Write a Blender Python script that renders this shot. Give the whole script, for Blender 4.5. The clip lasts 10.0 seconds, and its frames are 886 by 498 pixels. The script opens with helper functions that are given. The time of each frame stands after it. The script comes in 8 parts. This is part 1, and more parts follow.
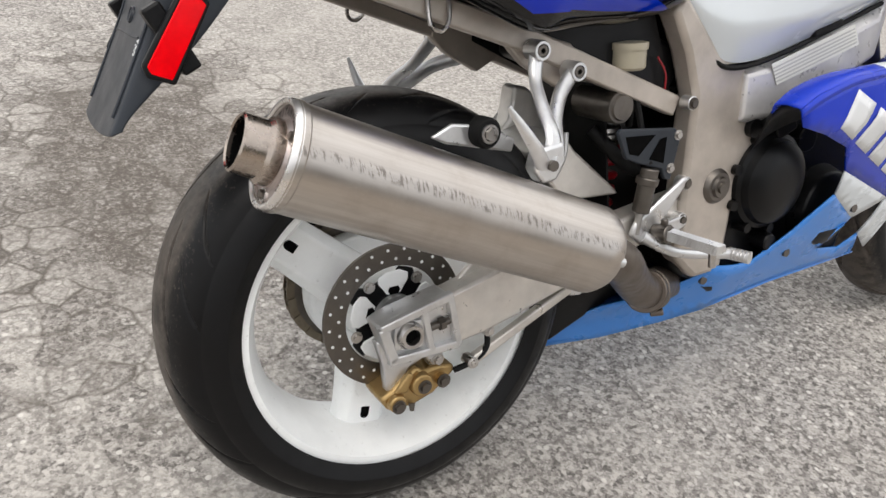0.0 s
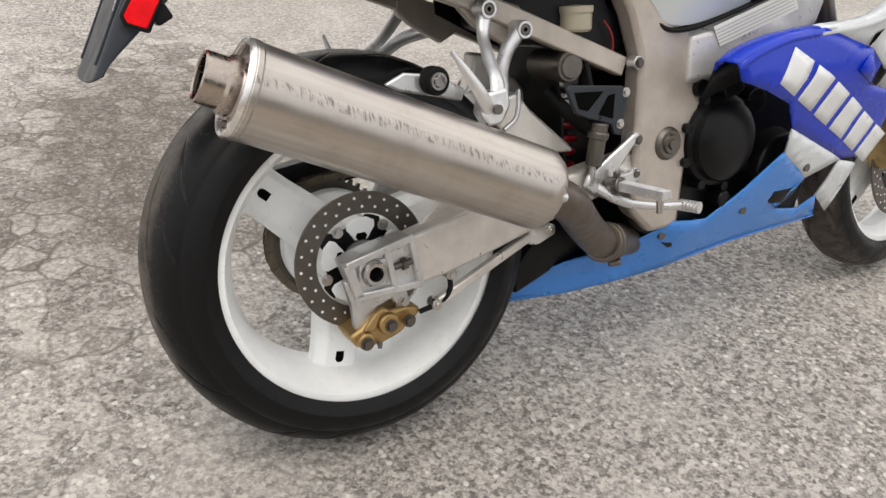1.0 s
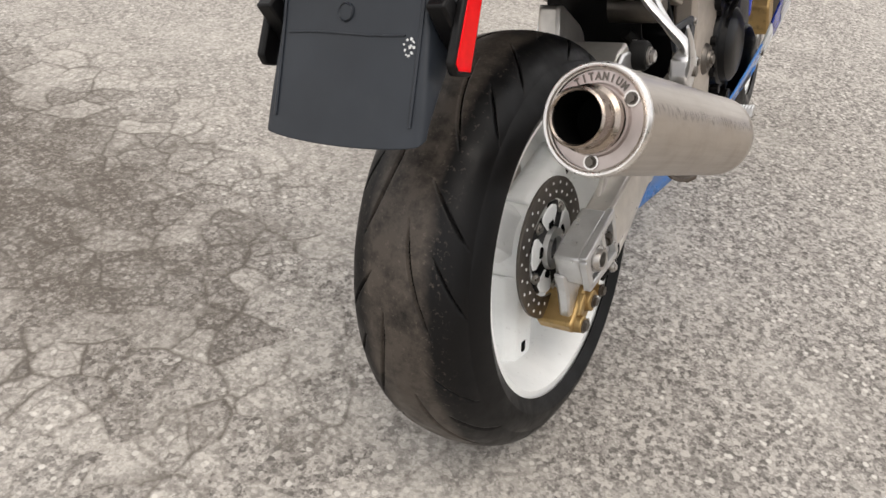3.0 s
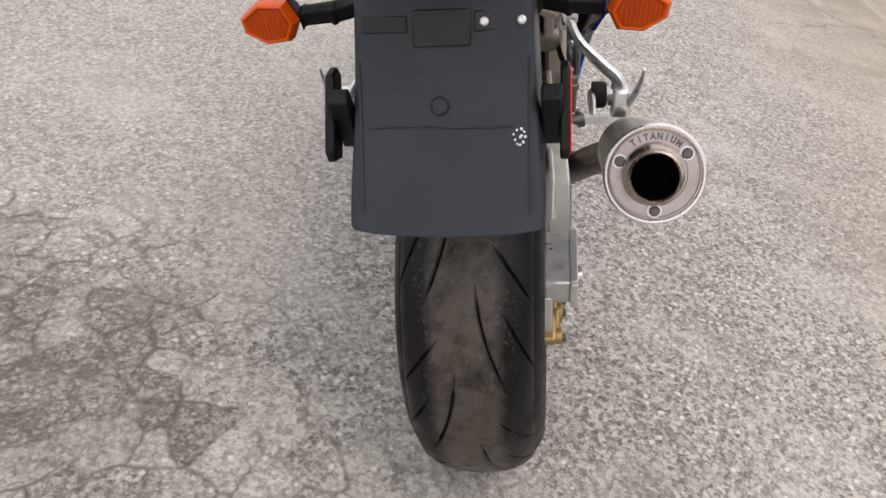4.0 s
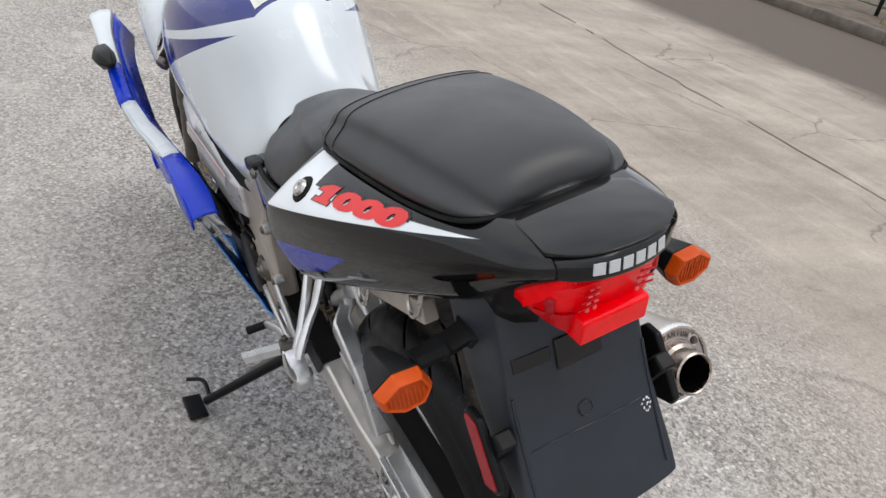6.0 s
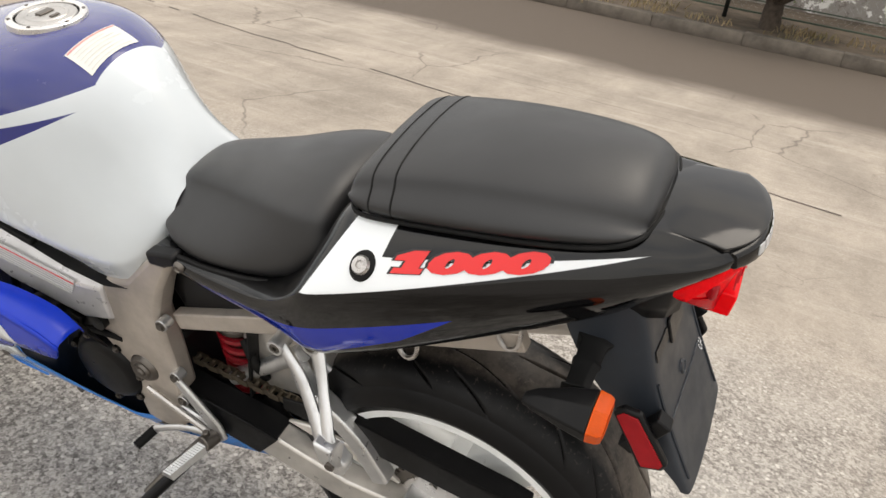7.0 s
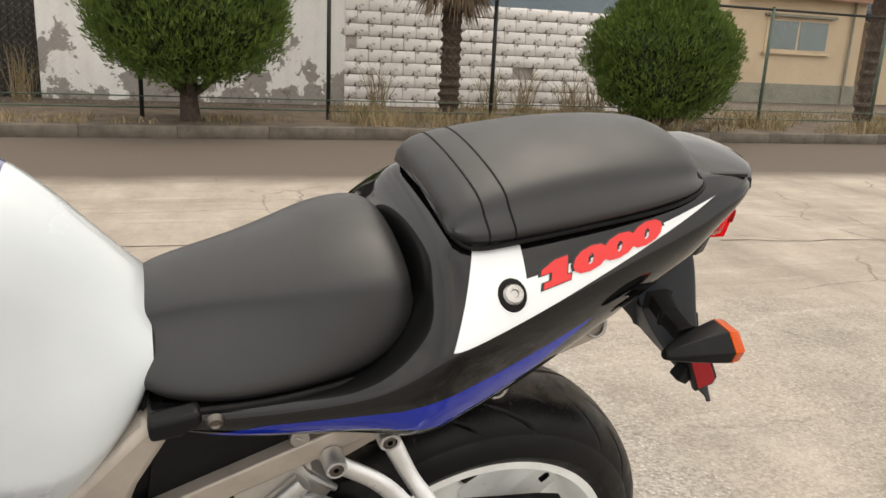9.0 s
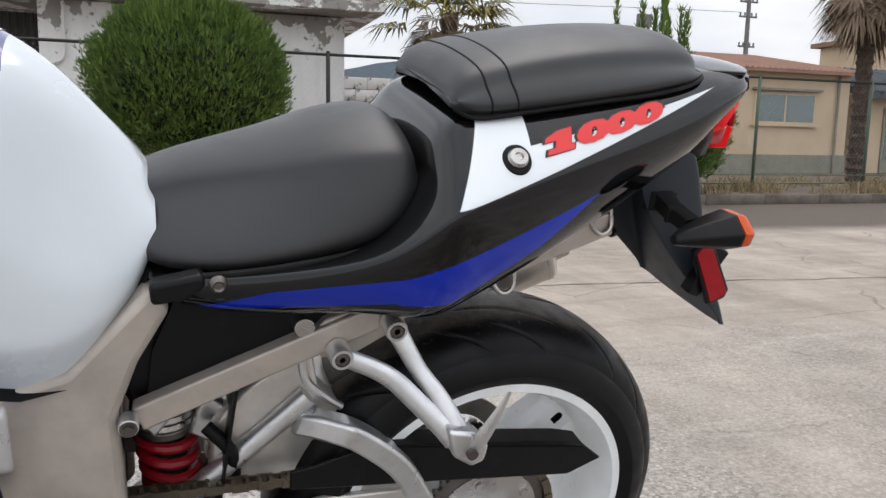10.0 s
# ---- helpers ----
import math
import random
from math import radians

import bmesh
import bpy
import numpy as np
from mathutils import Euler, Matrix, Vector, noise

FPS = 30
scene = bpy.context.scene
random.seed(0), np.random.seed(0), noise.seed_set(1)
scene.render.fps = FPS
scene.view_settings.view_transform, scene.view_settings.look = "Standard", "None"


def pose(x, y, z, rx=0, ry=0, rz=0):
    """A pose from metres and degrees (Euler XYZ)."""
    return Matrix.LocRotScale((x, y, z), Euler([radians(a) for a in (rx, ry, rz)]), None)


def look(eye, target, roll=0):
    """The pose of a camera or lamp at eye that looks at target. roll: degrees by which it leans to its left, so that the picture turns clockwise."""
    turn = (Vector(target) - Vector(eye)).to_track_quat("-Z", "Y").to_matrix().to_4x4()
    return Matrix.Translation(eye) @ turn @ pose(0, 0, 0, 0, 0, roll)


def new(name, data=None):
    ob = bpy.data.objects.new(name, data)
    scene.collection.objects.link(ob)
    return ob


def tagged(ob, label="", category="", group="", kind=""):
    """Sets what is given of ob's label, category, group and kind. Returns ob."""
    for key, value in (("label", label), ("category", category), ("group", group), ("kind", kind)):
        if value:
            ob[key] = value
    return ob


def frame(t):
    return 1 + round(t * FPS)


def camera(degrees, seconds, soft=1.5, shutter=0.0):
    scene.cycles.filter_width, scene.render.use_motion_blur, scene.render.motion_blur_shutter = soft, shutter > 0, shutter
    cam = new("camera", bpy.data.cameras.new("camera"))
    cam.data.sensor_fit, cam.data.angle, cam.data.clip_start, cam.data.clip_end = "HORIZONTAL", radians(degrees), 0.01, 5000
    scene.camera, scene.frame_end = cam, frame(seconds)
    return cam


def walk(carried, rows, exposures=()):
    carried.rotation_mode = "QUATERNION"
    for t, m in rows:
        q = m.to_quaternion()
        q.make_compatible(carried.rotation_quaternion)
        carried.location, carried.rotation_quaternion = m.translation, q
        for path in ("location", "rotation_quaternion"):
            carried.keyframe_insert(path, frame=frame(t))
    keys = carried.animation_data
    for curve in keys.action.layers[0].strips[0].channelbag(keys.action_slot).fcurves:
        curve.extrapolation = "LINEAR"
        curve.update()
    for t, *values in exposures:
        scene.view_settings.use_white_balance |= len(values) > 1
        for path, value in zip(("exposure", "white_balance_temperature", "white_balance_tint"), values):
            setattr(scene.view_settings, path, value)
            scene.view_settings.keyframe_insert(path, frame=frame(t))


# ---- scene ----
cam = camera(59.8, 10.0)
PATH = [
    (0, (0.863, -0.395, 1.027), (-0.58, 0.46, -0.062), 7.8),
    (0.5, (0.966, -0.388, 1.007), (-0.491, 0.476, -0.056), 7.4),
    (1, (1.03, -0.377, 0.978), (-0.474, 0.447, -0.051), 5.6),
    (1.5, (1.02, -0.426, 0.985), (-0.488, 0.389, -0.045), 4.5),
    (2, (0.86, -0.654, 0.978), (-0.504, 0.319, -0.114), 5.1),
    (2.5, (0.698, -0.826, 1.016), (-0.438, 0.345, -0.141), 6.3),
    (2.7, (0.598, -0.848, 1.019), (-0.43, 0.401, -0.156), 6.3),
    (3.8, (0.012, -1.034, 1.053), (-0.126, 0.568, -0.136), 12.0),
    (4, (-0.024, -1.033, 1.071), (-0.086, 0.6, -0.081), 12.9),
    (4.5, (-0.139, -0.955, 1.156), (-0.125, 0.742, 0.099), 14.8),
    (5, (-0.212, -0.913, 1.216), (-0.089, 0.816, 0.217), 14.5),
    (5.5, (-0.374, -0.876, 1.247), (0.124, 0.802, 0.28), 12.4),
    (5.7, (-0.495, -0.855, 1.271), (0.197, 0.759, 0.313), 12.6),
    (6.8, (-0.908, -0.395, 1.247), (0.628, 0.49, 0.321), 9.2),
    (7, (-0.999, -0.326, 1.253), (0.65, 0.387, 0.374), 8.9),
    (7.5, (-1.059, -0.141, 1.257), (0.732, 0.165, 0.422), 6.5),
    (8, (-1.038, 0.112, 1.271), (0.775, 0.066, 0.427), 2.0),
    (8.5, (-1.066, 0.291, 1.271), (0.718, -0.073, 0.445), 1.1),
    (9, (-1.047, 0.398, 1.087), (0.787, -0.223, 0.586), 2.7),
    (9.5, (-1.084, 0.414, 0.894), (0.784, -0.256, 0.646), 2.2),
    (10, (-1.087, 0.408, 0.853), (0.791, -0.218, 0.569), 1.1),
]
walk(cam, [(t, look(eye, target, roll)) for t, eye, target, roll in PATH], [(0, -0.18, 6650, 11), (2, -0.28, 7000, 12), (2.7, -0.25, 6950, 12), (4.5, -0.35, 6550, 15), (5.5, -0.45, 6200, 12), (7, -0.17, 7050, 11), (8.5, -0.22, 7350, 11), (9, -0.15, 7350, 11), (9.5, -0.33, 6700, 11), (10, -0.35, 6350, 12)])

# ---- daylight: bright overcast evening ----
world = bpy.data.worlds.new("sky")
scene.world = world
world.use_nodes = True
wn, wl = world.node_tree.nodes, world.node_tree.links
for n in list(wn):
    wn.remove(n)
w_out = wn.new("ShaderNodeOutputWorld")
w_bg = wn.new("ShaderNodeBackground")
w_sky = wn.new("ShaderNodeTexSky")
w_sky.sky_type = "NISHITA"
w_sky.sun_disc = False
w_sky.sun_elevation = radians(69)
w_sky.sun_rotation = radians(129)
w_sky.altitude = 100
w_sky.dust_density = 3.0
w_co = wn.new("ShaderNodeTexCoord")
w_map = wn.new("ShaderNodeMapping")
w_map.inputs["Scale"].default_value = (1.0, 1.0, 3.2)
w_noise = wn.new("ShaderNodeTexNoise")
w_noise.inputs["Scale"].default_value = 2.3
w_noise.inputs["Detail"].default_value = 6
w_noise.inputs["Roughness"].default_value = 0.55
w_ramp = wn.new("ShaderNodeValToRGB")
w_ramp.color_ramp.elements[0].position, w_ramp.color_ramp.elements[0].color = 0.30, (4.9, 5.25, 5.8, 1)
w_ramp.color_ramp.elements[1].position, w_ramp.color_ramp.elements[1].color = 0.70, (8.6, 8.5, 8.2, 1)
w_mix = wn.new("ShaderNodeMix")
w_mix.data_type = "RGBA"
w_mix.inputs[0].default_value = 0.86
wl.new(w_co.outputs["Generated"], w_map.inputs["Vector"])
wl.new(w_map.outputs[0], w_noise.inputs["Vector"])
wl.new(w_noise.outputs[0], w_ramp.inputs[0])
# the cloud glows a little brighter away from the sun's side
w_dot = wn.new("ShaderNodeVectorMath")
w_dot.operation = "DOT_PRODUCT"
w_dot.inputs[1].default_value = (0.80, -0.42, 0.42)
w_glow = wn.new("ShaderNodeMapRange")
w_glow.interpolation_type = "SMOOTHSTEP"
w_glow.inputs["From Min"].default_value, w_glow.inputs["From Max"].default_value = -0.2, 1.0
w_glow.inputs["To Min"].default_value, w_glow.inputs["To Max"].default_value = 1.30, 1.02
w_scale = wn.new("ShaderNodeVectorMath")
w_scale.operation = "SCALE"
wl.new(w_co.outputs["Generated"], w_dot.inputs[0])
wl.new(w_dot.outputs["Value"], w_glow.inputs["Value"])
wl.new(w_ramp.outputs[0], w_scale.inputs[0])
# an overcast sky is brighter overhead than at the horizon
w_sep = wn.new("ShaderNodeSeparateXYZ")
w_up = wn.new("ShaderNodeMapRange")
w_up.inputs["From Min"].default_value, w_up.inputs["From Max"].default_value = 0.15, 1.0
w_up.inputs["To Min"].default_value, w_up.inputs["To Max"].default_value = 1.15, 1.66
w_mul = wn.new("ShaderNodeMath")
w_mul.operation = "MULTIPLY"
wl.new(w_co.outputs["Generated"], w_sep.inputs[0])
wl.new(w_sep.outputs[2], w_up.inputs["Value"])
wl.new(w_glow.outputs[0], w_mul.inputs[0])
wl.new(w_up.outputs[0], w_mul.inputs[1])
wl.new(w_mul.outputs[0], w_scale.inputs["Scale"])
wl.new(w_sky.outputs[0], w_mix.inputs[6])
wl.new(w_scale.outputs[0], w_mix.inputs[7])
wl.new(w_mix.outputs[2], w_bg.inputs["Color"])
w_bg.inputs["Strength"].default_value = 0.148
wl.new(w_bg.outputs[0], w_out.inputs["Surface"])

sun = new("sun", bpy.data.lights.new("sun", "SUN"))
sun.data.energy = 1.15
sun.data.angle = radians(35)
sun.data.color = (1.0, 0.95, 0.88)
sun.matrix_world = look((0, 0, 10), (-3.0, 2.4, 0))

# ---- materials ----
class Mat:
    """A small builder for node materials."""

    def __init__(self, name, color=(0.5, 0.5, 0.5), rough=0.5, metal=0.0, coat=0.0, spec=0.5):
        self.m = bpy.data.materials.new(name)
        self.m.use_nodes = True
        self.n, self.l = self.m.node_tree.nodes, self.m.node_tree.links
        self.b = self.n["Principled BSDF"]
        self.b.inputs["Base Color"].default_value = (*color, 1)
        self.b.inputs["Roughness"].default_value = rough
        self.b.inputs["Metallic"].default_value = metal
        self.b.inputs["Coat Weight"].default_value = coat
        self.b.inputs["Coat Roughness"].default_value = 0.06
        self.b.inputs["Specular IOR Level"].default_value = spec
        self.co = self.n.new("ShaderNodeTexCoord").outputs["Object"]
        self.color = self.rgb(color)
        self.sep = None

    def rgb(self, c):
        v = self.n.new("ShaderNodeRGB")
        v.outputs[0].default_value = (*c, 1)
        return v.outputs[0]

    def math(self, op, a, b=0.0, clamp=False):
        v = self.n.new("ShaderNodeMath")
        v.operation, v.use_clamp = op, clamp
        for i, x in enumerate((a, b)):
            if isinstance(x, (int, float)):
                v.inputs[i].default_value = x
            else:
                self.l.new(x, v.inputs[i])
        return v.outputs[0]

    def xyz(self):
        if self.sep is None:
            self.sep = self.n.new("ShaderNodeSeparateXYZ")
            self.l.new(self.co, self.sep.inputs[0])
        return self.sep.outputs

    def scaled(self, s):
        v = self.n.new("ShaderNodeMapping")
        v.inputs["Scale"].default_value = s
        self.l.new(self.co, v.inputs["Vector"])
        return v.outputs[0]

    def noise(self, scale, detail=4, rough=0.55, vec=None, lo=0.0, hi=1.0):
        v = self.n.new("ShaderNodeTexNoise")
        v.inputs["Scale"].default_value = scale
        v.inputs["Detail"].default_value = detail
        v.inputs["Roughness"].default_value = rough
        self.l.new(vec if vec is not None else self.co, v.inputs["Vector"])
        return self.span(v.outputs[0], lo, hi) if (lo, hi) != (0.0, 1.0) else v.outputs[0]

    def voronoi(self, scale, feature="F1", out="Distance", vec=None):
        v = self.n.new("ShaderNodeTexVoronoi")
        v.feature = feature
        v.inputs["Scale"].default_value = scale
        self.l.new(vec if vec is not None else self.co, v.inputs["Vector"])
        return v.outputs[out]

    def span(self, x, lo, hi, a=0.0, b=1.0):
        v = self.n.new("ShaderNodeMapRange")
        v.inputs["From Min"].default_value, v.inputs["From Max"].default_value = lo, hi
        v.inputs["To Min"].default_value, v.inputs["To Max"].default_value = a, b
        self.l.new(x, v.inputs["Value"])
        return v.outputs[0]

    def mix(self, fac, a, b, blend="MIX"):
        v = self.n.new("ShaderNodeMix")
        v.data_type, v.blend_type = "RGBA", blend
        if isinstance(fac, (int, float)):
            v.inputs[0].default_value = fac
        else:
            self.l.new(fac, v.inputs[0])
        for i, x in ((6, a), (7, b)):
            if isinstance(x, tuple):
                v.inputs[i].default_value = (*x, 1)
            else:
                self.l.new(x, v.inputs[i])
        return v.outputs[2]

    def over(self, fac, color):
        """Lay a colour over what is there."""
        self.color = self.mix(fac, self.color, color)
        return self

    def vary(self, scale=8.0, amount=0.25, detail=5):
        """Broad, soft variation of tone."""
        f = self.noise(scale, detail)
        g = self.span(f, 0.3, 0.7, 1 - amount, 1 + amount)
        v = self.n.new("ShaderNodeMix")
        v.data_type, v.blend_type = "RGBA", "MULTIPLY"
        v.inputs[0].default_value = 1.0
        self.l.new(self.color, v.inputs[6])
        c = self.n.new("ShaderNodeCombineColor")
        for i in range(3):
            self.l.new(g, c.inputs[i])
        self.l.new(c.outputs[0], v.inputs[7])
        self.color = v.outputs[2]
        return self

    def dirt(self, color, scale=30.0, lo=0.55, hi=0.75, amount=0.6, vec=None):
        f = self.noise(scale, 8, 0.65, vec=vec, lo=lo, hi=hi)
        self.color = self.mix(self.math("MULTIPLY", f, amount, True), self.color, color)
        return self

    def bump(self, height, strength=0.3, distance=0.002):
        v = self.n.new("ShaderNodeBump")
        v.inputs["Strength"].default_value = strength
        v.inputs["Distance"].default_value = distance
        self.l.new(height, v.inputs["Height"])
        if self.b.inputs["Normal"].is_linked:
            self.l.new(self.b.inputs["Normal"].links[0].from_socket, v.inputs["Normal"])
        self.l.new(v.outputs[0], self.b.inputs["Normal"])
        return self

    def gloss(self, scale, a, b, vec=None):
        """Uneven roughness."""
        self.l.new(self.span(self.noise(scale, 6, vec=vec), 0.3, 0.7, a, b), self.b.inputs["Roughness"])
        return self

    def inside(self, poly, axes=(1, 2), soft=0.0006):
        """1 within a convex outline in two of the object's axes (given anticlockwise or clockwise)."""
        p = [Vector(q) for q in poly]
        area = sum(a.x * b.y - b.x * a.y for a, b in zip(p, p[1:] + p[:1]))
        sgn = 1.0 if area > 0 else -1.0
        s, total = self.xyz(), None
        for a, b in zip(p, p[1:] + p[:1]):
            d = (b - a).normalized()
            nx, ny = -d.y * sgn, d.x * sgn
            e = self.math("ADD", self.math("MULTIPLY", s[axes[0]], nx), self.math("MULTIPLY", s[axes[1]], ny))
            e = self.math("SUBTRACT", e, a.x * nx + a.y * ny)
            total = e if total is None else self.math("MINIMUM", total, e)
        return self.math("DIVIDE", total, soft, True)

    def done(self):
        self.l.new(self.color, self.b.inputs["Base Color"])
        return self.m


def paint(name, color, rough=0.28, coat=0.35, spec=0.5):
    m = Mat(name, color, rough, 0.0, coat, spec)
    m.vary(6, 0.06).dirt((0.30, 0.28, 0.25), 26, 0.64, 0.8, 0.07)
    m.bump(m.noise(700, 2), 0.02, 0.0005)
    m.gloss(14, rough * 0.8, rough * 1.3)
    return m.done()


def metal(name, color, rough=0.35, wear=0.25, dirty=(0.10, 0.09, 0.08), met=1.0):
    m = Mat(name, color, rough, met)
    m.vary(18, 0.14).dirt(dirty, 40, 0.56, 0.76, wear)
    m.bump(m.noise(420, 4), 0.08, 0.0008)
    m.gloss(50, rough * 0.75, rough * 1.35)
    return m.done()


def plastic(name, color, rough=0.5, grain=0.15, scuff=0.25, spec=0.3):
    m = Mat(name, color, rough, 0.0, 0.0, spec)
    m.vary(9, 0.18).dirt((0.16, 0.15, 0.14), 22, 0.58, 0.8, scuff)
    m.bump(m.noise(900, 3), grain, 0.0006)
    m.gloss(24, rough * 0.8, rough * 1.2)
    return m.done()


M = {}
M["white_paint"] = paint("white_paint", (0.66, 0.70, 0.72))
M["blue_paint"] = paint("blue_paint", (0.0, 0.032, 0.50), 0.25, 0.15, 0.35)
M["light_blue_paint"] = paint("light_blue_paint", (0.035, 0.21, 0.62))
M["black_gloss"] = paint("black_gloss", (0.004, 0.004, 0.0042), 0.12, 0.0, 0.4)
M["black_plastic"] = plastic("black_plastic", (0.0055, 0.0055, 0.006), 0.40, 0.15, 0.06, 0.2)
M["fender_plastic"] = plastic("fender_plastic", (0.022, 0.027, 0.035), 0.42, 0.12, 0.08, 0.35)
M["boss_plastic"] = plastic("boss_plastic", (0.013, 0.012, 0.012), 0.36, 0.2, 0.2, 0.35)
M["engine_black"] = plastic("engine_black", (0.0035, 0.0035, 0.004), 0.34, 0.1, 0.05, 0.22)
M["rubber"] = plastic("rubber", (0.005, 0.005, 0.005), 0.6, 0.25, 0.08, 0.2)
M["frame_paint"] = metal("frame_paint", (0.47, 0.42, 0.37), 0.42, 0.12, (0.2, 0.17, 0.14), 0.45)
M["spar_metal"] = metal("spar_metal", (0.62, 0.61, 0.61), 0.32, 0.08, (0.4, 0.38, 0.36), 0.4)
M["swingarm_alu"] = metal("swingarm_alu", (0.66, 0.63, 0.59), 0.36, 0.15, (0.25, 0.22, 0.19), 0.7)
M["cast_alu"] = metal("cast_alu", (0.66, 0.66, 0.66), 0.33, 0.2, (0.14, 0.13, 0.12), 0.85)
M["steel"] = metal("steel", (0.52, 0.50, 0.48), 0.3, 0.35)
M["dark_steel"] = metal("dark_steel", (0.16, 0.145, 0.13), 0.42, 0.4, (0.07, 0.05, 0.04))
M["cap_steel"] = metal("cap_steel", (0.50, 0.44, 0.42), 0.38, 0.35, (0.22, 0.17, 0.15), 0.9)
M["bright_steel"] = metal("bright_steel", (0.78, 0.76, 0.74), 0.28, 0.1, (0.3, 0.26, 0.24), 0.9)
M["gold"] = metal("gold", (0.44, 0.30, 0.13), 0.4, 0.75, (0.07, 0.05, 0.035), 0.85)
M["chain_steel"] = metal("chain_steel", (0.20, 0.17, 0.13), 0.45, 0.5, (0.05, 0.04, 0.03))
M["pipe_steel"] = metal("pipe_steel", (0.17, 0.145, 0.125), 0.42, 0.5, (0.13, 0.08, 0.05))
M["red_spring"] = paint("red_spring", (0.26, 0.005, 0.012), 0.34, 0.0)
# near-black that paints the shade inside grooves, slots, gaps, sockets and bores
M["recess_shade"] = plastic("recess_shade", (0.002, 0.002, 0.002), 0.8, 0.1, 0.0, 0.05)
M["decal_white"] = paint("decal_white", (0.75, 0.77, 0.78), 0.3)
M["decal_red"] = paint("decal_red", (0.72, 0.012, 0.012), 0.35)
M["label_paper"] = paint("label_paper", (0.68, 0.68, 0.64), 0.45, 0.0)
M["label_ink"] = paint("label_ink", (0.42, 0.42, 0.41), 0.5, 0.0)
# tank label inks, with the washed-out look of overexposure put into their colour
M["overexposed_ink"] = paint("overexposed_ink", (0.58, 0.58, 0.56), 0.5, 0.0)
M["overexposed_red"] = paint("overexposed_red", (0.66, 0.24, 0.22), 0.5, 0.0)
M["name_white"] = paint("name_white", (0.50, 0.51, 0.52), 0.35)
M["decal_grey"] = paint("decal_grey", (0.012, 0.012, 0.013), 0.4, 0.0)


def lens_material(name, color, rough=0.12):
    m = Mat(name, color, rough, 0.0, 0.0, 0.22)
    m.b.inputs["Subsurface Weight"].default_value = 0.1
    m.b.inputs["Subsurface Radius"].default_value = (0.02, 0.004, 0.002)
    w = m.n.new("ShaderNodeTexWave")
    w.bands_direction = "X"
    w.inputs["Scale"].default_value = 120
    m.l.new(m.co, w.inputs["Vector"])
    m.bump(w.outputs[1], 0.25, 0.001)
    m.vary(60, 0.09)
    return m.done()


M["red_lens"] = lens_material("red_lens", (0.90, 0.0, 0.004))
M["dark_red_lens"] = lens_material("dark_red_lens", (0.34, 0.008, 0.014))
M["amber_lens"] = lens_material("amber_lens", (0.56, 0.072, 0.004))
M["amber_deep"] = lens_material("amber_deep", (0.40, 0.050, 0.004))


def seat_vinyl():
    m = Mat("seat_vinyl", (0.016, 0.016, 0.017), 0.42, 0.0, 0.0, 0.58)
    m.vary(7, 0.2)
    v = m.voronoi(520, "DISTANCE_TO_EDGE")
    m.bump(m.span(v, 0.0, 0.25), 0.13, 0.0006)
    m.bump(m.noise(30, 5), 0.06, 0.003)
    m.gloss(16, 0.36, 0.46)
    return m.done()


M["seat_vinyl"] = seat_vinyl()


SCUFF = (-0.954, 0.300)


def titanium():
    m = Mat("titanium", (0.56, 0.52, 0.48), 0.33, 1.0)
    s = m.scaled((260, 4, 4))
    m.color = m.mix(m.noise(1.0, 6, 0.7, vec=s, lo=0.3, hi=0.75), m.color, (0.43, 0.39, 0.355))
    m.dirt((0.30, 0.24, 0.19), 16, 0.5, 0.72, 0.35)
    # a row of slanted scuffs along the outer side; local z runs along the can
    x, y, z = m.xyz()
    t = m.math("ADD", m.math("MULTIPLY", x, SCUFF[1]), m.math("MULTIPLY", y, -SCUFF[0]))
    out = m.math("ADD", m.math("MULTIPLY", x, SCUFF[0]), m.math("MULTIPLY", y, SCUFF[1]))
    band = m.span(m.math("ABSOLUTE", m.math("ADD", t, m.math("MULTIPLY", m.math("SUBTRACT", m.noise(14), 0.5), 0.012))), 0.0075, 0.0035)
    band = m.math("MULTIPLY", band, m.span(out, 0.04, 0.05), True)
    slant = m.n.new("ShaderNodeCombineXYZ")
    m.l.new(m.math("MULTIPLY", m.math("ADD", z, m.math("MULTIPLY", t, 0.5)), 190), slant.inputs[0])
    m.l.new(m.math("MULTIPLY", t, 45), slant.inputs[1])
    marks = m.noise(1.0, 5, 0.7, vec=slant.outputs[0], lo=0.50, hi=0.57)
    gap = m.noise(11, 3, lo=0.27, hi=0.40)
    scuff = m.math("MULTIPLY", m.math("MULTIPLY", band, marks, True), gap, True)
    m.over(m.math("MULTIPLY", scuff, 0.72), (0.14, 0.12, 0.10))
    m.bump(m.noise(1.0, 4, vec=m.scaled((300, 20, 20))), 0.05, 0.0006)
    m.gloss(9, 0.27, 0.42)
    return m.done()


M["titanium"] = titanium()
M["bronze_tip"] = metal("bronze_tip", (0.40, 0.345, 0.30), 0.26, 0.55, (0.14, 0.10, 0.075))


def rim_white():
    m = Mat("rim_white", (0.88, 0.90, 0.90), 0.36, 0.0, 0.3)
    m.vary(12, 0.07)
    m.dirt((0.20, 0.19, 0.17), 90, 0.62, 0.74, 0.35)
    m.dirt((0.22, 0.21, 0.19), 9, 0.6, 0.8, 0.25)
    return m.done()


M["rim_white"] = rim_white()


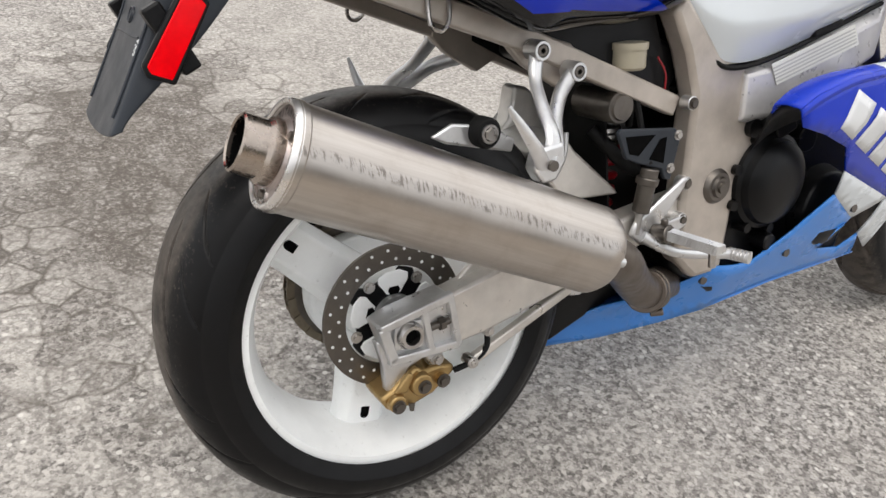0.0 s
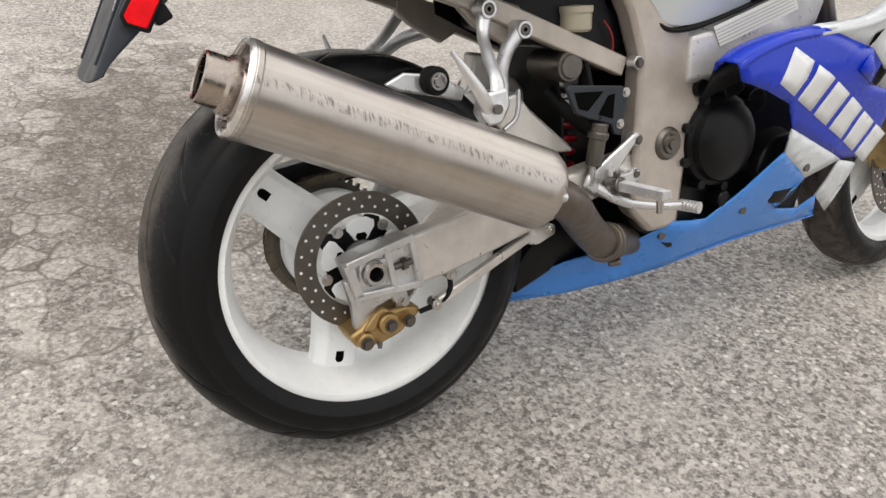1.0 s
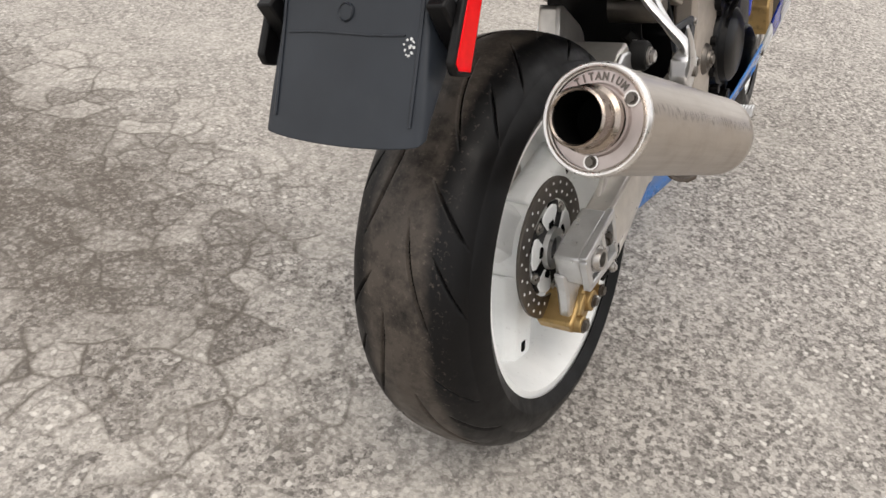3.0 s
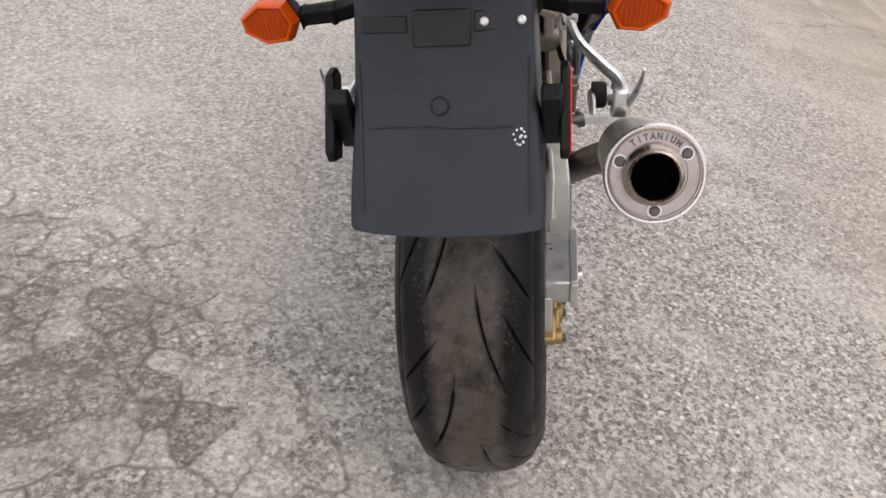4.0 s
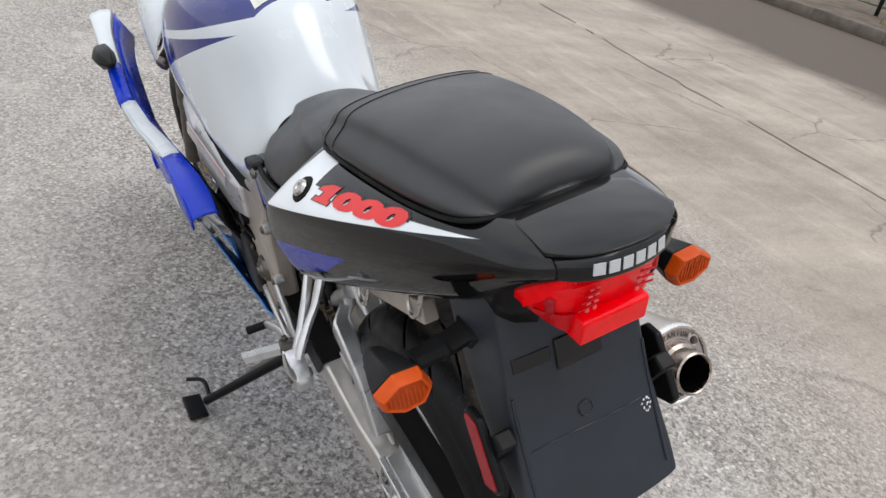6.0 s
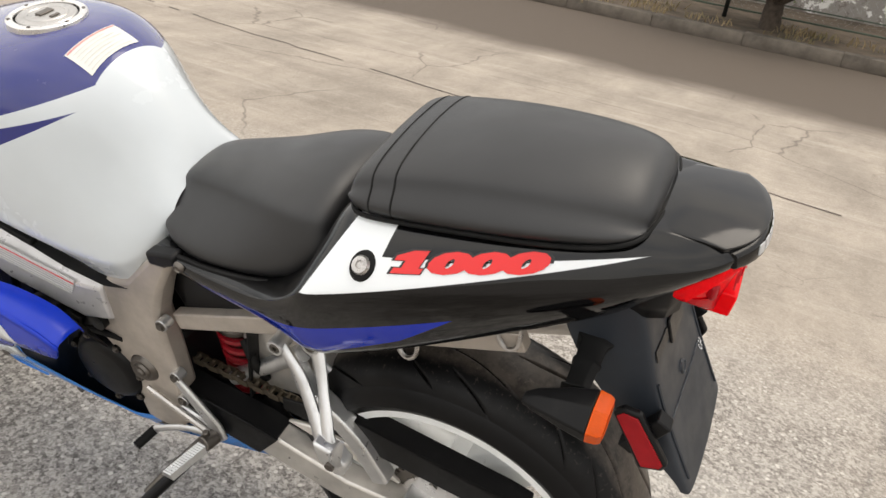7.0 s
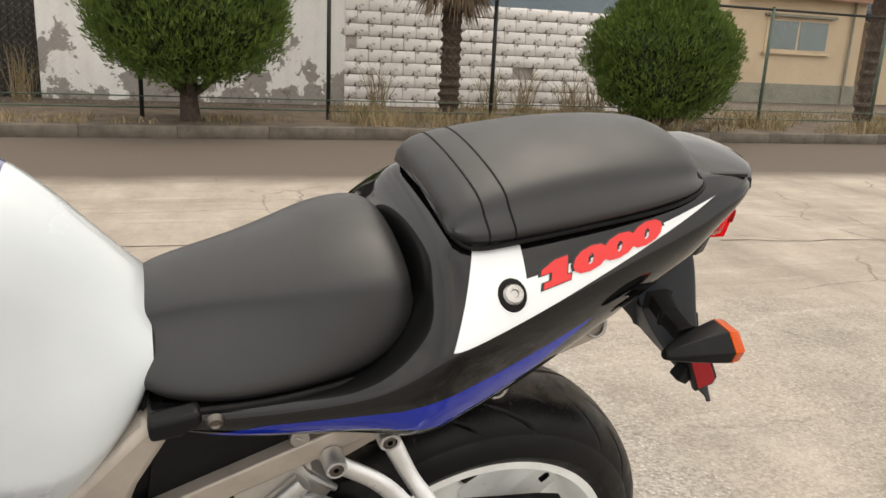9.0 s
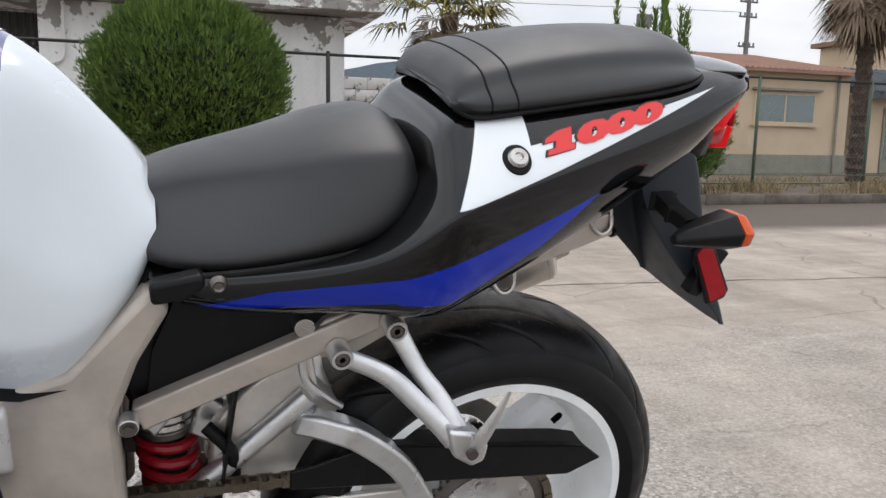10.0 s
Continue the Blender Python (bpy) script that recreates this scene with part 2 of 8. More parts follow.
def tyre_rubber():
    """Local x is the axle; the tread's middle is worn dusty brown."""
    m = Mat("tyre_rubber", (0.0042, 0.0042, 0.0047), 0.34, 0.0, 0.0, 0.22)
    x = m.math("ABSOLUTE", m.xyz()[0])
    edge = m.math("ADD", x, m.math("MULTIPLY", m.math("SUBTRACT", m.noise(16, 6, 0.65), 0.5), 0.035))
    tread = m.span(edge, 0.052, 0.036)
    f = m.math("MULTIPLY", tread, m.noise(34, 8, 0.7, lo=0.25, hi=0.55), True)
    m.over(m.math("MULTIPLY", f, 0.72), (0.105, 0.088, 0.074))
    rub = m.math("MULTIPLY", m.span(x, 0.078, 0.06), m.noise(150, 6, 0.7, lo=0.58, hi=0.68), True)
    m.over(m.math("MULTIPLY", rub, 0.55), (0.15, 0.125, 0.105))
    m.bump(m.noise(300, 5), 0.12, 0.001)
    m.gloss(30, 0.30, 0.58)
    return m.done()


M["tyre_rubber"] = tyre_rubber()


def asphalt():
    """One ground: worn aggregate asphalt, a paler concrete apron further off, a dark worn patch with crazed cracks."""
    m = Mat("ground_surface", (0.30, 0.28, 0.26), 0.85, 0.0, 0.0, 0.3)
    s = m.xyz()
    warp = m.n.new("ShaderNodeTexNoise")
    warp.inputs["Scale"].default_value = 5.0
    warp.inputs["Detail"].default_value = 6
    m.l.new(m.co, warp.inputs["Vector"])
    bent = m.mix(0.10, m.co, warp.outputs[1])
    big = m.noise(0.8, 5)

    def grey(sock):
        v = m.n.new("ShaderNodeRGBToBW")
        m.l.new(sock, v.inputs[0])
        return v.outputs[0]

    # stones of three sizes, worn down flush with their binder
    def stones(scale):
        v = m.n.new("ShaderNodeTexVoronoi")
        v.feature = "SMOOTH_F1"
        v.inputs["Scale"].default_value = scale
        v.inputs["Smoothness"].default_value = 0.35
        m.l.new(m.co, v.inputs["Vector"])
        return grey(v.outputs["Color"])

    c1, c2 = stones(105), stones(215)
    grain = m.noise(330, 3, 0.7)
    tone = m.math("ADD", m.math("MULTIPLY", c1, 0.42), m.math("ADD", m.math("MULTIPLY", c2, 0.33), m.math("MULTIPLY", grain, 0.25)))
    m.color = m.mix(m.span(tone, 0.31, 0.66), (0.112, 0.102, 0.093), (0.53, 0.495, 0.455))
    m.over(m.math("MULTIPLY", m.noise(70, 6, 0.72, lo=0.42, hi=0.66), 0.35), (0.33, 0.31, 0.285))
    # open pores and small hollows
    pit = m.noise(95, 6, 0.72, lo=0.575, hi=0.66)
    m.over(m.math("MULTIPLY", pit, 0.75), (0.115, 0.104, 0.094))
    m.over(m.math("MULTIPLY", m.noise(22, 6, 0.7, lo=0.52, hi=0.70), 0.32), (0.17, 0.155, 0.14))
    # pale chips lying proud
    chip = m.math("MULTIPLY", m.span(grey(m.voronoi(58, "F1", "Color")), 0.70, 0.74), m.span(m.voronoi(58), 0.36, 0.26), True)
    m.over(m.math("MULTIPLY", chip, 0.75), (0.70, 0.67, 0.62))
    # pale dusty fields and darker traffic film
    m.over(m.math("MULTIPLY", m.noise(2.1, 8, 0.62, lo=0.50, hi=0.70), 0.5), (0.56, 0.53, 0.485))
    m.over(m.math("MULTIPLY", m.noise(3.7, 8, 0.65, lo=0.54, hi=0.74), 0.45), (0.15, 0.135, 0.12))
    # trodden, dust-filled stretch beside the stand
    dust = m.math("MULTIPLY", m.span(s[0], -0.15, -0.5), m.span(s[1], 0.0, 0.4), True)
    m.over(m.math("MULTIPLY", dust, 0.32), (0.36, 0.335, 0.30))
    # concrete apron beyond the asphalt
    wob = m.math("MULTIPLY", m.math("SUBTRACT", big, 0.5), 1.6)
    apron = m.span(m.math("ADD", s[0], wob), 0.7, 2.0)
    conc = m.mix(m.noise(1.1, 10, 0.7, vec=m.scaled((0.8, 1.6, 1)), lo=0.36, hi=0.66), (0.27, 0.228, 0.185), (0.47, 0.405, 0.335))
    conc = m.mix(m.math("MULTIPLY", m.noise(120, 5, 0.7, lo=0.45, hi=0.7), 0.45), conc, (0.24, 0.215, 0.19))
    conc = m.mix(m.math("MULTIPLY", m.noise(6, 8, 0.7, lo=0.55, hi=0.72), 0.4), conc, (0.26, 0.22, 0.18))
    # water-worn streaks along the yard, old cracks and crazing in the slabs
    conc = m.mix(m.math("MULTIPLY", m.noise(1.0, 9, 0.72, vec=m.scaled((4.2, 0.55, 1)), lo=0.50, hi=0.68), 0.55), conc, (0.21, 0.175, 0.145))
    conc = m.mix(m.math("MULTIPLY", m.noise(1.0, 8, 0.7, vec=m.scaled((7.0, 1.1, 1)), lo=0.54, hi=0.70), 0.5), conc, (0.56, 0.50, 0.43))
    old = m.math("MULTIPLY", m.span(m.voronoi(0.85, "DISTANCE_TO_EDGE", vec=bent), 0.007, 0.0015), m.noise(0.9, 4, lo=0.46, hi=0.52), True)
    craze = m.math("MULTIPLY", m.span(m.voronoi(5.5, "DISTANCE_TO_EDGE", vec=bent), 0.022, 0.004), m.noise(1.3, 5, 0.6, lo=0.56, hi=0.64), True)
    conc = m.mix(m.math("MULTIPLY", craze, 0.4), conc, (0.13, 0.105, 0.085))
    conc = m.mix(m.math("MULTIPLY", old, 0.6), conc, (0.10, 0.08, 0.065))
    behind = m.math("MULTIPLY", m.span(m.math("ADD", s[1], m.math("MULTIPLY", wob, 0.5)), -0.35, -0.95), m.span(s[0], -0.15, 0.3), True)
    apron = m.math("MAXIMUM", apron, m.math("MULTIPLY", behind, 0.72))
    m.over(m.math("MULTIPLY", apron, 0.85), conc)
    # darker lane along the kerb
    lane = m.span(m.math("ADD", s[0], m.math("MULTIPLY", wob, 0.35)), 5.0, 5.5)
    m.over(m.math("MULTIPLY", lane, m.noise(0.9, 6, vec=m.scaled((1.6, 0.35, 1)), lo=0.0, hi=0.36), True), (0.115, 0.092, 0.074))
    # dark worn patch with crazing round it
    px, py = m.math("ADD", s[0], 1.20), m.math("ADD", s[1], 0.19)
    dx = m.math("DIVIDE", m.math("SUBTRACT", m.math("MULTIPLY", px, 0.98), m.math("MULTIPLY", py, 0.17)), 0.80)
    dy = m.math("DIVIDE", m.math("ADD", m.math("MULTIPLY", px, 0.17), m.math("MULTIPLY", py, 0.98)), 0.37)
    rr = m.math("SQRT", m.math("ADD", m.math("MULTIPLY", dx, dx), m.math("MULTIPLY", dy, dy)))
    rr = m.math("ADD", rr, m.math("MULTIPLY", m.math("SUBTRACT", m.noise(5.5, 9, 0.7), 0.5), 1.5))
    # the surface breaks into blocks round the patch: some still pale, some worn to the dark base
    block = m.math("ADD", m.math("MULTIPLY", grey(m.voronoi(12.5, "F1", "Color", vec=bent)), 0.55), m.math("MULTIPLY", m.noise(26, 6, 0.7), 0.45))
    patch = m.span(m.math("ADD", rr, m.math("MULTIPLY", m.math("SUBTRACT", block, 0.5), 1.1)), 1.32, 0.50)
    near = m.math("MULTIPLY", m.span(rr, 2.1, 1.05), 0.92)
    crack = m.span(m.voronoi(12.5, "DISTANCE_TO_EDGE", vec=bent), 0.075, 0.0)
    fine = m.span(m.voronoi(27, "DISTANCE_TO_EDGE", vec=bent), 0.09, 0.0)
    broken = m.noise(4.5, 6, 0.6, lo=0.38, hi=0.54)
    pale = m.math("MULTIPLY", m.span(rr, 2.0, 1.0), m.span(block, 0.50, 0.60), True)
    m.over(m.math("MULTIPLY", pale, 0.36), (0.56, 0.525, 0.475))
    m.over(m.math("MULTIPLY", m.math("MULTIPLY", patch, m.noise(75, 7, 0.8, lo=0.22, hi=0.56), True), m.noise(11, 7, 0.7, lo=0.22, hi=0.50), True), (0.105, 0.088, 0.073))
    crumbs = m.math("MULTIPLY", patch, m.math("MULTIPLY", m.span(c2, 0.55, 0.66), m.span(c1, 0.36, 0.6), True), True)
    m.over(m.math("MULTIPLY", crumbs, 0.35), (0.40, 0.37, 0.33))
    m.over(m.math("MULTIPLY", m.math("MULTIPLY", m.math("MULTIPLY", crack, near, True), broken), m.noise(30, 5, 0.7, lo=0.22, hi=0.52), True), (0.10, 0.085, 0.07))
    m.over(m.math("MULTIPLY", m.math("MULTIPLY", m.math("MULTIPLY", fine, near, True), broken), 0.55, True), (0.12, 0.103, 0.088))
    worn = m.math("MULTIPLY", m.math("MULTIPLY", crack, near, True), broken, True)
    e1 = m.math("ADD", m.math("MULTIPLY", pit, 0.8), m.math("MULTIPLY", patch, 0.5))
    h = m.math("SUBTRACT", m.math("ADD", m.math("MULTIPLY", tone, 0.9), m.math("MULTIPLY", e1, -0.5)), m.math("MULTIPLY", worn, 1.0))
    m.bump(h, 0.5, 0.004)
    return m.done()


M["ground_surface"] = asphalt()

# ---- building tools ----
from mathutils.bvhtree import BVHTree

def mesh_of(name, bm, mat, smooth=True):
    bmesh.ops.recalc_face_normals(bm, faces=bm.faces)
    me = bpy.data.meshes.new(name)
    bm.to_mesh(me)
    bm.free()
    if mat:
        me.materials.append(mat)
    for p in me.polygons:
        p.use_smooth = smooth
    return me


def part(name, bm, material, parent, label="", bevel=0.0, sub=0, smooth=True, sharp=40, solid=0.0):
    """Links a bmesh as one mesh object under a thing or under a part."""
    me = mesh_of(name, bm, M[material] if isinstance(material, str) else material, smooth)
    ob = new(name, me)
    if parent:
        ob.parent = parent
    if solid:
        s = ob.modifiers.new("thick", "SOLIDIFY")
        s.thickness, s.offset = solid, -1
    if bevel:
        b = ob.modifiers.new("bevel", "BEVEL")
        b.width, b.segments, b.limit_method, b.angle_limit = bevel, 2, "ANGLE", radians(35)
        b.harden_normals = False
    if sub:
        s = ob.modifiers.new("sub", "SUBSURF")
        s.levels = s.render_levels = sub
    if smooth and not sub:
        me.set_sharp_from_angle(angle=radians(sharp))
    if label:
        tagged(ob, label)
    return ob


def rotate_to(v):
    return Vector(v).normalized().to_track_quat("Z", "Y").to_matrix().to_4x4()


def cyl(bm, a, b, r0, r1=None, seg=20):
    a, b = Vector(a), Vector(b)
    m = Matrix.Translation((a + b) / 2) @ rotate_to(b - a)
    bmesh.ops.create_cone(bm, cap_ends=True, segments=seg, radius1=r0, radius2=r0 if r1 is None else r1, depth=(b - a).length, matrix=m)
    return bm


def box(bm, c, size, rot=(0, 0, 0)):
    bmesh.ops.create_cube(bm, size=1.0, matrix=pose(*c, *rot) @ Matrix.Diagonal((*size, 1)))
    return bm


def plate(bm, poly, x0, x1, x0b=None, x1b=None):
    """A slab: an outline in (y, z) between two x planes."""
    lo = [bm.verts.new((x0, y, z)) for y, z in poly]
    hi = [bm.verts.new((x1, y, z)) for y, z in poly]
    bm.faces.new(lo)
    bm.faces.new(hi[::-1])
    for i in range(len(poly)):
        j = (i + 1) % len(poly)
        bm.faces.new((lo[i], hi[i], hi[j], lo[j]))
    return bm


def slab3(bm, pts, thick, direction=(1, 0, 0)):
    """A slab from a 3D outline, thickened along a direction."""
    d = Vector(direction).normalized() * thick
    lo = [bm.verts.new(Vector(p)) for p in pts]
    hi = [bm.verts.new(Vector(p) + d) for p in pts]
    bm.faces.new(lo)
    bm.faces.new(hi[::-1])
    for i in range(len(pts)):
        j = (i + 1) % len(pts)
        bm.faces.new((lo[i], hi[i], hi[j], lo[j]))
    return bm


def smooth_line(pts, n=6):
    """Catmull-Rom through the points."""
    p = [Vector(q) for q in pts]
    if len(p) < 3:
        return p
    ext = [2 * p[0] - p[1]] + p + [2 * p[-1] - p[-2]]
    out = []
    for i in range(1, len(ext) - 2):
        a, b, c, d = ext[i - 1 : i + 3]
        for k in range(n):
            t = k / n
            out.append(0.5 * ((2 * b) + (c - a) * t + (2 * a - 5 * b + 4 * c - d) * t * t + (3 * b - a - 3 * c + d) * t**3))
    out.append(p[-1])
    return out


def tube(bm, pts, radii, seg=12, n=6, flat=1.0, up=(1, 0, 0), caps=True):
    """A tube along a smooth line; flat squeezes it across up."""
    line = smooth_line(pts, n)
    if isinstance(radii, (int, float)):
        radii = [radii] * len(pts)
    rings, up = [], Vector(up)
    for i, c in enumerate(line):
        f = i / (len(line) - 1) * (len(radii) - 1)
        k = min(int(f), len(radii) - 2) if len(radii) > 1 else 0
        r = radii[k] + (radii[min(k + 1, len(radii) - 1)] - radii[k]) * (f - k)
        d = (line[min(i + 1, len(line) - 1)] - line[max(i - 1, 0)]).normalized()
        s = d.cross(up)
        s = s.normalized() if s.length > 1e-4 else d.orthogonal().normalized()
        v = s.cross(d).normalized()
        rings.append([bm.verts.new(c + r * (math.cos(a) * s + flat * math.sin(a) * v)) for a in (2 * math.pi * j / seg for j in range(seg))])
    for a, b in zip(rings, rings[1:]):
        for j in range(seg):
            bm.faces.new((a[j], a[(j + 1) % seg], b[(j + 1) % seg], b[j]))
    if caps:
        bm.faces.new(rings[0][::-1])
        bm.faces.new(rings[-1])
    return bm


def lathe(bm, profile, seg=96, center=(0, 0, 0), axis="x", closed=True):
    """Turn an outline of (radius, along) round an axis."""
    c, rings = Vector(center), []
    for k in range(seg):
        a = 2 * math.pi * k / seg
        ring = []
        for r, x in profile:
            p = (x, r * math.cos(a), r * math.sin(a)) if axis == "x" else (r * math.cos(a), r * math.sin(a), x)
            ring.append(bm.verts.new(c + Vector(p)))
        rings.append(ring)
    m = len(profile)
    for k in range(seg):
        a, b = rings[k], rings[(k + 1) % seg]
        for i in range(m if closed else m - 1):
            j = (i + 1) % m
            bm.faces.new((a[i], a[j], b[j], b[i]))
    return bm


def loft(bm, sections, caps=True, closed=True):
    """Skin rows of 3D points, all of one length."""
    rows = [[bm.verts.new(Vector(p)) for p in s] for s in sections]
    n = len(rows[0])
    for a, b in zip(rows, rows[1:]):
        for i in range(n if closed else n - 1):
            j = (i + 1) % n
            bm.faces.new((a[i], a[j], b[j], b[i]))
    if caps and closed:
        bm.faces.new(rows[0])
        bm.faces.new(rows[-1][::-1])
    return bm


def hexbolt(bm, at, direction, r=0.007, h=0.006, seg=6):
    a = Vector(at)
    d = Vector(direction).normalized()
    cyl(bm, a, a + d * h * 0.35, r * 1.35, seg=16)
    cyl(bm, a + d * h * 0.3, a + d * h, r, r * 0.92, seg)
    return bm


def empty(name, m=None):
    ob = new(name)
    ob.empty_display_size = 0.1
    if m is not None:
        ob.matrix_basis = m
    return ob


def capsule(r, half, n=8):
    """Outline of a slot, long in the first direction."""
    a = [(half + r * math.cos(t), r * math.sin(t)) for t in (math.pi * (k / n - 0.5) for k in range(n + 1))]
    return a + [(-x, -y) for x, y in a]


def text_mesh(words, size, shear=0.0, spacing=1.0, extrude=0.0, bold=0.0):
    """Flat lettering as a bmesh in its own x, y."""
    cu = bpy.data.curves.new("lettering", "FONT")
    cu.body, cu.size, cu.shear, cu.space_character, cu.extrude, cu.offset = words, size, shear, spacing, extrude, bold
    cu.align_x = "CENTER"
    cu.resolution_u = 3
    ob = bpy.data.objects.new("lettering", cu)
    scene.collection.objects.link(ob)
    me = bpy.data.meshes.new_from_object(ob.evaluated_get(bpy.context.evaluated_depsgraph_get()))
    bpy.data.objects.remove(ob)
    bpy.data.curves.remove(cu)
    bm = bmesh.new()
    bm.from_mesh(me)
    bpy.data.meshes.remove(me)
    return bm

# ---- ground ----
def build_ground():
    bm = bmesh.new()
    ring = [0, 2, 5, 9, 14, 22, 40, 80, 200, 600, 1800]
    rows = []
    for r in ring[1:]:
        rows.append([bm.verts.new((r * math.cos(2 * math.pi * k / 48), r * math.sin(2 * math.pi * k / 48), 0)) for k in range(48)])
    c = bm.verts.new((0, 0, 0))
    for k in range(48):
        bm.faces.new((c, rows[0][k], rows[0][(k + 1) % 48]))
    for a, b in zip(rows, rows[1:]):
        for k in range(48):
            bm.faces.new((a[k], b[k], b[(k + 1) % 48], a[(k + 1) % 48]))
    ob = new("ground", mesh_of("ground", bm, M["ground_surface"]))
    tagged(ob, "worn grey asphalt yard with pale concrete apron", "ground", kind="structure")


build_ground()

# ---- the motorcycle, leaning on its side stand; its own axes: x right, y ahead, z up ----
BIKE = pose(0.0127, 0, 0.304, 0, -14.93, 2.94) @ Matrix.Translation((0, 0, -0.311))
bike = empty("motorcycle", BIKE)
tagged(bike, "blue, white and black sport motorcycle leaning on its side stand", "motorcycle")
WC = Vector((0, 0, 0.322))      # rear axle
FC = Vector((0, 1.42, 0.312))   # front axle
BOTH = (1, -1)


def holder(name, label="", parent=None, m=None):
    ob = empty(name, m)
    ob.parent = parent or bike
    if label:
        tagged(ob, label)
    return ob


BOLTS = {}


def bolts(name, spots, direction, r, h, mat, parent):
    """Hexagon bolts, each a part of its own on one shared mesh."""
    key = (round(r, 4), round(h, 4), mat)
    if key not in BOLTS:
        b = bmesh.new()
        hexbolt(b, (0, 0, 0), (0, 0, 1), r, h)
        BOLTS[key] = mesh_of(name, b, M[mat])
        BOLTS[key].set_sharp_from_angle(angle=radians(30))
    for at in spots:
        ob = new(name, BOLTS[key])
        ob.parent = parent
        ob.matrix_basis = Matrix.Translation(at) @ rotate_to(direction)


# -- rear wheel --
def tyre_mesh(R, half, crown, bead, seg, across, grooves):
    """A tyre with its tread cut in; rows run round, columns across."""
    s = np.linspace(-1, 1, across)
    ang = s * math.radians(118)
    x = half * np.sin(np.clip(ang * 0.8, -math.pi / 2, math.pi / 2)) * np.where(np.abs(s) > 0.86, 1 - (np.abs(s) - 0.86) * 0.9, 1)
    # radius: crown falls to the shoulder, then the sidewall runs in to the bead
    sh = np.clip(np.abs(s) / 0.62, 0, 1)
    rad = R - crown * (1 - np.sqrt(np.clip(1 - (sh * 0.93) ** 2, 0, 1)))
    side = np.clip((np.abs(s) - 0.62) / 0.38, 0, 1)
    edge = R - crown * (1 - math.sqrt(1 - 0.93**2))
    rad = np.where(np.abs(s) > 0.62, edge + (bead - edge) * side**1.15, rad)
    th = np.arange(seg) * 2 * math.pi / seg
    T, S = np.meshgrid(th, s, indexing="ij")
    depth = np.zeros_like(T)
    for t0, t1, s0, s1, bend, width, pitch in grooves:
        for mirror, shift in ((1, 0.0), (-1, 0.5)):
            u = (T / pitch + shift) % 1.0
            k = (u - t0) / (t1 - t0)
            want = s0 + (s1 - s0) * k + bend * k * (1 - k)
            ok = (k > 0) & (k < 1)
            taper = np.clip(5 * np.minimum(k, 1 - k), 0.45, 1)
            slope = math.hypot(1.0, (s1 - s0) * 0.15 / max((t1 - t0) * pitch * R, 1e-4))
            edge_in = (width * taper * slope - np.abs(mirror * S - want)) / (0.012 * slope)
            ends = np.clip(np.minimum(k, 1 - k) * 26, 0, 1)
            depth = np.where(ok, np.maximum(depth, 0.0055 * np.clip(edge_in, 0, 1) * ends), depth)
    RR = rad[None, :] - depth * (np.abs(S) < 0.66)
    X = np.broadcast_to(x[None, :], T.shape)
    pts = np.stack([X, RR * np.cos(T), RR * np.sin(T)], -1).reshape(-1, 3)
    faces = []
    for i in range(seg):
        a, b = i * across, ((i + 1) % seg) * across
        faces += [(a + j, a + j + 1, b + j + 1, b + j) for j in range(across - 1)]
    me = bpy.data.meshes.new("tyre")
    me.from_pydata(pts.tolist(), [], faces)
    me.materials.append(M["tyre_rubber"])
    me.materials.append(M["recess_shade"])
    # groove floors take the near-black, painting their shade deeper than the cut
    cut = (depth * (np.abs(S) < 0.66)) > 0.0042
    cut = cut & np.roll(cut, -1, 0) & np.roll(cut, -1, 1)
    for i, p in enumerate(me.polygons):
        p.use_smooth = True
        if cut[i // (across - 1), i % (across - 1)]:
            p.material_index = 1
    return me


PITCH = 2 * math.pi / 8
GROOVES = [  # start, end round the tyre; across from, to; bend; half width; pitch
    (0.244, 0.878, 0.085, 0.335, -0.20, 0.0215, PITCH),
    (0.044, 0.378, 0.20, 0.60, 0.0, 0.0165, PITCH),
    (0.422, 0.778, 0.31, 0.62, 0.0, 0.0165, PITCH),
]
rear_wheel = holder("rear_wheel", "white three-spoke rear wheel with dusty black sport tyre", m=Matrix.Translation(WC))
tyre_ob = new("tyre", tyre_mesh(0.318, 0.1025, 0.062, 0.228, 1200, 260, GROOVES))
tyre_ob.parent = rear_wheel
tyre_ob.location = (0.003, 0, 0)
tagged(tyre_ob, "black grooved tyre with dusty brown worn tread")


def rim(parent, flange, half, well, mat="rim_white"):
    bm = bmesh.new()
    prof = [(flange, half), (flange + 0.002, half - 0.004), (flange - 0.012, half - 0.007), (well + 0.016, half - 0.03), (well + 0.006, half * 0.35), (well + 0.006, -half * 0.35),
            (well + 0.016, -half + 0.03), (flange - 0.012, -half + 0.007), (flange + 0.002, -half + 0.004), (flange, -half), (flange - 0.018, -half - 0.001),
            (well + 0.006, -half + 0.02), (well - 0.005, -half * 0.4), (well - 0.005, half * 0.4), (well + 0.006, half - 0.02), (flange - 0.018, half + 0.001)]
    lathe(bm, prof, 128)
    return part("rim", bm, mat, parent, "white painted alloy rim")


rim(rear_wheel, 0.236, 0.088, 0.200)


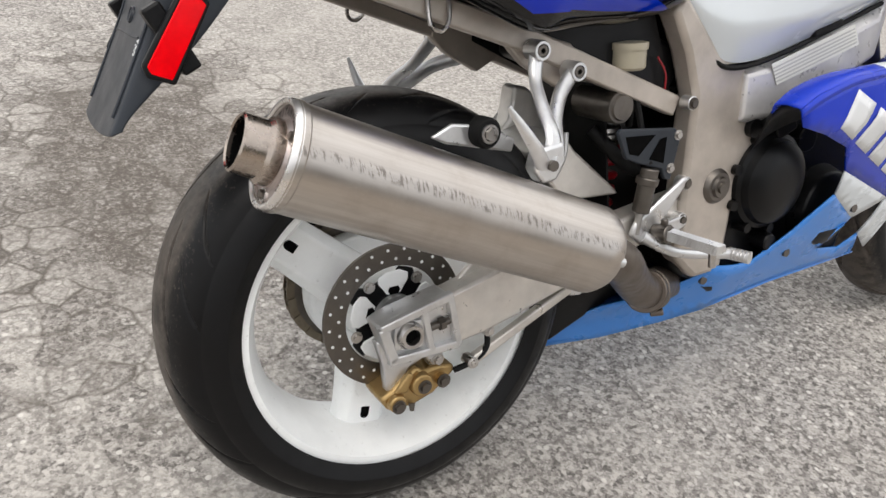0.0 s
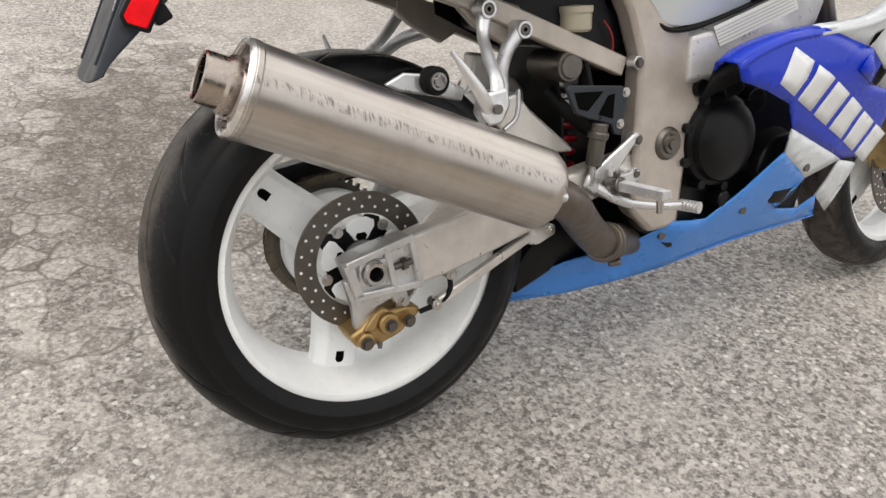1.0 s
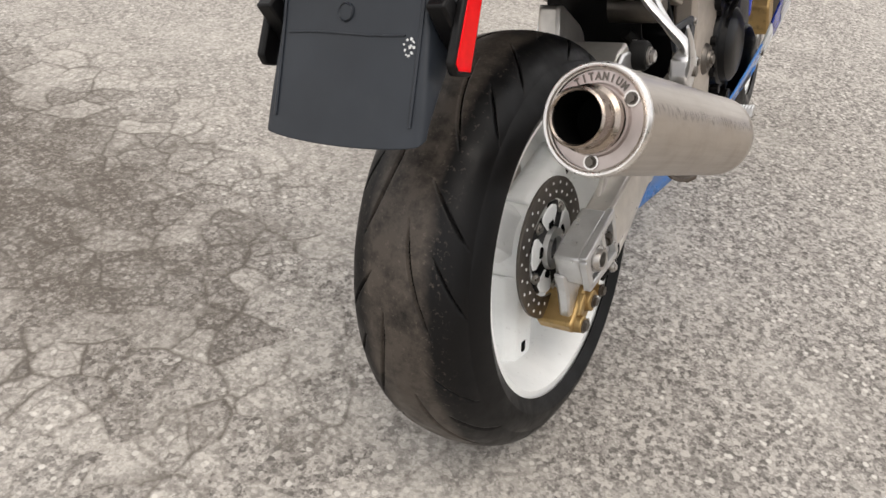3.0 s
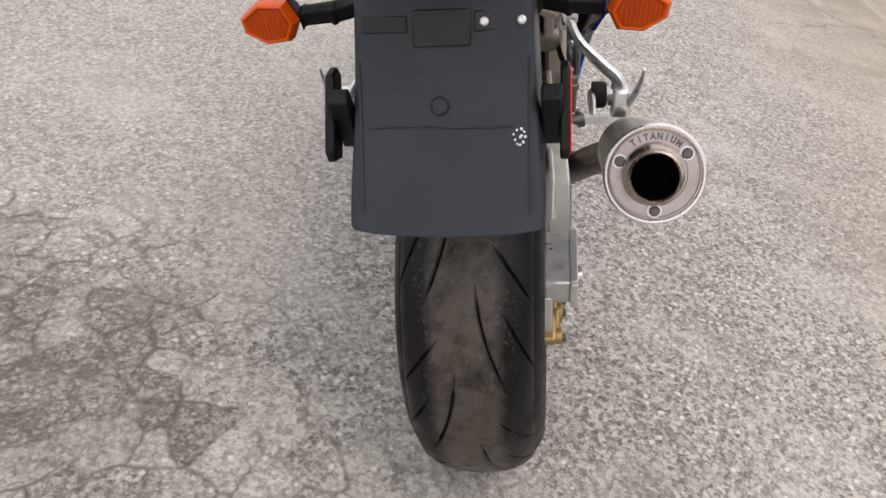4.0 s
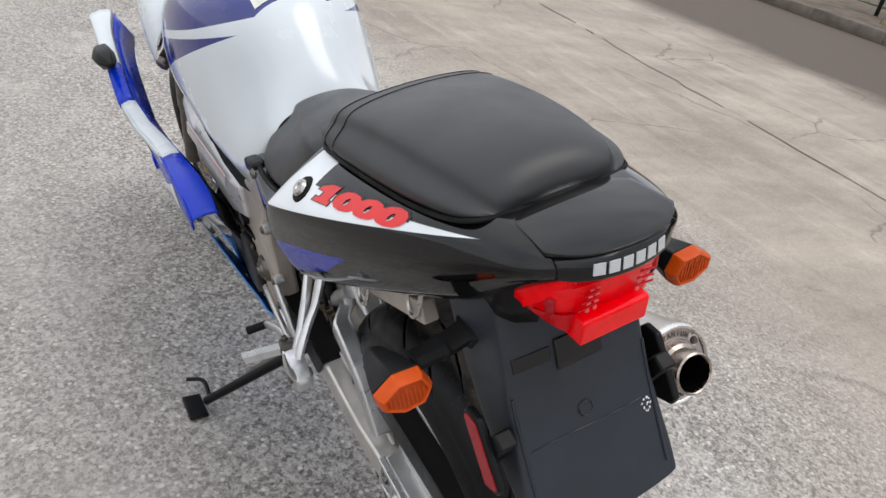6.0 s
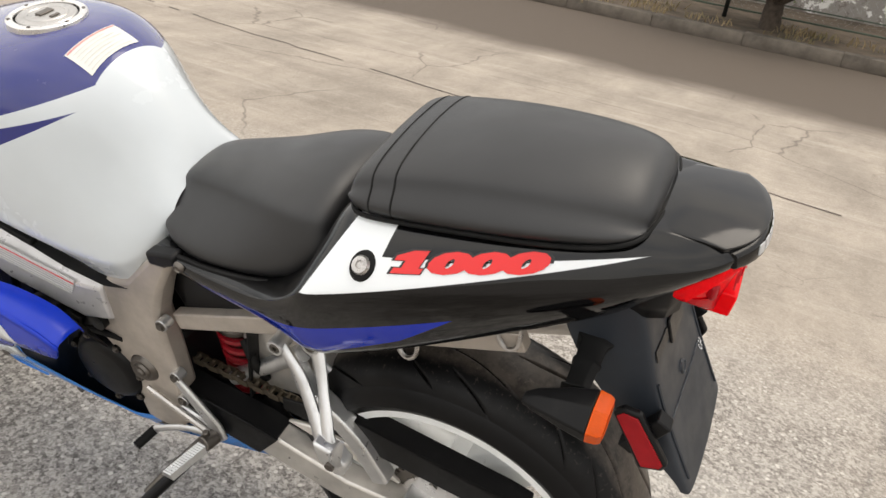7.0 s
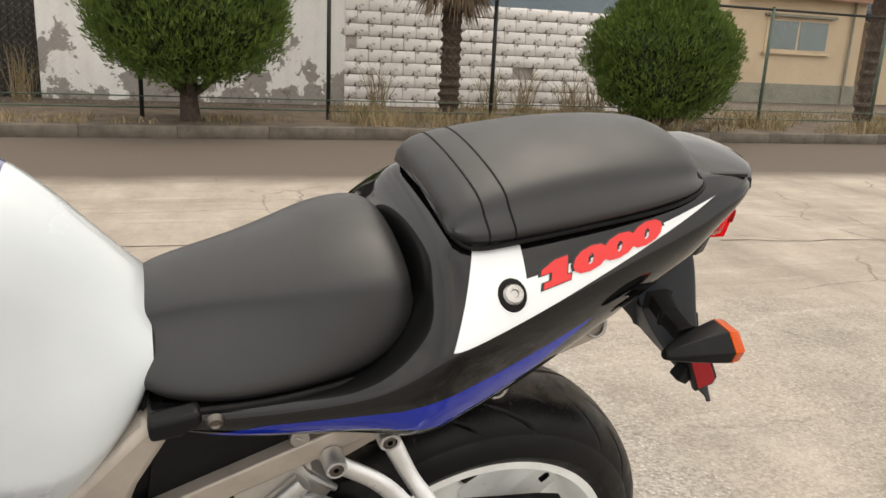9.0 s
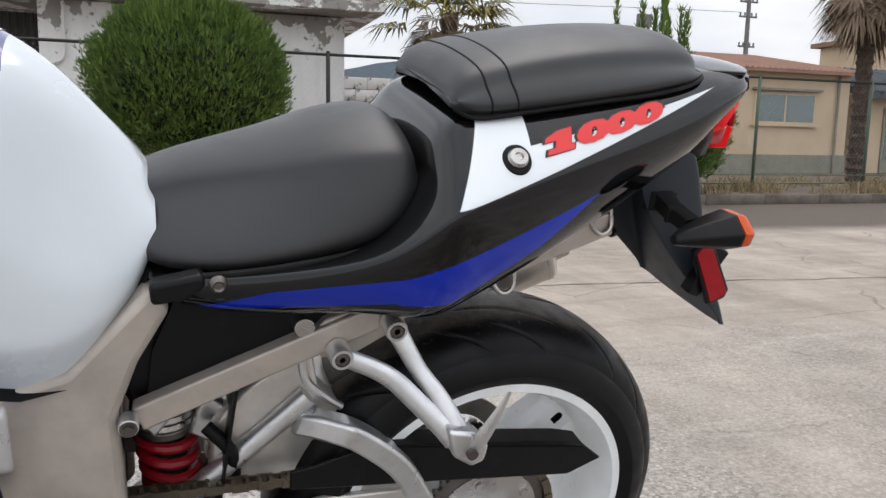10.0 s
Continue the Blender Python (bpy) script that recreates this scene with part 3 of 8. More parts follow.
def spoke(parent, ang, r0, r1, w0, w1, t, mat="rim_white", slot=True):
    """A broad hollow spoke; black capsules near the rim paint its slots' shade."""
    rot = Matrix.Rotation(radians(ang), 4, "X")
    bm = bmesh.new()
    rows = []
    for k in range(7):
        f = k / 6
        r = r0 + (r1 - r0) * f
        w = (w0 + (w1 - w0) * f) * (1 + 0.35 * max(0, f - 0.8) * 5 * 0.5) / 2
        th = t * (1.0 - 0.25 * f)
        q = 0.35 * w
        rows.append([rot @ Vector(p) for p in ((th, r, -w + q), (th, r, w - q), (th * 0.45, r, w), (-th * 0.45, r, w), (-th, r, w - q), (-th, r, -w + q), (-th * 0.45, r, -w), (th * 0.45, r, -w))])
    loft(bm, rows)
    ob = part("spoke", bm, mat, parent, bevel=0.003)
    if slot:
        for side in BOTH:
            bs = bmesh.new()
            for off in (0.0,):
                pts = [rot @ Vector((side * (t * 0.79 + 0.0006), r1 - 0.035 + a, b)) for a, b in capsule(0.007, 0.012)]
                slab3(bs, pts, 0.0012, (-side, 0, 0))
            part("slot", bs, "recess_shade", ob)
    return ob


for a in (138, 258, 18):
    spoke(rear_wheel, a, 0.045, 0.203, 0.092, 0.072, 0.036)
bm = bmesh.new()
lathe(bm, [(0.016, 0.062), (0.050, 0.062), (0.058, 0.045), (0.060, -0.02), (0.090, -0.035), (0.090, -0.066), (0.016, -0.07)], 64)
part("hub", bm, "rim_white", rear_wheel, "white wheel hub with dirt", bevel=0.003)


def brake_disc(parent, x, r1, r0, rows, count, side=1):
    """A drilled rotor on a carrier with bolts and buttons."""
    bm = bmesh.new()
    lathe(bm, [(r0, x), (r1, x), (r1, x + 0.005 * side), (r0, x + 0.005 * side)], 96)
    disc = part("brake_disc", bm, "dark_steel", parent, "dark drilled steel brake disc", bevel=0.0007)
    bh = bmesh.new()
    for k in range(count):
        for j, rr in enumerate(rows):
            a = 2 * math.pi * (k + 0.5 * j) / count
            p = Vector((x + 0.0052 * side, rr * math.cos(a), rr * math.sin(a)))
            cyl(bh, p - Vector((0.0003, 0, 0)), p + Vector((0.0003, 0, 0)), 0.0024, seg=10)
    part("drilling", bh, "rim_white", disc)
    bc = bmesh.new()
    n = 10
    pts = []
    for k in range(n * 4):
        a = 2 * math.pi * k / (n * 4)
        rr = r0 - 0.002 if k % 8 in (0, 1, 7) else r0 - 0.016
        pts.append((rr * math.cos(a), rr * math.sin(a)))
    plate(bc, pts, x - 0.002 * side, x + 0.004 * side)
    car = part("carrier", bc, "engine_black", disc, "black rotor carrier", bevel=0.001)
    for k in range(5):
        a = 2 * math.pi * (k + 0.25) / 5
        q = [(r * math.cos(a + d), r * math.sin(a + d)) for d, r in ((-0.30, 0.036), (-0.36, 0.046), (-0.42, 0.058), (-0.36, 0.067), (-0.15, 0.0705), (0.15, 0.0705), (0.36, 0.067), (0.42, 0.058), (0.36, 0.046), (0.30, 0.036))]
        lobe = part("flange", plate(bmesh.new(), q, x + 0.003 * side, x + 0.0065 * side), "rim_white", disc, bevel=0.002)
        # black oval on the lobe paints the shade of a hole
        q = [(r * math.cos(a + d), r * math.sin(a + d)) for d, r in ((-0.16, 0.035), (-0.24, 0.041), (-0.15, 0.0465), (0.15, 0.0465), (0.24, 0.041), (0.16, 0.035))]
        part("opening", plate(bmesh.new(), q, x + 0.0062 * side, x + 0.0071 * side), "recess_shade", lobe, bevel=0.0003)
    part("hub_ring", lathe(bmesh.new(), [(0.02, x), (0.034, x), (0.032, x + 0.012 * side), (0.02, x + 0.013 * side)], 40), "cast_alu", disc, "worn alloy hub ring")
    spots = [(x + 0.004 * side, (r0 - 0.012) * math.cos(a), (r0 - 0.012) * math.sin(a)) for a in (2 * math.pi * (k + 0.75) / 5 for k in range(5))]
    bolts("bolt", spots, (side, 0, 0), 0.0065, 0.006, "steel", disc)
    return disc


brake_disc(rear_wheel, 0.068, 0.110, 0.076, (0.087, 0.101), 25)


def sprocket():
    bm = bmesh.new()
    n, pts = 42, []
    for k in range(n):
        for d, r in ((-0.30, 0.100), (-0.12, 0.108), (0.12, 0.108), (0.30, 0.100)):
            a = 2 * math.pi * (k + d) / n
            pts.append((r * math.cos(a), r * math.sin(a)))
    plate(bm, pts, -0.081, -0.087)
    ob = part("sprocket", bm, "dark_steel", rear_wheel, "toothed dark steel rear sprocket")
    bm = bmesh.new()
    lathe(bm, [(0.02, -0.066), (0.088, -0.066), (0.082, -0.0895), (0.05, -0.094), (0.02, -0.094)], 48)
    for k in range(5):
        a = 2 * math.pi * k / 5
        hexbolt(bm, (-0.0895, 0.068 * math.cos(a), 0.068 * math.sin(a)), (-1, 0, 0), 0.008, 0.008)
    part("sprocket_carrier", bm, "steel", ob, "steel sprocket carrier")


sprocket()


def chain():
    """Two runs and the wrap round the rear sprocket, link by link."""
    f = Vector((-0.084, 0.535, 0.415))
    c = Vector((-0.084, WC.y, WC.z))
    r = 0.104
    line = [f + Vector((0, 0.0, 0.036))]
    up = math.atan2(f.z - c.z, f.y - c.y)
    a0, a1 = up + 1.46, up + 2 * math.pi - 1.46
    line += [c + Vector((0, r * math.cos(a0 + (a1 - a0) * k / 24), r * math.sin(a0 + (a1 - a0) * k / 24))) for k in range(25)]
    line.append(f - Vector((0, 0.0, 0.036)))
    pts, step, carry = [], 0.0159, 0.0
    for a, b in zip(line, line[1:]):
        d = (b - a).length
        while carry < d:
            pts.append((a.lerp(b, carry / d), (b - a).normalized()))
            carry += step
        carry -= d
    bm = bmesh.new()
    for i, (p, d) in enumerate(pts):
        wide = 0.0085 if i % 2 else 0.0062
        ang = math.degrees(math.atan2(d.z, d.y))
        for s in BOTH:
            box(bm, (p.x + s * wide, p.y, p.z), (0.002, 0.021, 0.0125), (ang, 0, 0))
        cyl(bm, p + Vector((-0.006, -0.008 * d.y, -0.008 * d.z)), p + Vector((0.006, -0.008 * d.y, -0.008 * d.z)), 0.005, seg=8)
    part("chain", bm, "chain_steel", bike, "greasy dark drive chain")


chain()

# -- swingarm --
def swingarm():
    arm = holder("swingarm", "silver aluminium braced swingarm")
    for s in BOTH:
        bm = bmesh.new()
        poly = [(0.058, 0.359), (0.168, 0.386), (0.30, 0.404), (0.45, 0.428), (0.585, 0.447), (0.60, 0.425), (0.585, 0.40), (0.45, 0.372), (0.333, 0.343), (0.269, 0.326), (0.181, 0.302), (0.117, 0.288), (0.074, 0.283)]
        if s < 0:
            poly = [(0.058, 0.345), (0.17, 0.343), (0.26, 0.366), (0.34, 0.388), (0.45, 0.402), (0.585, 0.425), (0.60, 0.405), (0.585, 0.375), (0.45, 0.345), (0.333, 0.318), (0.20, 0.287), (0.117, 0.278), (0.074, 0.280)]
        plate(bm, poly, s * 0.086, s * 0.128)
        main = part("arm", bm, "swingarm_alu", arm, bevel=0.005)
        part("weld", tube(bmesh.new(), [(s * 0.126, 0.058, 0.361), (s * 0.130, 0.064, 0.330), (s * 0.128, 0.076, 0.282)], 0.0035, 8), "cast_alu", main)
        if s < 0:
            part("chain_slider", plate(bmesh.new(), [(0.300, 0.384), (0.36, 0.398), (0.45, 0.412), (0.565, 0.428), (0.575, 0.372), (0.45, 0.342), (0.345, 0.322)], -0.1275, -0.1335), "black_plastic", arm, "black chain slider", bevel=0.001)
            part("slider_top", loft(bmesh.new(), [[(-0.084, y, z), (-0.1335, y, z), (-0.1335, y, z + 0.005), (-0.084, y, z + 0.005)] for y, z in ((0.305, 0.378), (0.34, 0.388), (0.45, 0.4025), (0.585, 0.4255))]), "black_plastic", arm)
        part("upper_web", plate(bmesh.new(), [(0.080, 0.357), (0.138, 0.407), (0.26, 0.412), (0.30, 0.40), (0.184, 0.373)], s * 0.090, s * 0.100), "swingarm_alu", arm, bevel=0.003)
        bm = bmesh.new()
        poly = [(-0.047, 0.336), (-0.020, 0.346), (0.063, 0.362), (0.074, 0.284), (0.015, 0.283), (-0.026, 0.281), (-0.037, 0.306)]
        plate(bm, poly, s * 0.082, s * 0.1235)
        end = part("axle_block", bm, "cast_alu", arm, bevel=0.004)
        # raised ribs frame the axle slot and the adjuster pocket
        bm = bmesh.new()
        for (y0, z0), (y1, z1), w in (((-0.046, 0.335), (0.064, 0.361), 0.006), ((-0.036, 0.285), (0.073, 0.285), 0.006), ((-0.043, 0.336), (-0.028, 0.283), 0.007), ((0.018, 0.350), (0.030, 0.285), 0.005), ((0.060, 0.360), (0.072, 0.285), 0.005)):
            d = Vector((y1 - y0, z1 - z0)).normalized()
            n = Vector((-d.y, d.x)) * w
            plate(bm, [(y0 - n.x, z0 - n.y), (y1 - n.x, z1 - n.y), (y1 + n.x, z1 + n.y), (y0 + n.x, z0 + n.y)], s * 0.1225, s * 0.1345)
        part("rib_frame", bm, "cast_alu", end, bevel=0.002)
        part("axle_plate", box(bmesh.new(), (s * 0.125, -0.004, 0.317), (0.012, 0.046, 0.042), (-6, 0, 0)), "cast_alu", end, bevel=0.002)
        bm = bmesh.new()
        lathe(bm, [(0.0105, 0.0), (0.020, 0.0), (0.020, 0.005), (0.0165, 0.012), (0.0115, 0.0115), (0.0105, 0.002)], 32, (0, 0, 0))
        bmesh.ops.transform(bm, matrix=Matrix.Translation((s * 0.130, -0.004, 0.318)) @ Matrix.Diagonal((s, 1, 1, 1)), verts=bm.verts)
        part("axle_nut", bm, "steel", end)
        part("axle_bore", cyl(bmesh.new(), (s * 0.1285, -0.004, 0.318), (s * 0.1325, -0.004, 0.318), 0.011, seg=24), "recess_shade", end)
        bm = cyl(bmesh.new(), (s * 0.126, 0.030, 0.318), (s * 0.126, 0.062, 0.322), 0.0055, seg=12)
        part("adjuster", bm, "dark_steel", end)
        part("lock_nut", cyl(bmesh.new(), (s * 0.126, 0.044, 0.3195), (s * 0.126, 0.052, 0.3205), 0.010, seg=6), "dark_steel", end)
        if s > 0:
            continue
        # the arched brace above the arm
        bm = bmesh.new()
        loft(bm, [[(s * (x - 0.042 * k), p.y + dy - 0.009 * k, p.z + dz - 0.028 * k) for x, dy, dz in ((0.090, ny * 0.016, nz * 0.016), (0.122, ny * 0.016, nz * 0.016), (0.122, -ny * 0.016, -nz * 0.016), (0.090, -ny * 0.016, -nz * 0.016))]
                  for p, (ny, nz), k in brace_rows()])
        part("brace", bm, "cast_alu", arm, "polished arched brace", bevel=0.005)
        bm = bmesh.new()
        tube(bm, [(s * 0.064, 0.274, 0.554), (s * 0.064, 0.332, 0.500), (s * 0.062, 0.435, 0.407)], [0.0155, 0.015, 0.0155], 12, 6)
        part("brace_tube", bm, "cast_alu", arm)
    bm = bmesh.new()
    plate(bm, [(0.395, 0.515), (0.358, 0.563), (0.293, 0.612), (0.270, 0.616), (0.260, 0.562), (0.228, 0.528), (0.222, 0.507), (0.256, 0.468), (0.284, 0.425), (0.395, 0.41)], -0.058, -0.02)
    plate(bm, [(0.40, 0.445), (0.392, 0.455), (0.306, 0.528), (0.282, 0.557), (0.246, 0.547), (0.226, 0.529), (0.254, 0.490), (0.285, 0.45)], -0.032, 0.092)
    part("cross_box", bm, "swingarm_alu", arm, "welded sheet cross box", bevel=0.008)
    part("box_rim", tube(bmesh.new(), [(0.094, 0.252, 0.495), (0.096, 0.272, 0.510), (0.096, 0.279, 0.532), (0.094, 0.281, 0.556)], 0.004, 8), "cast_alu", arm, "bright welded rim")
    for s in (-1,):
        bm = bmesh.new()
        tube(bm, [(s * 0.056, 0.284, 0.614), (s * 0.0605, 0.278, 0.577), (s * 0.061, 0.254, 0.550), (s * 0.060, 0.228, 0.528)], 0.0055, 8)
        part("weld", bm, "cast_alu", arm)
    bm = bmesh.new()
    cyl(bm, (-0.11, 0.565, 0.44), (0.11, 0.565, 0.44), 0.035, seg=28)
    part("pivot_tube", bm, "dark_steel", arm)
    return arm


def brace_rows():
    line = smooth_line([(0, 0.300, 0.548), (0, 0.26, 0.534), (0, 0.215, 0.511), (0, 0.156, 0.458), (0, 0.118, 0.395), (0, 0.105, 0.37)], 5)
    out = []
    for i, p in enumerate(line):
        d = (line[min(i + 1, len(line) - 1)] - line[max(i - 1, 0)]).normalized()
        out.append((p, (d.z * -1, d.y), max(0.0, 1.0 - i / (0.30 * len(line)))))
    return out


arm_ob = swingarm()


def bow(ob):
    """The disc side of the swingarm stands out further at the axle."""
    if not ob.data.get("bowed"):
        ob.data["bowed"] = 1
        for v in ob.data.vertices:
            f = min(max((0.50 - v.co.y) / 0.32, 0.0), 1.0)
            v.co += f * Vector((0.020, -0.012, 0.010))


for ob in list(arm_ob.children_recursive):
    if ob.type == "MESH" and min(v.co.x for v in ob.data.vertices) > 0.07:
        bow(ob)

# chain guard and hugger
bm = bmesh.new()
plate(bm, [(0.30, 0.466), (0.27, 0.470), (0.21, 0.487), (0.144, 0.485), (-0.10, 0.452), (-0.138, 0.442), (-0.172, 0.414), (-0.118, 0.392), (0.104, 0.417), (0.25, 0.432), (0.30, 0.438)], -0.098, -0.104)
plate(bm, [(0.21, 0.487), (0.144, 0.485), (-0.10, 0.452), (-0.138, 0.442), (-0.14, 0.436), (0.144, 0.479), (0.21, 0.481)], -0.104, -0.066)
part("chain_guard", bm, "black_plastic", bike, "matt black chain guard", bevel=0.002)

# -- rear brake caliper --
def rear_caliper():
    ob = holder("rear_caliper", "worn gold two-piston rear brake caliper", m=Matrix.Translation((0.018, -0.010, 0.009)))
    bm = bmesh.new()
    poly = [(-0.041, 0.213), (-0.029, 0.191), (0.009, 0.188), (0.045, 0.199), (0.081, 0.226), (0.080, 0.236), (0.058, 0.242), (0.030, 0.240), (0.018, 0.250), (-0.004, 0.236), (-0.02, 0.222)]
    plate(bm, poly, 0.044, 0.104)
    part("body", bm, "gold", ob, bevel=0.006)
    for y, z, r in ((-0.017, 0.203, 0.015), (0.023, 0.222, 0.019), (0.056, 0.221, 0.010)):
        part("piston_cap", cyl(bmesh.new(), (0.098, y, z), (0.114, y, z), r, r * 0.88, 24), "gold", ob, bevel=0.002)
    part("bridge", plate(bmesh.new(), [(-0.02, 0.218), (0.0, 0.214), (0.012, 0.240), (0.004, 0.246)], 0.10, 0.109), "gold", ob, bevel=0.003)
    bolts("bolt", [(0.113, y, z) for y, z in ((-0.017, 0.200), (0.025, 0.220), (0.056, 0.221))], (1, 0, 0), 0.008, 0.007, "dark_steel", ob)
    part("bleed_nipple", cyl(bmesh.new(), (0.108, 0.006, 0.196), (0.112, 0.004, 0.186), 0.005, 0.003, 12), "dark_steel", ob)
    bm = bmesh.new()
    plate(bm, [(-0.040, 0.300), (-0.030, 0.262), (-0.026, 0.206), (-0.012, 0.204), (-0.005, 0.222), (0.011, 0.247), (0.036, 0.256), (0.044, 0.240), (0.056, 0.233), (0.068, 0.249), (0.060, 0.275), (0.02, 0.29)], 0.078, 0.097)
    br = part("bracket", bm, "cast_alu", ob, bevel=0.004)
    bolts("bolt", [(0.0965, y, z) for y, z in ((-0.018, 0.212), (0.056, 0.247))], (1, 0, 0), 0.007, 0.006, "steel", br)
    bm = bmesh.new()
    loft(bm, [[(0.100, y, z + 0.0085), (0.114, y, z + 0.0085), (0.114, y, z - 0.0085), (0.100, y, z - 0.0085)] for y, z in ((0.108, 0.237), (0.288, 0.314))])
    rod = part("torque_rod", bm, "swingarm_alu", ob, "flat silver torque rod", bevel=0.003)
    part("rod_bracket", plate(bmesh.new(), [(0.282, 0.322), (0.315, 0.337), (0.340, 0.325), (0.335, 0.308), (0.305, 0.297), (0.286, 0.300)], 0.095, 0.112), "cast_alu", rod, bevel=0.003)
    for y, z in ((0.106, 0.236), (0.327, 0.318), (0.134, 0.281)):
        bm = cyl(bmesh.new(), (0.094, y, z), (0.116, y, z), 0.009, seg=20)
        hexbolt(bm, (0.116, y, z), (1, 0, 0), 0.006, 0.005)
        part("rod_end", bm, "steel", rod, bevel=0.001)
    part("hose", tube(bmesh.new(), [(0.108, 0.134, 0.279), (0.112, 0.131, 0.255), (0.110, 0.112, 0.237), (0.106, 0.078, 0.228)], 0.0045, 8), "rubber", ob)


rear_caliper()

# -- muffler --
MR, MF = Vector((0.2335, -0.205, 0.6185)), Vector((0.252, 0.205, 0.440))
MAX = (MF - MR).normalized()
MROT = Matrix.Translation(MR) @ rotate_to(MAX)


MBOLT = (268, 20, 145)


def muffler():
    ob = holder("muffler", "brushed titanium muffler with scratched side", m=MROT)
    ln = (MF - MR).length
    bm = bmesh.new()
    lathe(bm, [(0.052, 0.0), (0.0585, -0.002), (0.0605, 0.004), (0.0605, 0.012), (0.0590, 0.014), (0.0590, ln - 0.02), (0.0595, ln - 0.018), (0.0595, ln), (0.053, ln + 0.012), (0.030, ln + 0.018), (0.0, ln + 0.018)], 96, axis="z", closed=False)
    part("can", bm, "titanium", ob, "brushed titanium can", sharp=30)
    bm = bmesh.new()
    lathe(bm, [(0.034, -0.001), (0.0365, -0.001), (0.0385, 0.003), (0.0520, 0.003), (0.0528, 0.005)], 96, axis="z", closed=False)
    cap = part("end_cap", bm, "cap_steel", ob, "stamped steel end cap", sharp=25)
    part("rim_band", lathe(bmesh.new(), [(0.0532, 0.005), (0.0536, -0.0015), (0.0552, -0.0032), (0.0580, -0.0032), (0.0598, -0.001), (0.0606, 0.006)], 96, axis="z", closed=False), "bright_steel", cap, "bright rolled rim", sharp=50)
    bolts("bolt", [(0.0438 * math.cos(radians(a)), 0.0438 * math.sin(radians(a)), 0.003) for a in MBOLT], (0, 0, -1), 0.0050, 0.0065, "dark_steel", cap)
    for a in MBOLT:
        p = Vector((0.0438 * math.cos(radians(a)), 0.0438 * math.sin(radians(a)), 0.003))
        part("washer", cyl(bmesh.new(), p, p - Vector((0, 0, 0.0022)), 0.0085, seg=24), "bright_steel", cap)
    bm = bmesh.new()
    lathe(bm, [(0.036, 0.004), (0.036, -0.012), (0.0315, -0.016), (0.0310, -0.040), (0.0285, -0.042), (0.0268, -0.040), (0.0268, -0.03)], 64, (0.003, 0.0, 0), "z", False)
    part("outlet", bm, "bronze_tip", ob, "heat-tinted outlet tube", sharp=25)
    bm = bmesh.new()
    lathe(bm, [(0.0268, -0.036), (0.0262, 0.02), (0.0, 0.021)], 40, (0.003, 0, 0), "z", False)
    part("bore", bm, "recess_shade", ob)
    # raised word round the top of the end cap
    bm = bmesh.new()
    word = "TITANIUM"
    for i, ch in enumerate(word):
        b = text_mesh(ch, 0.0115, bold=0.0006)
        a = radians(90 + (i - (len(word) - 1) / 2) * 10.2)
        m = Matrix.Rotation(a - math.pi / 2, 4, "Z") @ Matrix.Translation((0, 0.0415, 0.0022)) @ Matrix.Diagonal((-0.78, 0.95, 1, 1))
        bmesh.ops.transform(b, matrix=m, verts=b.verts)
        tmp = bpy.data.meshes.new("letter")
        b.to_mesh(tmp)
        b.free()
        bm.from_mesh(tmp)
        bpy.data.meshes.remove(tmp)
    part("lettering", bm, "dark_steel", cap, "dark raised letters")


muffler()


def link_pipe():
    ob = holder("link_pipe", "stained steel exhaust link pipe")
    bm = bmesh.new()
    tube(bm, [MF + MAX * 0.01, (0.235, 0.275, 0.402), (0.185, 0.345, 0.345), (0.155, 0.405, 0.298), (0.11, 0.48, 0.275), (0.06, 0.58, 0.25), (0.04, 0.75, 0.23)], [0.030, 0.030, 0.030, 0.029, 0.029, 0.035, 0.04], 24, 6)
    part("pipe", bm, "pipe_steel", ob)
    bm = bmesh.new()
    for y, z, x in ((0.42, 0.291, 0.147), (0.435, 0.287, 0.139)):
        cyl(bm, (x + 0.004, y - 0.007, z + 0.003), (x - 0.004, y + 0.007, z - 0.003), 0.036, seg=28)
    cyl(bm, (0.15, 0.43, 0.25), (0.165, 0.445, 0.255), 0.006)
    part("clamp", bm, "pipe_steel", ob, "rusty clamp", bevel=0.002)
    for k in range(3):
        a = radians(60 + 120 * k)
        p = MROT @ Vector((0.05 * math.cos(a), 0.05 * math.sin(a), (MF - MR).length + 0.004))
        bm = cyl(bmesh.new(), p, p + MAX * 0.010, 0.0065, seg=14)
        hexbolt(bm, p + MAX * 0.009, MAX, 0.005, 0.004)
        part("stud", bm, "cast_alu", ob)


link_pipe()

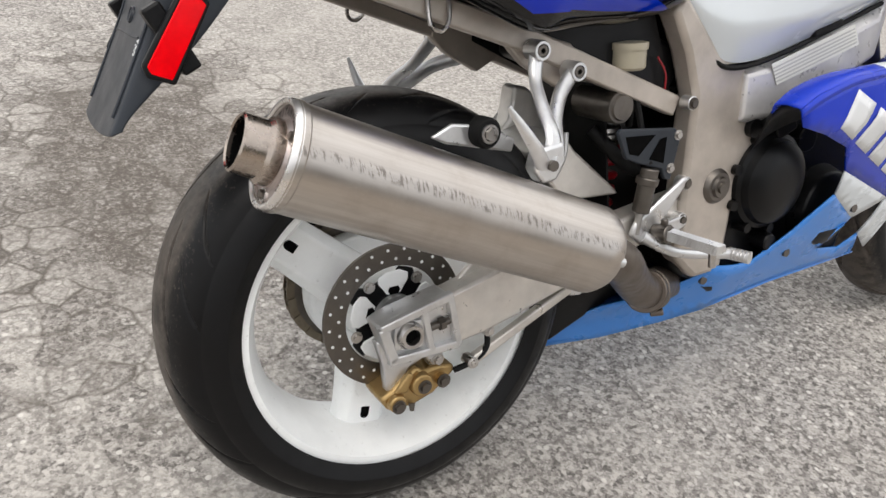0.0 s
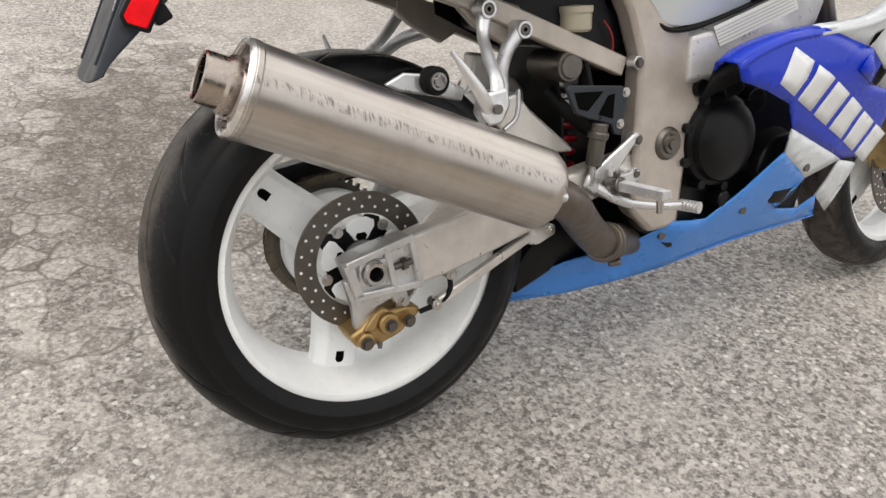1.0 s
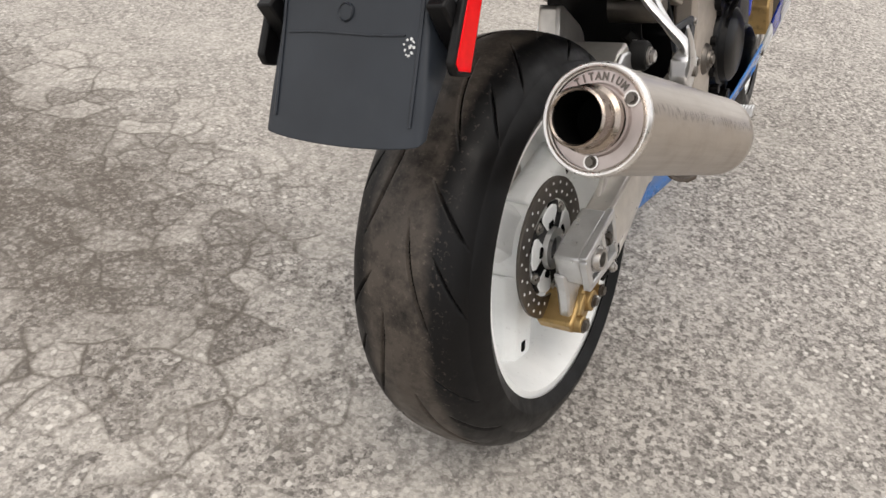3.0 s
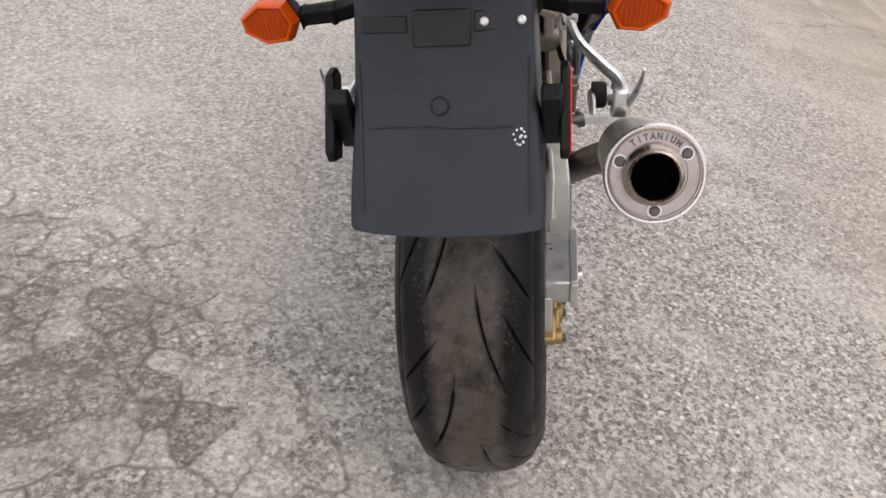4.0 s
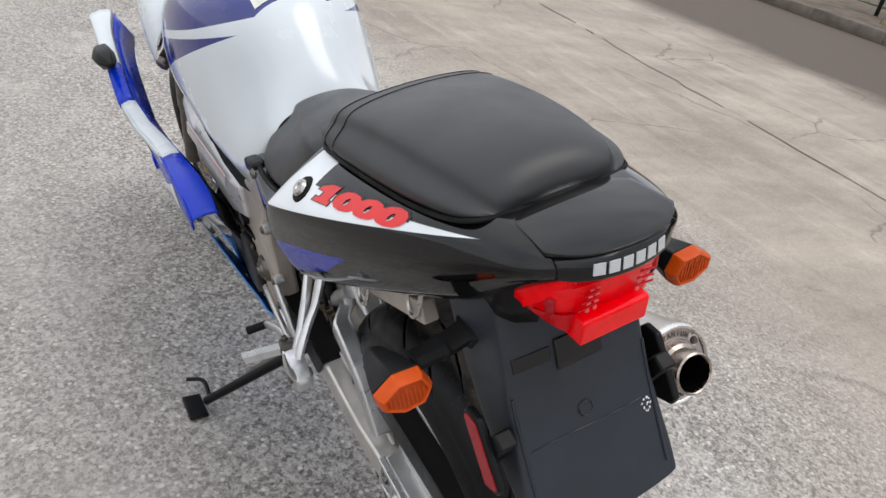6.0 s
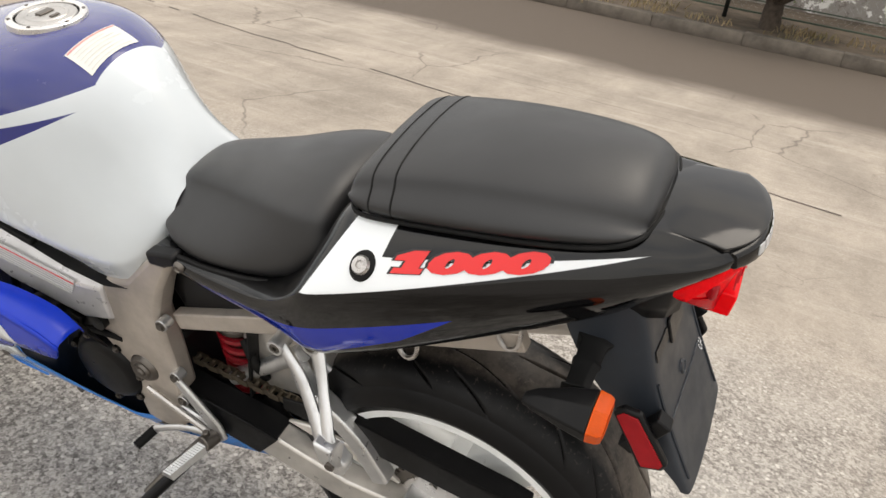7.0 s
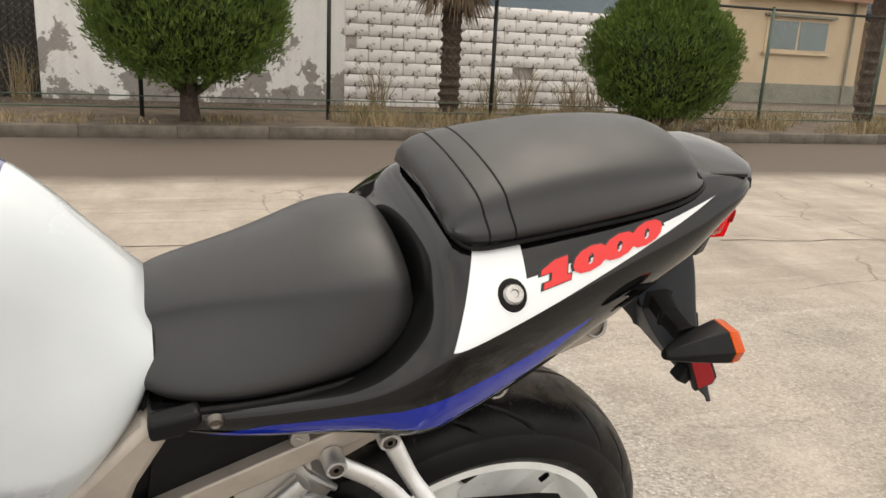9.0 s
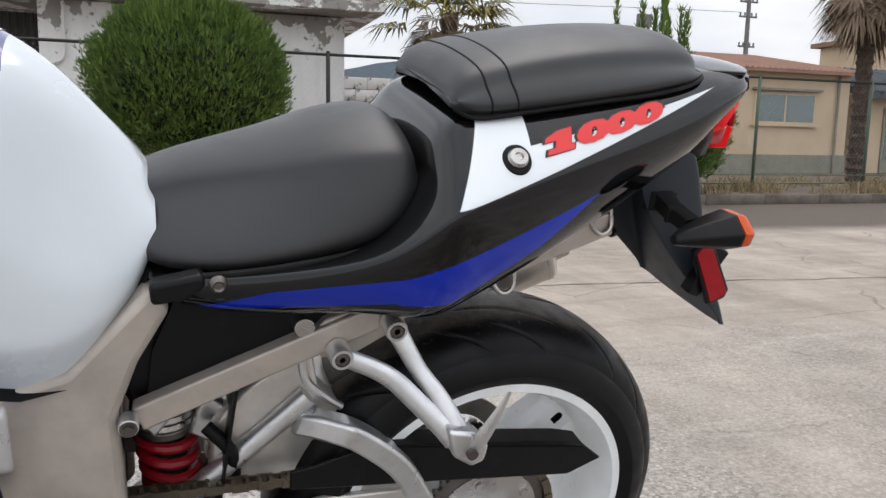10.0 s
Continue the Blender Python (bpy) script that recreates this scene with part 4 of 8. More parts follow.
# -- rear footrest hangers --
def hanger(s):
    ob = holder("rear_footrest", "polished cast aluminium passenger footrest hanger")
    x = s * 0.138
    if s > 0:
        rear = [(x, 0.193, 0.684), (0.155, 0.180, 0.650), (0.192, 0.168, 0.616), (0.222, 0.160, 0.588), (0.227, 0.153, 0.552)]
        fore = [(x, 0.256, 0.655), (0.160, 0.218, 0.630), (0.190, 0.188, 0.605), (0.219, 0.168, 0.582), (0.227, 0.156, 0.555)]
        lobe = [(0.17, 0.585), (0.133, 0.58), (0.125, 0.552), (0.138, 0.533), (0.16, 0.535), (0.175, 0.56)]
    else:
        rear = [(x, 0.190, 0.684), (-0.165, 0.167, 0.643), (-0.19, 0.148, 0.620), (-0.21, 0.134, 0.596), (-0.219, 0.126, 0.578)]
        fore = [(x, 0.253, 0.653), (-0.165, 0.205, 0.638), (-0.19, 0.171, 0.611), (-0.21, 0.147, 0.590), (-0.219, 0.132, 0.576)]
        lobe = [(0.147, 0.598), (0.112, 0.592), (0.093, 0.572), (0.096, 0.550), (0.112, 0.543), (0.137, 0.560)]
    part("rear_strut", tube(bmesh.new(), rear, [0.0125, 0.0105, 0.011, 0.012, 0.015], 10, 6, 0.6), "cast_alu", ob)
    part("front_strut", tube(bmesh.new(), fore, [0.0125, 0.0125, 0.0125, 0.013, 0.015], 10, 6, 0.6), "cast_alu", ob)
    for y, z in ((0.193, 0.688), (0.256, 0.656)):
        bm = bmesh.new()
        lathe(bm, [(0.0, 0.010), (0.0088, 0.010), (0.0092, 0.015), (0.0125, 0.015), (0.0138, 0.012), (0.0142, -0.012), (0.0, -0.012)], 28, (0, 0, 0), "x", False)
        bmesh.ops.transform(bm, matrix=Matrix.Translation((x, y, z)) @ Matrix.Diagonal((s, 1, 1, 1)), verts=bm.verts)
        boss = part("boss", bm, "cast_alu", ob, sharp=30)
        part("bolt_head", lathe(bmesh.new(), [(0.0036, 0.011 * s), (0.0036, 0.0150 * s), (0.0072, 0.0150 * s), (0.0080, 0.0140 * s), (0.0080, 0.009 * s)], 24, (x, y, z), "x", False), "dark_steel", boss, sharp=30)
        part("bolt_socket", cyl(bmesh.new(), (x + s * 0.0095, y, z), (x + s * 0.0112, y, z), 0.0040, seg=6), "recess_shade", boss)
    bm = plate(bmesh.new(), lobe, s * 0.207, s * 0.234)
    part("yoke", bm, "cast_alu", ob, bevel=0.005)
    bm = bmesh.new()
    py, pz = (0.150, 0.557) if s > 0 else (0.116, 0.566)
    cyl(bm, (s * 0.202, py, pz), (s * 0.240, py, pz), 0.007, seg=16)
    part("pin", bm, "dark_steel", ob)
    bm = bmesh.new()
    line = [(0.228, 0.143, 0.553), (0.240, 0.122, 0.580), (0.246, 0.096, 0.612), (0.247, 0.074, 0.640)] if s > 0 else [(-0.228, 0.112, 0.565), (-0.238, 0.105, 0.593), (-0.243, 0.095, 0.622), (-0.245, 0.085, 0.652)]
    tube(bm, line, [0.012, 0.010, 0.007, 0.003], 10, 5, 0.5)
    part("folding_peg", bm, "cast_alu", ob, "folded grey footpeg")
    return ob


hanger(1)
hanger(-1)
bm = bmesh.new()
plate(bm, [(0.09, 0.605), (0.135, 0.582), (0.13, 0.565), (0.03, 0.588), (0.01, 0.598), (0.04, 0.612)], 0.168, 0.176)
mount = part("muffler_bracket", bm, "cast_alu", bike, bevel=0.003)
bm = bmesh.new()
lathe(bm, [(0.0, 0.026), (0.008, 0.026), (0.012, 0.022), (0.017, 0.022), (0.020, 0.018), (0.020, 0.0), (0.0, 0.0)], 32, (0.172, 0.082, 0.598), "x", False)
part("bush", bm, "rubber", mount)
bm = bmesh.new()
hexbolt(bm, (0.194, 0.082, 0.598), (1, 0, 0), 0.009, 0.009)
part("bolt", bm, "steel", mount)

# -- main frame --
def frame_side(s):
    ob = holder("frame_side", "champagne grey aluminium frame beam")
    bm = bmesh.new()
    poly = [(0.440, 0.728), (0.475, 0.665), (0.498, 0.60), (0.492, 0.46), (0.488, 0.33), (0.535, 0.285), (0.60, 0.288), (0.618, 0.445), (0.675, 0.52), (0.655, 0.62), (0.60, 0.645), (0.545, 0.66), (0.50, 0.71), (0.462, 0.752)]
    plate(bm, poly, s * 0.098, s * 0.142)
    part("pivot_plate", bm, "frame_paint", ob, bevel=0.009)
    bm = bmesh.new()
    rows = []
    for y, z0, z1, x0, x1 in ((0.600, 0.545, 0.646, 0.11, 0.150), (0.645, 0.545, 0.655, 0.115, 0.164), (0.78, 0.592, 0.692, 0.13, 0.180), (0.90, 0.625, 0.72, 0.12, 0.168), (1.03, 0.70, 0.80, 0.05, 0.10)):
        c = 0.012
        rows.append([(s * x0, y, z0), (s * (x1 - c), y, z0), (s * x1, y, z0 + c), (s * x1, y, z1 - 2 * c), (s * (x1 - 2 * c), y, z1), (s * x0, y, z1)])
    loft(bm, rows)
    part("spar", bm, "spar_metal", ob, "brushed silver main spar", bevel=0.004)
    # faded notice on the spar
    def on_spar(y, z):
        return (s * (0.165 + (y - 0.645) * 0.115), y, z)

    lab = part("notice", slab3(bmesh.new(), [on_spar(*q) for q in ((0.652, 0.606), (0.822, 0.661), (0.806, 0.694), (0.636, 0.640))], 0.0012, (s, -0.1, 0)), "label_paper", ob, "faded pale notice")
    for k in range(5):
        f = 0.1 + 0.18 * k
        a, b = Vector((0.650, 0.607)).lerp(Vector((0.637, 0.637)), f), Vector((0.818, 0.661)).lerp(Vector((0.804, 0.691)), f)
        d = Vector((-0.001, 0.0022))
        q = [on_spar(*p) for p in (a, b, b + d, a + d)]
        part("notice_line", slab3(bmesh.new(), [(x + s * 0.0014, y, z) for x, y, z in q], 0.0004, (s, -0.1, 0)), "decal_red" if s < 0 and k == 4 else "label_ink", lab)
    bm = bmesh.new()
    lathe(bm, [(0.0, 0.017), (0.009, 0.017), (0.010, 0.013), (0.016, 0.013), (0.018, 0.008), (0.024, 0.008), (0.028, 0.004), (0.030, 0.0)], 36, (0, 0, 0), "x", False)
    bmesh.ops.transform(bm, matrix=Matrix.Translation((s * 0.142, 0.565, 0.445)) @ Matrix.Diagonal((s, 1, 1, 1)), verts=bm.verts)
    part("pivot_nut", bm, "dark_steel", ob, "dark steel pivot nut", sharp=25)
    # black disc stands in for the shade of a blind hole
    bm = bmesh.new()
    cyl(bm, (s * 0.130, 0.634, 0.536), (s * 0.1545, 0.634, 0.536), 0.0165, seg=28)
    part("socket", bm, "engine_black", ob)
    for y, z in ((0.487, 0.59), (0.49, 0.462), (0.487, 0.402)):
        lug = part("lug", cyl(bmesh.new(), (s * 0.128, y, z), (s * 0.148, y, z), 0.011, seg=20), "cast_alu", ob, bevel=0.001)
        bolts("bolt", [(s * 0.1475, y, z)], (s, 0, 0), 0.007, 0.005, "dark_steel", lug)
    # seat rail
    bm = bmesh.new()
    a, b, c = Vector((s * 0.113, 0.478, 0.583)), Vector((s * 0.113, 0.19, 0.700)), Vector((s * 0.10, -0.10, 0.80))
    rows = []
    for p in (a, b, c):
        rows.append([(p.x - 0.011, p.y - 0.006, p.z - 0.015), (p.x + 0.011, p.y - 0.006, p.z - 0.015), (p.x + 0.011, p.y + 0.006, p.z + 0.015), (p.x - 0.011, p.y + 0.006, p.z + 0.015)])
    loft(bm, rows)
    part("seat_rail", bm, "frame_paint", ob, "square-section seat rail", bevel=0.003)
    bm = bmesh.new()
    plate(bm, [(0.30, 0.655), (0.27, 0.69), (0.17, 0.72), (0.165, 0.69), (0.19, 0.665), (0.25, 0.63)], s * 0.10, s * 0.116)
    part("gusset", bm, "frame_paint", ob, bevel=0.003)


frame_side(1)
frame_side(-1)


# -- engine and other dark innards --
def engine():
    ob = holder("engine", "black engine with round clutch cover")
    bm = bmesh.new()
    plate(bm, [(0.50, 0.30), (0.60, 0.235), (0.95, 0.24), (1.02, 0.40), (0.98, 0.60), (0.86, 0.66), (0.62, 0.60), (0.50, 0.52)], -0.125, 0.125)
    part("crankcase", bm, "engine_black", ob, bevel=0.015)
    bm = bmesh.new()
    lathe(bm, [(0.0, 0.052), (0.03, 0.052), (0.058, 0.048), (0.072, 0.040), (0.076, 0.028), (0.084, 0.024), (0.090, 0.0)], 64, (0.125, 0.690, 0.437), "x", False)
    part("clutch_cover", bm, "engine_black", ob, "glossy black clutch cover", sharp=30)
    for k in range(9):
        a = 2 * math.pi * k / 9
        bm = bmesh.new()
        cyl(bm, (0.12, 0.69 + 0.090 * math.cos(a), 0.437 + 0.090 * math.sin(a)), (0.152, 0.69 + 0.090 * math.cos(a), 0.437 + 0.090 * math.sin(a)), 0.009, seg=12)
        part("cover_boss", bm, "engine_black", ob)
    bm = bmesh.new()
    lathe(bm, [(0.0, 0.04), (0.05, 0.04), (0.07, 0.03), (0.08, 0.0)], 48, (0.125, 0.86, 0.36), "x", False)
    cyl(bm, (0.12, 0.70, 0.325), (0.16, 0.70, 0.325), 0.016, seg=16)
    cyl(bm, (0.12, 0.66, 0.545), (0.165, 0.66, 0.545), 0.018, seg=16)
    box(bm, (0.13, 0.71, 0.53), (0.05, 0.05, 0.03), (20, 0, 0))
    cyl(bm, (0.12, 0.78, 0.50), (0.15, 0.78, 0.50), 0.024, seg=16)
    part("pickup_cover", bm, "engine_black", ob, bevel=0.003)
    bm = bmesh.new()
    lathe(bm, [(0.0, 0.03), (0.06, 0.03), (0.075, 0.018), (0.08, 0.0)], 48, (0, 0, 0), "x", False)
    bmesh.ops.transform(bm, matrix=Matrix.Translation((-0.125, 0.66, 0.40)) @ Matrix.Diagonal((-1, 1, 1, 1)), verts=bm.verts)
    box(bm, (-0.125, 0.56, 0.405), (0.03, 0.12, 0.12))
    part("sprocket_cover", bm, "engine_black", ob, "black sprocket cover", bevel=0.008)
    bm = bmesh.new()
    box(bm, (0, 0.74, 0.66), (0.20, 0.34, 0.10))
    box(bm, (0, 0.40, 0.66), (0.19, 0.22, 0.10), (-24, 0, 0))
    box(bm, (0, 0.30, 0.735), (0.17, 0.30, 0.05), (-18, 0, 0))
    part("air_box", bm, "black_plastic", ob, bevel=0.012)
    # black sheet added to keep the space behind the shock dark
    part("mud_shield", slab3(bmesh.new(), [(-0.085, 0.36, 0.62), (0.085, 0.36, 0.62), (0.085, 0.385, 0.40), (-0.085, 0.385, 0.40)], 0.004, (0, 1, 0)), "black_plastic", ob, "black sheet darkening the space behind the shock")
    # ribs, bolts and wiring on the drive side
    for k in range(7):
        a = radians(20 + 50 * k)
        y, z = 0.66 + 0.078 * math.cos(a), 0.40 + 0.078 * math.sin(a)
        part("cover_boss", cyl(bmesh.new(), (-0.12, y, z), (-0.146, y, z), 0.009, seg=12), "engine_black", ob)
        bolts("bolt", [(-0.146, y, z)], (-1, 0, 0), 0.005, 0.004, "dark_steel", ob)
    for k in range(4):
        part("cooling_rib", plate(bmesh.new(), [(0.70 + 0.05 * k, 0.50 + 0.014 * k), (0.73 + 0.05 * k, 0.515 + 0.014 * k), (0.77 + 0.05 * k, 0.40), (0.75 + 0.05 * k, 0.39)], -0.125, -0.137), "engine_black", ob, bevel=0.003)
    part("wire_loom", tube(bmesh.new(), [(-0.14, 0.60, 0.50), (-0.15, 0.66, 0.505), (-0.148, 0.74, 0.475), (-0.14, 0.80, 0.50)], 0.006, 8), "rubber", ob)
    part("coolant_pipe", tube(bmesh.new(), [(-0.13, 0.72, 0.545), (-0.150, 0.77, 0.53), (-0.150, 0.82, 0.47), (-0.13, 0.86, 0.43)], 0.014, 12), "rubber", ob)
    for k in range(5):
        y = 0.43 + 0.02 * k
        part("connector", cyl(bmesh.new(), (0.05, y, 0.60), (0.09, y, 0.595), 0.013, seg=16), "rubber", ob)
    for line, r in (([(0.06, 0.36, 0.55), (0.09, 0.40, 0.50), (0.06, 0.46, 0.47)], 0.012), ([(0.085, 0.44, 0.66), (0.09, 0.42, 0.62), (0.07, 0.43, 0.55)], 0.006),
                    ([(-0.06, 0.40, 0.52), (-0.075, 0.372, 0.49), (-0.06, 0.365, 0.44)], 0.009)):
        part("hose", tube(bmesh.new(), line, r, 10), "rubber", ob)


engine()


def shock():
    ob = holder("rear_shock", "rear shock absorber with red coil spring")
    a, b = Vector((-0.02, 0.448, 0.500)), Vector((-0.02, 0.43, 0.345))
    bm = bmesh.new()
    pts = []
    for k in range(90):
        f = k / 89
        p = a.lerp(b, f)
        pts.append(p + Vector((0.033 * math.cos(f * 40), 0.033 * math.sin(f * 40), 0)))
    tube(bm, pts, 0.0072, 8, 1, up=(0, 0, 1))
    part("spring", bm, "red_spring", ob, "red coil spring")
    bm = bmesh.new()
    cyl(bm, a + Vector((0, 0, 0.03)), b - Vector((0, 0, 0.04)), 0.022, seg=20)
    cyl(bm, a, a + Vector((0, 0, 0.012)), 0.037, seg=28)
    part("damper", bm, "dark_steel", ob, bevel=0.002)
    for k in range(2):
        part("adjuster_ring", lathe(bmesh.new(), [(0.022, 0.0), (0.036, 0.0), (0.038, 0.003), (0.036, 0.009), (0.022, 0.009)], 20, a + Vector((0, 0, 0.013 + 0.011 * k)), "z"), "steel", ob, "worn steel preload ring")
    part("top_mount", cyl(bmesh.new(), a + Vector((-0.028, 0.008, 0.052)), a + Vector((0.028, 0.008, 0.052)), 0.017, seg=20), "cast_alu", ob, bevel=0.002)
    bm = bmesh.new()
    lathe(bm, [(0.0, 0.04), (0.018, 0.04), (0.020, 0.036), (0.024, 0.036), (0.026, 0.03), (0.026, -0.05), (0.0, -0.05)], 28, (0.085, 0.365, 0.592), "x", False)
    part("reservoir", bm, "dark_steel", ob, "grey remote reservoir", sharp=30)
    bm = bmesh.new()
    plate(bm, [(0.34, 0.50), (0.40, 0.56), (0.42, 0.50), (0.36, 0.46)], -0.044, -0.024)
    plate(bm, [(0.46, 0.51), (0.49, 0.55), (0.46, 0.58), (0.43, 0.55)], -0.06, -0.03)
    part("linkage", bm, "cast_alu", ob, bevel=0.004)


shock()

# -- bodywork paint with its graphics; outlines in (y, z) --
def tail_paint():
    m = Mat("tail_paint", (0.0035, 0.0035, 0.0038), 0.06, 0.0, 0.5, 0.2)
    m.vary(10, 0.12)
    white, blue = (0.78, 0.81, 0.83), (0.0, 0.020, 0.40)
    m.over(m.inside([(0.157, 0.855), (0.113, 0.940), (0.060, 0.948), (0.066, 0.90)]), white)
    m.over(m.inside([(0.157, 0.855), (0.068, 0.916), (-0.222, 0.981)]), white)
    m.over(m.inside([(0.415, 0.732), (0.344, 0.757), (0.204, 0.776), (0.204, 0.738), (0.273, 0.735), (0.388, 0.726)]), blue)
    m.over(m.inside([(0.206, 0.775), (-0.032, 0.865), (0.034, 0.805), (0.145, 0.738), (0.206, 0.738)]), blue)
    m.gloss(12, 0.05, 0.11)
    return m.done()


M["tail_paint"] = tail_paint()


def tank_paint():
    m = Mat("tank_paint", (0.62, 0.665, 0.695), 0.20, 0.0, 0.9)
    m.vary(5, 0.05)
    blue = (0.006, 0.012, 0.16)
    m.over(m.inside([(0.590, 1.2), (0.586, 0.953), (0.70, 0.915), (1.2, 0.78), (1.2, 1.2)]), blue)
    m.over(m.inside([(0.595, 0.925), (0.85, 0.86), (1.05, 0.80), (1.05, 0.72), (0.85, 0.80)]), blue)
    m.gloss(10, 0.18, 0.3)
    return m.done()


M["tank_paint"] = tank_paint()


def mirrored(half):
    """A closed-over row from points on the right half, centre first to the lower edge."""
    return [(-x, y, z) for x, y, z in reversed(half)] + [p for p in half if p[0] > 1e-6]


def shell(bm, sections):
    loft(bm, [mirrored(s) for s in sections], caps=False, closed=False)
    return bm


# tank
def tank():
    ob = holder("fuel_tank", "pearl white fuel tank with dark blue front")
    # half sections, the middle first, down to the lower edge
    S = [[(x, y, z) for x, z in row] for y, row in (
        (0.452, ((0, 0.835), (0.03, 0.833), (0.055, 0.827), (0.078, 0.818), (0.090, 0.808), (0.096, 0.80), (0.094, 0.793), (0.090, 0.788))),
        (0.465, ((0, 0.857), (0.03, 0.853), (0.055, 0.843), (0.082, 0.824), (0.102, 0.80), (0.111, 0.782), (0.112, 0.768), (0.107, 0.758))),
        (0.485, ((0, 0.882), (0.03, 0.877), (0.056, 0.862), (0.084, 0.834), (0.107, 0.80), (0.123, 0.765), (0.127, 0.738), (0.115, 0.716))),
        (0.510, ((0, 0.911), (0.033, 0.904), (0.060, 0.884), (0.087, 0.845), (0.111, 0.80), (0.137, 0.755), (0.144, 0.715), (0.128, 0.682))),
        (0.545, ((0, 0.950), (0.037, 0.942), (0.066, 0.918), (0.089, 0.872), (0.112, 0.825), (0.147, 0.765), (0.160, 0.70), (0.136, 0.646))),
        (0.590, ((0, 0.984), (0.047, 0.976), (0.085, 0.950), (0.110, 0.905), (0.127, 0.855), (0.157, 0.79), (0.170, 0.705), (0.145, 0.642))),
        (0.660, ((0, 1.004), (0.060, 0.998), (0.113, 0.979), (0.148, 0.938), (0.169, 0.87), (0.184, 0.79), (0.183, 0.710), (0.152, 0.660))),
        (0.770, ((0, 0.998), (0.065, 0.994), (0.126, 0.980), (0.172, 0.953), (0.196, 0.87), (0.201, 0.77), (0.188, 0.728), (0.152, 0.690))),
        (0.900, ((0, 0.970), (0.058, 0.967), (0.118, 0.958), (0.170, 0.928), (0.195, 0.86), (0.200, 0.78), (0.186, 0.752), (0.150, 0.726))),
        (1.020, ((0, 0.925), (0.043, 0.922), (0.092, 0.914), (0.138, 0.893), (0.158, 0.86), (0.160, 0.81), (0.150, 0.78), (0.130, 0.760))),
    )]
    bm = bmesh.new()
    shell(bm, [r[:6] + [(r[6][0] + 0.0005, r[6][1], r[6][2] + 0.007), (r[6][0] + 0.0005, r[6][1], r[6][2] - 0.002)] + r[7:] for r in S])
    for v in bm.verts:
        v.co.x += 0.014 * min(max((v.co.y - 0.50) / 0.15, 0), 1)
    tank_ob = part("tank_shell", bm, "tank_paint", ob, sub=2)
    bm = bmesh.new()
    loft(bm, [mirrored([(0, s[0][1], s[-1][2] + 0.02), (s[-1][0] * 0.9, s[-1][1] - 0.002, s[-1][2] + 0.005), (s[-1][0] * 1.04, s[-1][1] - 0.004, s[-1][2] - 0.003), (s[-1][0] * 0.9, s[-1][1] - 0.004, s[-1][2] - 0.01)]) for s in S[1:]], caps=False, closed=False)
    part("tank_edge", bm, "rubber", ob, "black rubber edge trim", solid=0.004)
    for e in BOTH:
        part("tank_clip", box(bmesh.new(), (e * 0.158 + 0.008, 0.752, 0.690), (0.022, 0.070, 0.012), (13, 0, 0)), "rubber", ob, "black rubber clip on the tank's edge", bevel=0.003)
        part("tank_seal", tube(bmesh.new(), [(e * (r[-1][0] + 0.001) + 0.014 * min(max((r[0][1] - 0.50) / 0.15, 0), 1), r[-1][1], r[-1][2] - 0.003) for r in S[2:9]], 0.0042, 8, 5), "rubber", ob)
    bpy.context.view_layer.update()
    tree = BVHTree.FromObject(tank_ob, bpy.context.evaluated_depsgraph_get())
    top = tree.ray_cast(Vector((0.012, 0.738, 1.3)), Vector((0, 0, -1)))[0]
    seat = Matrix.Translation(top) @ pose(0, 0, 0, -2, 0, 0)

    def on_cap(b):
        bmesh.ops.transform(b, matrix=seat, verts=b.verts)
        return b

    ring = part("filler_ring", on_cap(lathe(bmesh.new(), [(0.047, 0.0010), (0.0475, 0.0042), (0.050, 0.0050), (0.056, 0.0046), (0.0585, 0.0030), (0.0595, -0.006)], 56, axis="z", closed=False)), "bright_steel", ob, "bright ring of the filler cap", sharp=25)
    part("filler_gap", on_cap(lathe(bmesh.new(), [(0.043, 0.0015), (0.0475, 0.0015)], 56, axis="z", closed=False)), "recess_shade", ring)
    cap = part("filler_cap", on_cap(lathe(bmesh.new(), [(0.0, 0.0044), (0.026, 0.0044), (0.0275, 0.0058), (0.031, 0.0058), (0.0325, 0.0044), (0.0425, 0.0040), (0.0440, 0.0028), (0.0442, -0.004)], 48, axis="z", closed=False)), "steel", ob, "round metal filler cap", sharp=25)
    part("lock_flap", on_cap(box(bmesh.new(), (0.002, 0.006, 0.0052), (0.026, 0.013, 0.003))), "dark_steel", cap, "dark lock flap", bevel=0.0012)
    part("cap_hinge", on_cap(box(bmesh.new(), (0.0, -0.017, 0.0050), (0.016, 0.006, 0.003))), "dark_steel", cap, bevel=0.001)
    for k in range(6):
        a = radians(60 * k + 20)
        part("cap_screw", on_cap(cyl(bmesh.new(), (0.053 * math.cos(a), 0.053 * math.sin(a), 0.0044), (0.053 * math.cos(a), 0.053 * math.sin(a), 0.0056), 0.0028, seg=10)), "dark_steel", ring)
    # pale warning label behind the cap
    for nm, x0, x1, y0, y1, mat in (("warning_label", -0.055, 0.043, 0.594, 0.640, "label_paper"), ("label_heading", -0.053, 0.041, 0.6360, 0.6382, "overexposed_red")) + tuple(
            ("label_line", -0.049, 0.035 - 0.010 * (k % 3), 0.598 + 0.0062 * k, 0.5992 + 0.0062 * k, "overexposed_ink") for k in range(6)):
        bm = bmesh.new()
        lift = 0.0012 if nm == "warning_label" else 0.0018
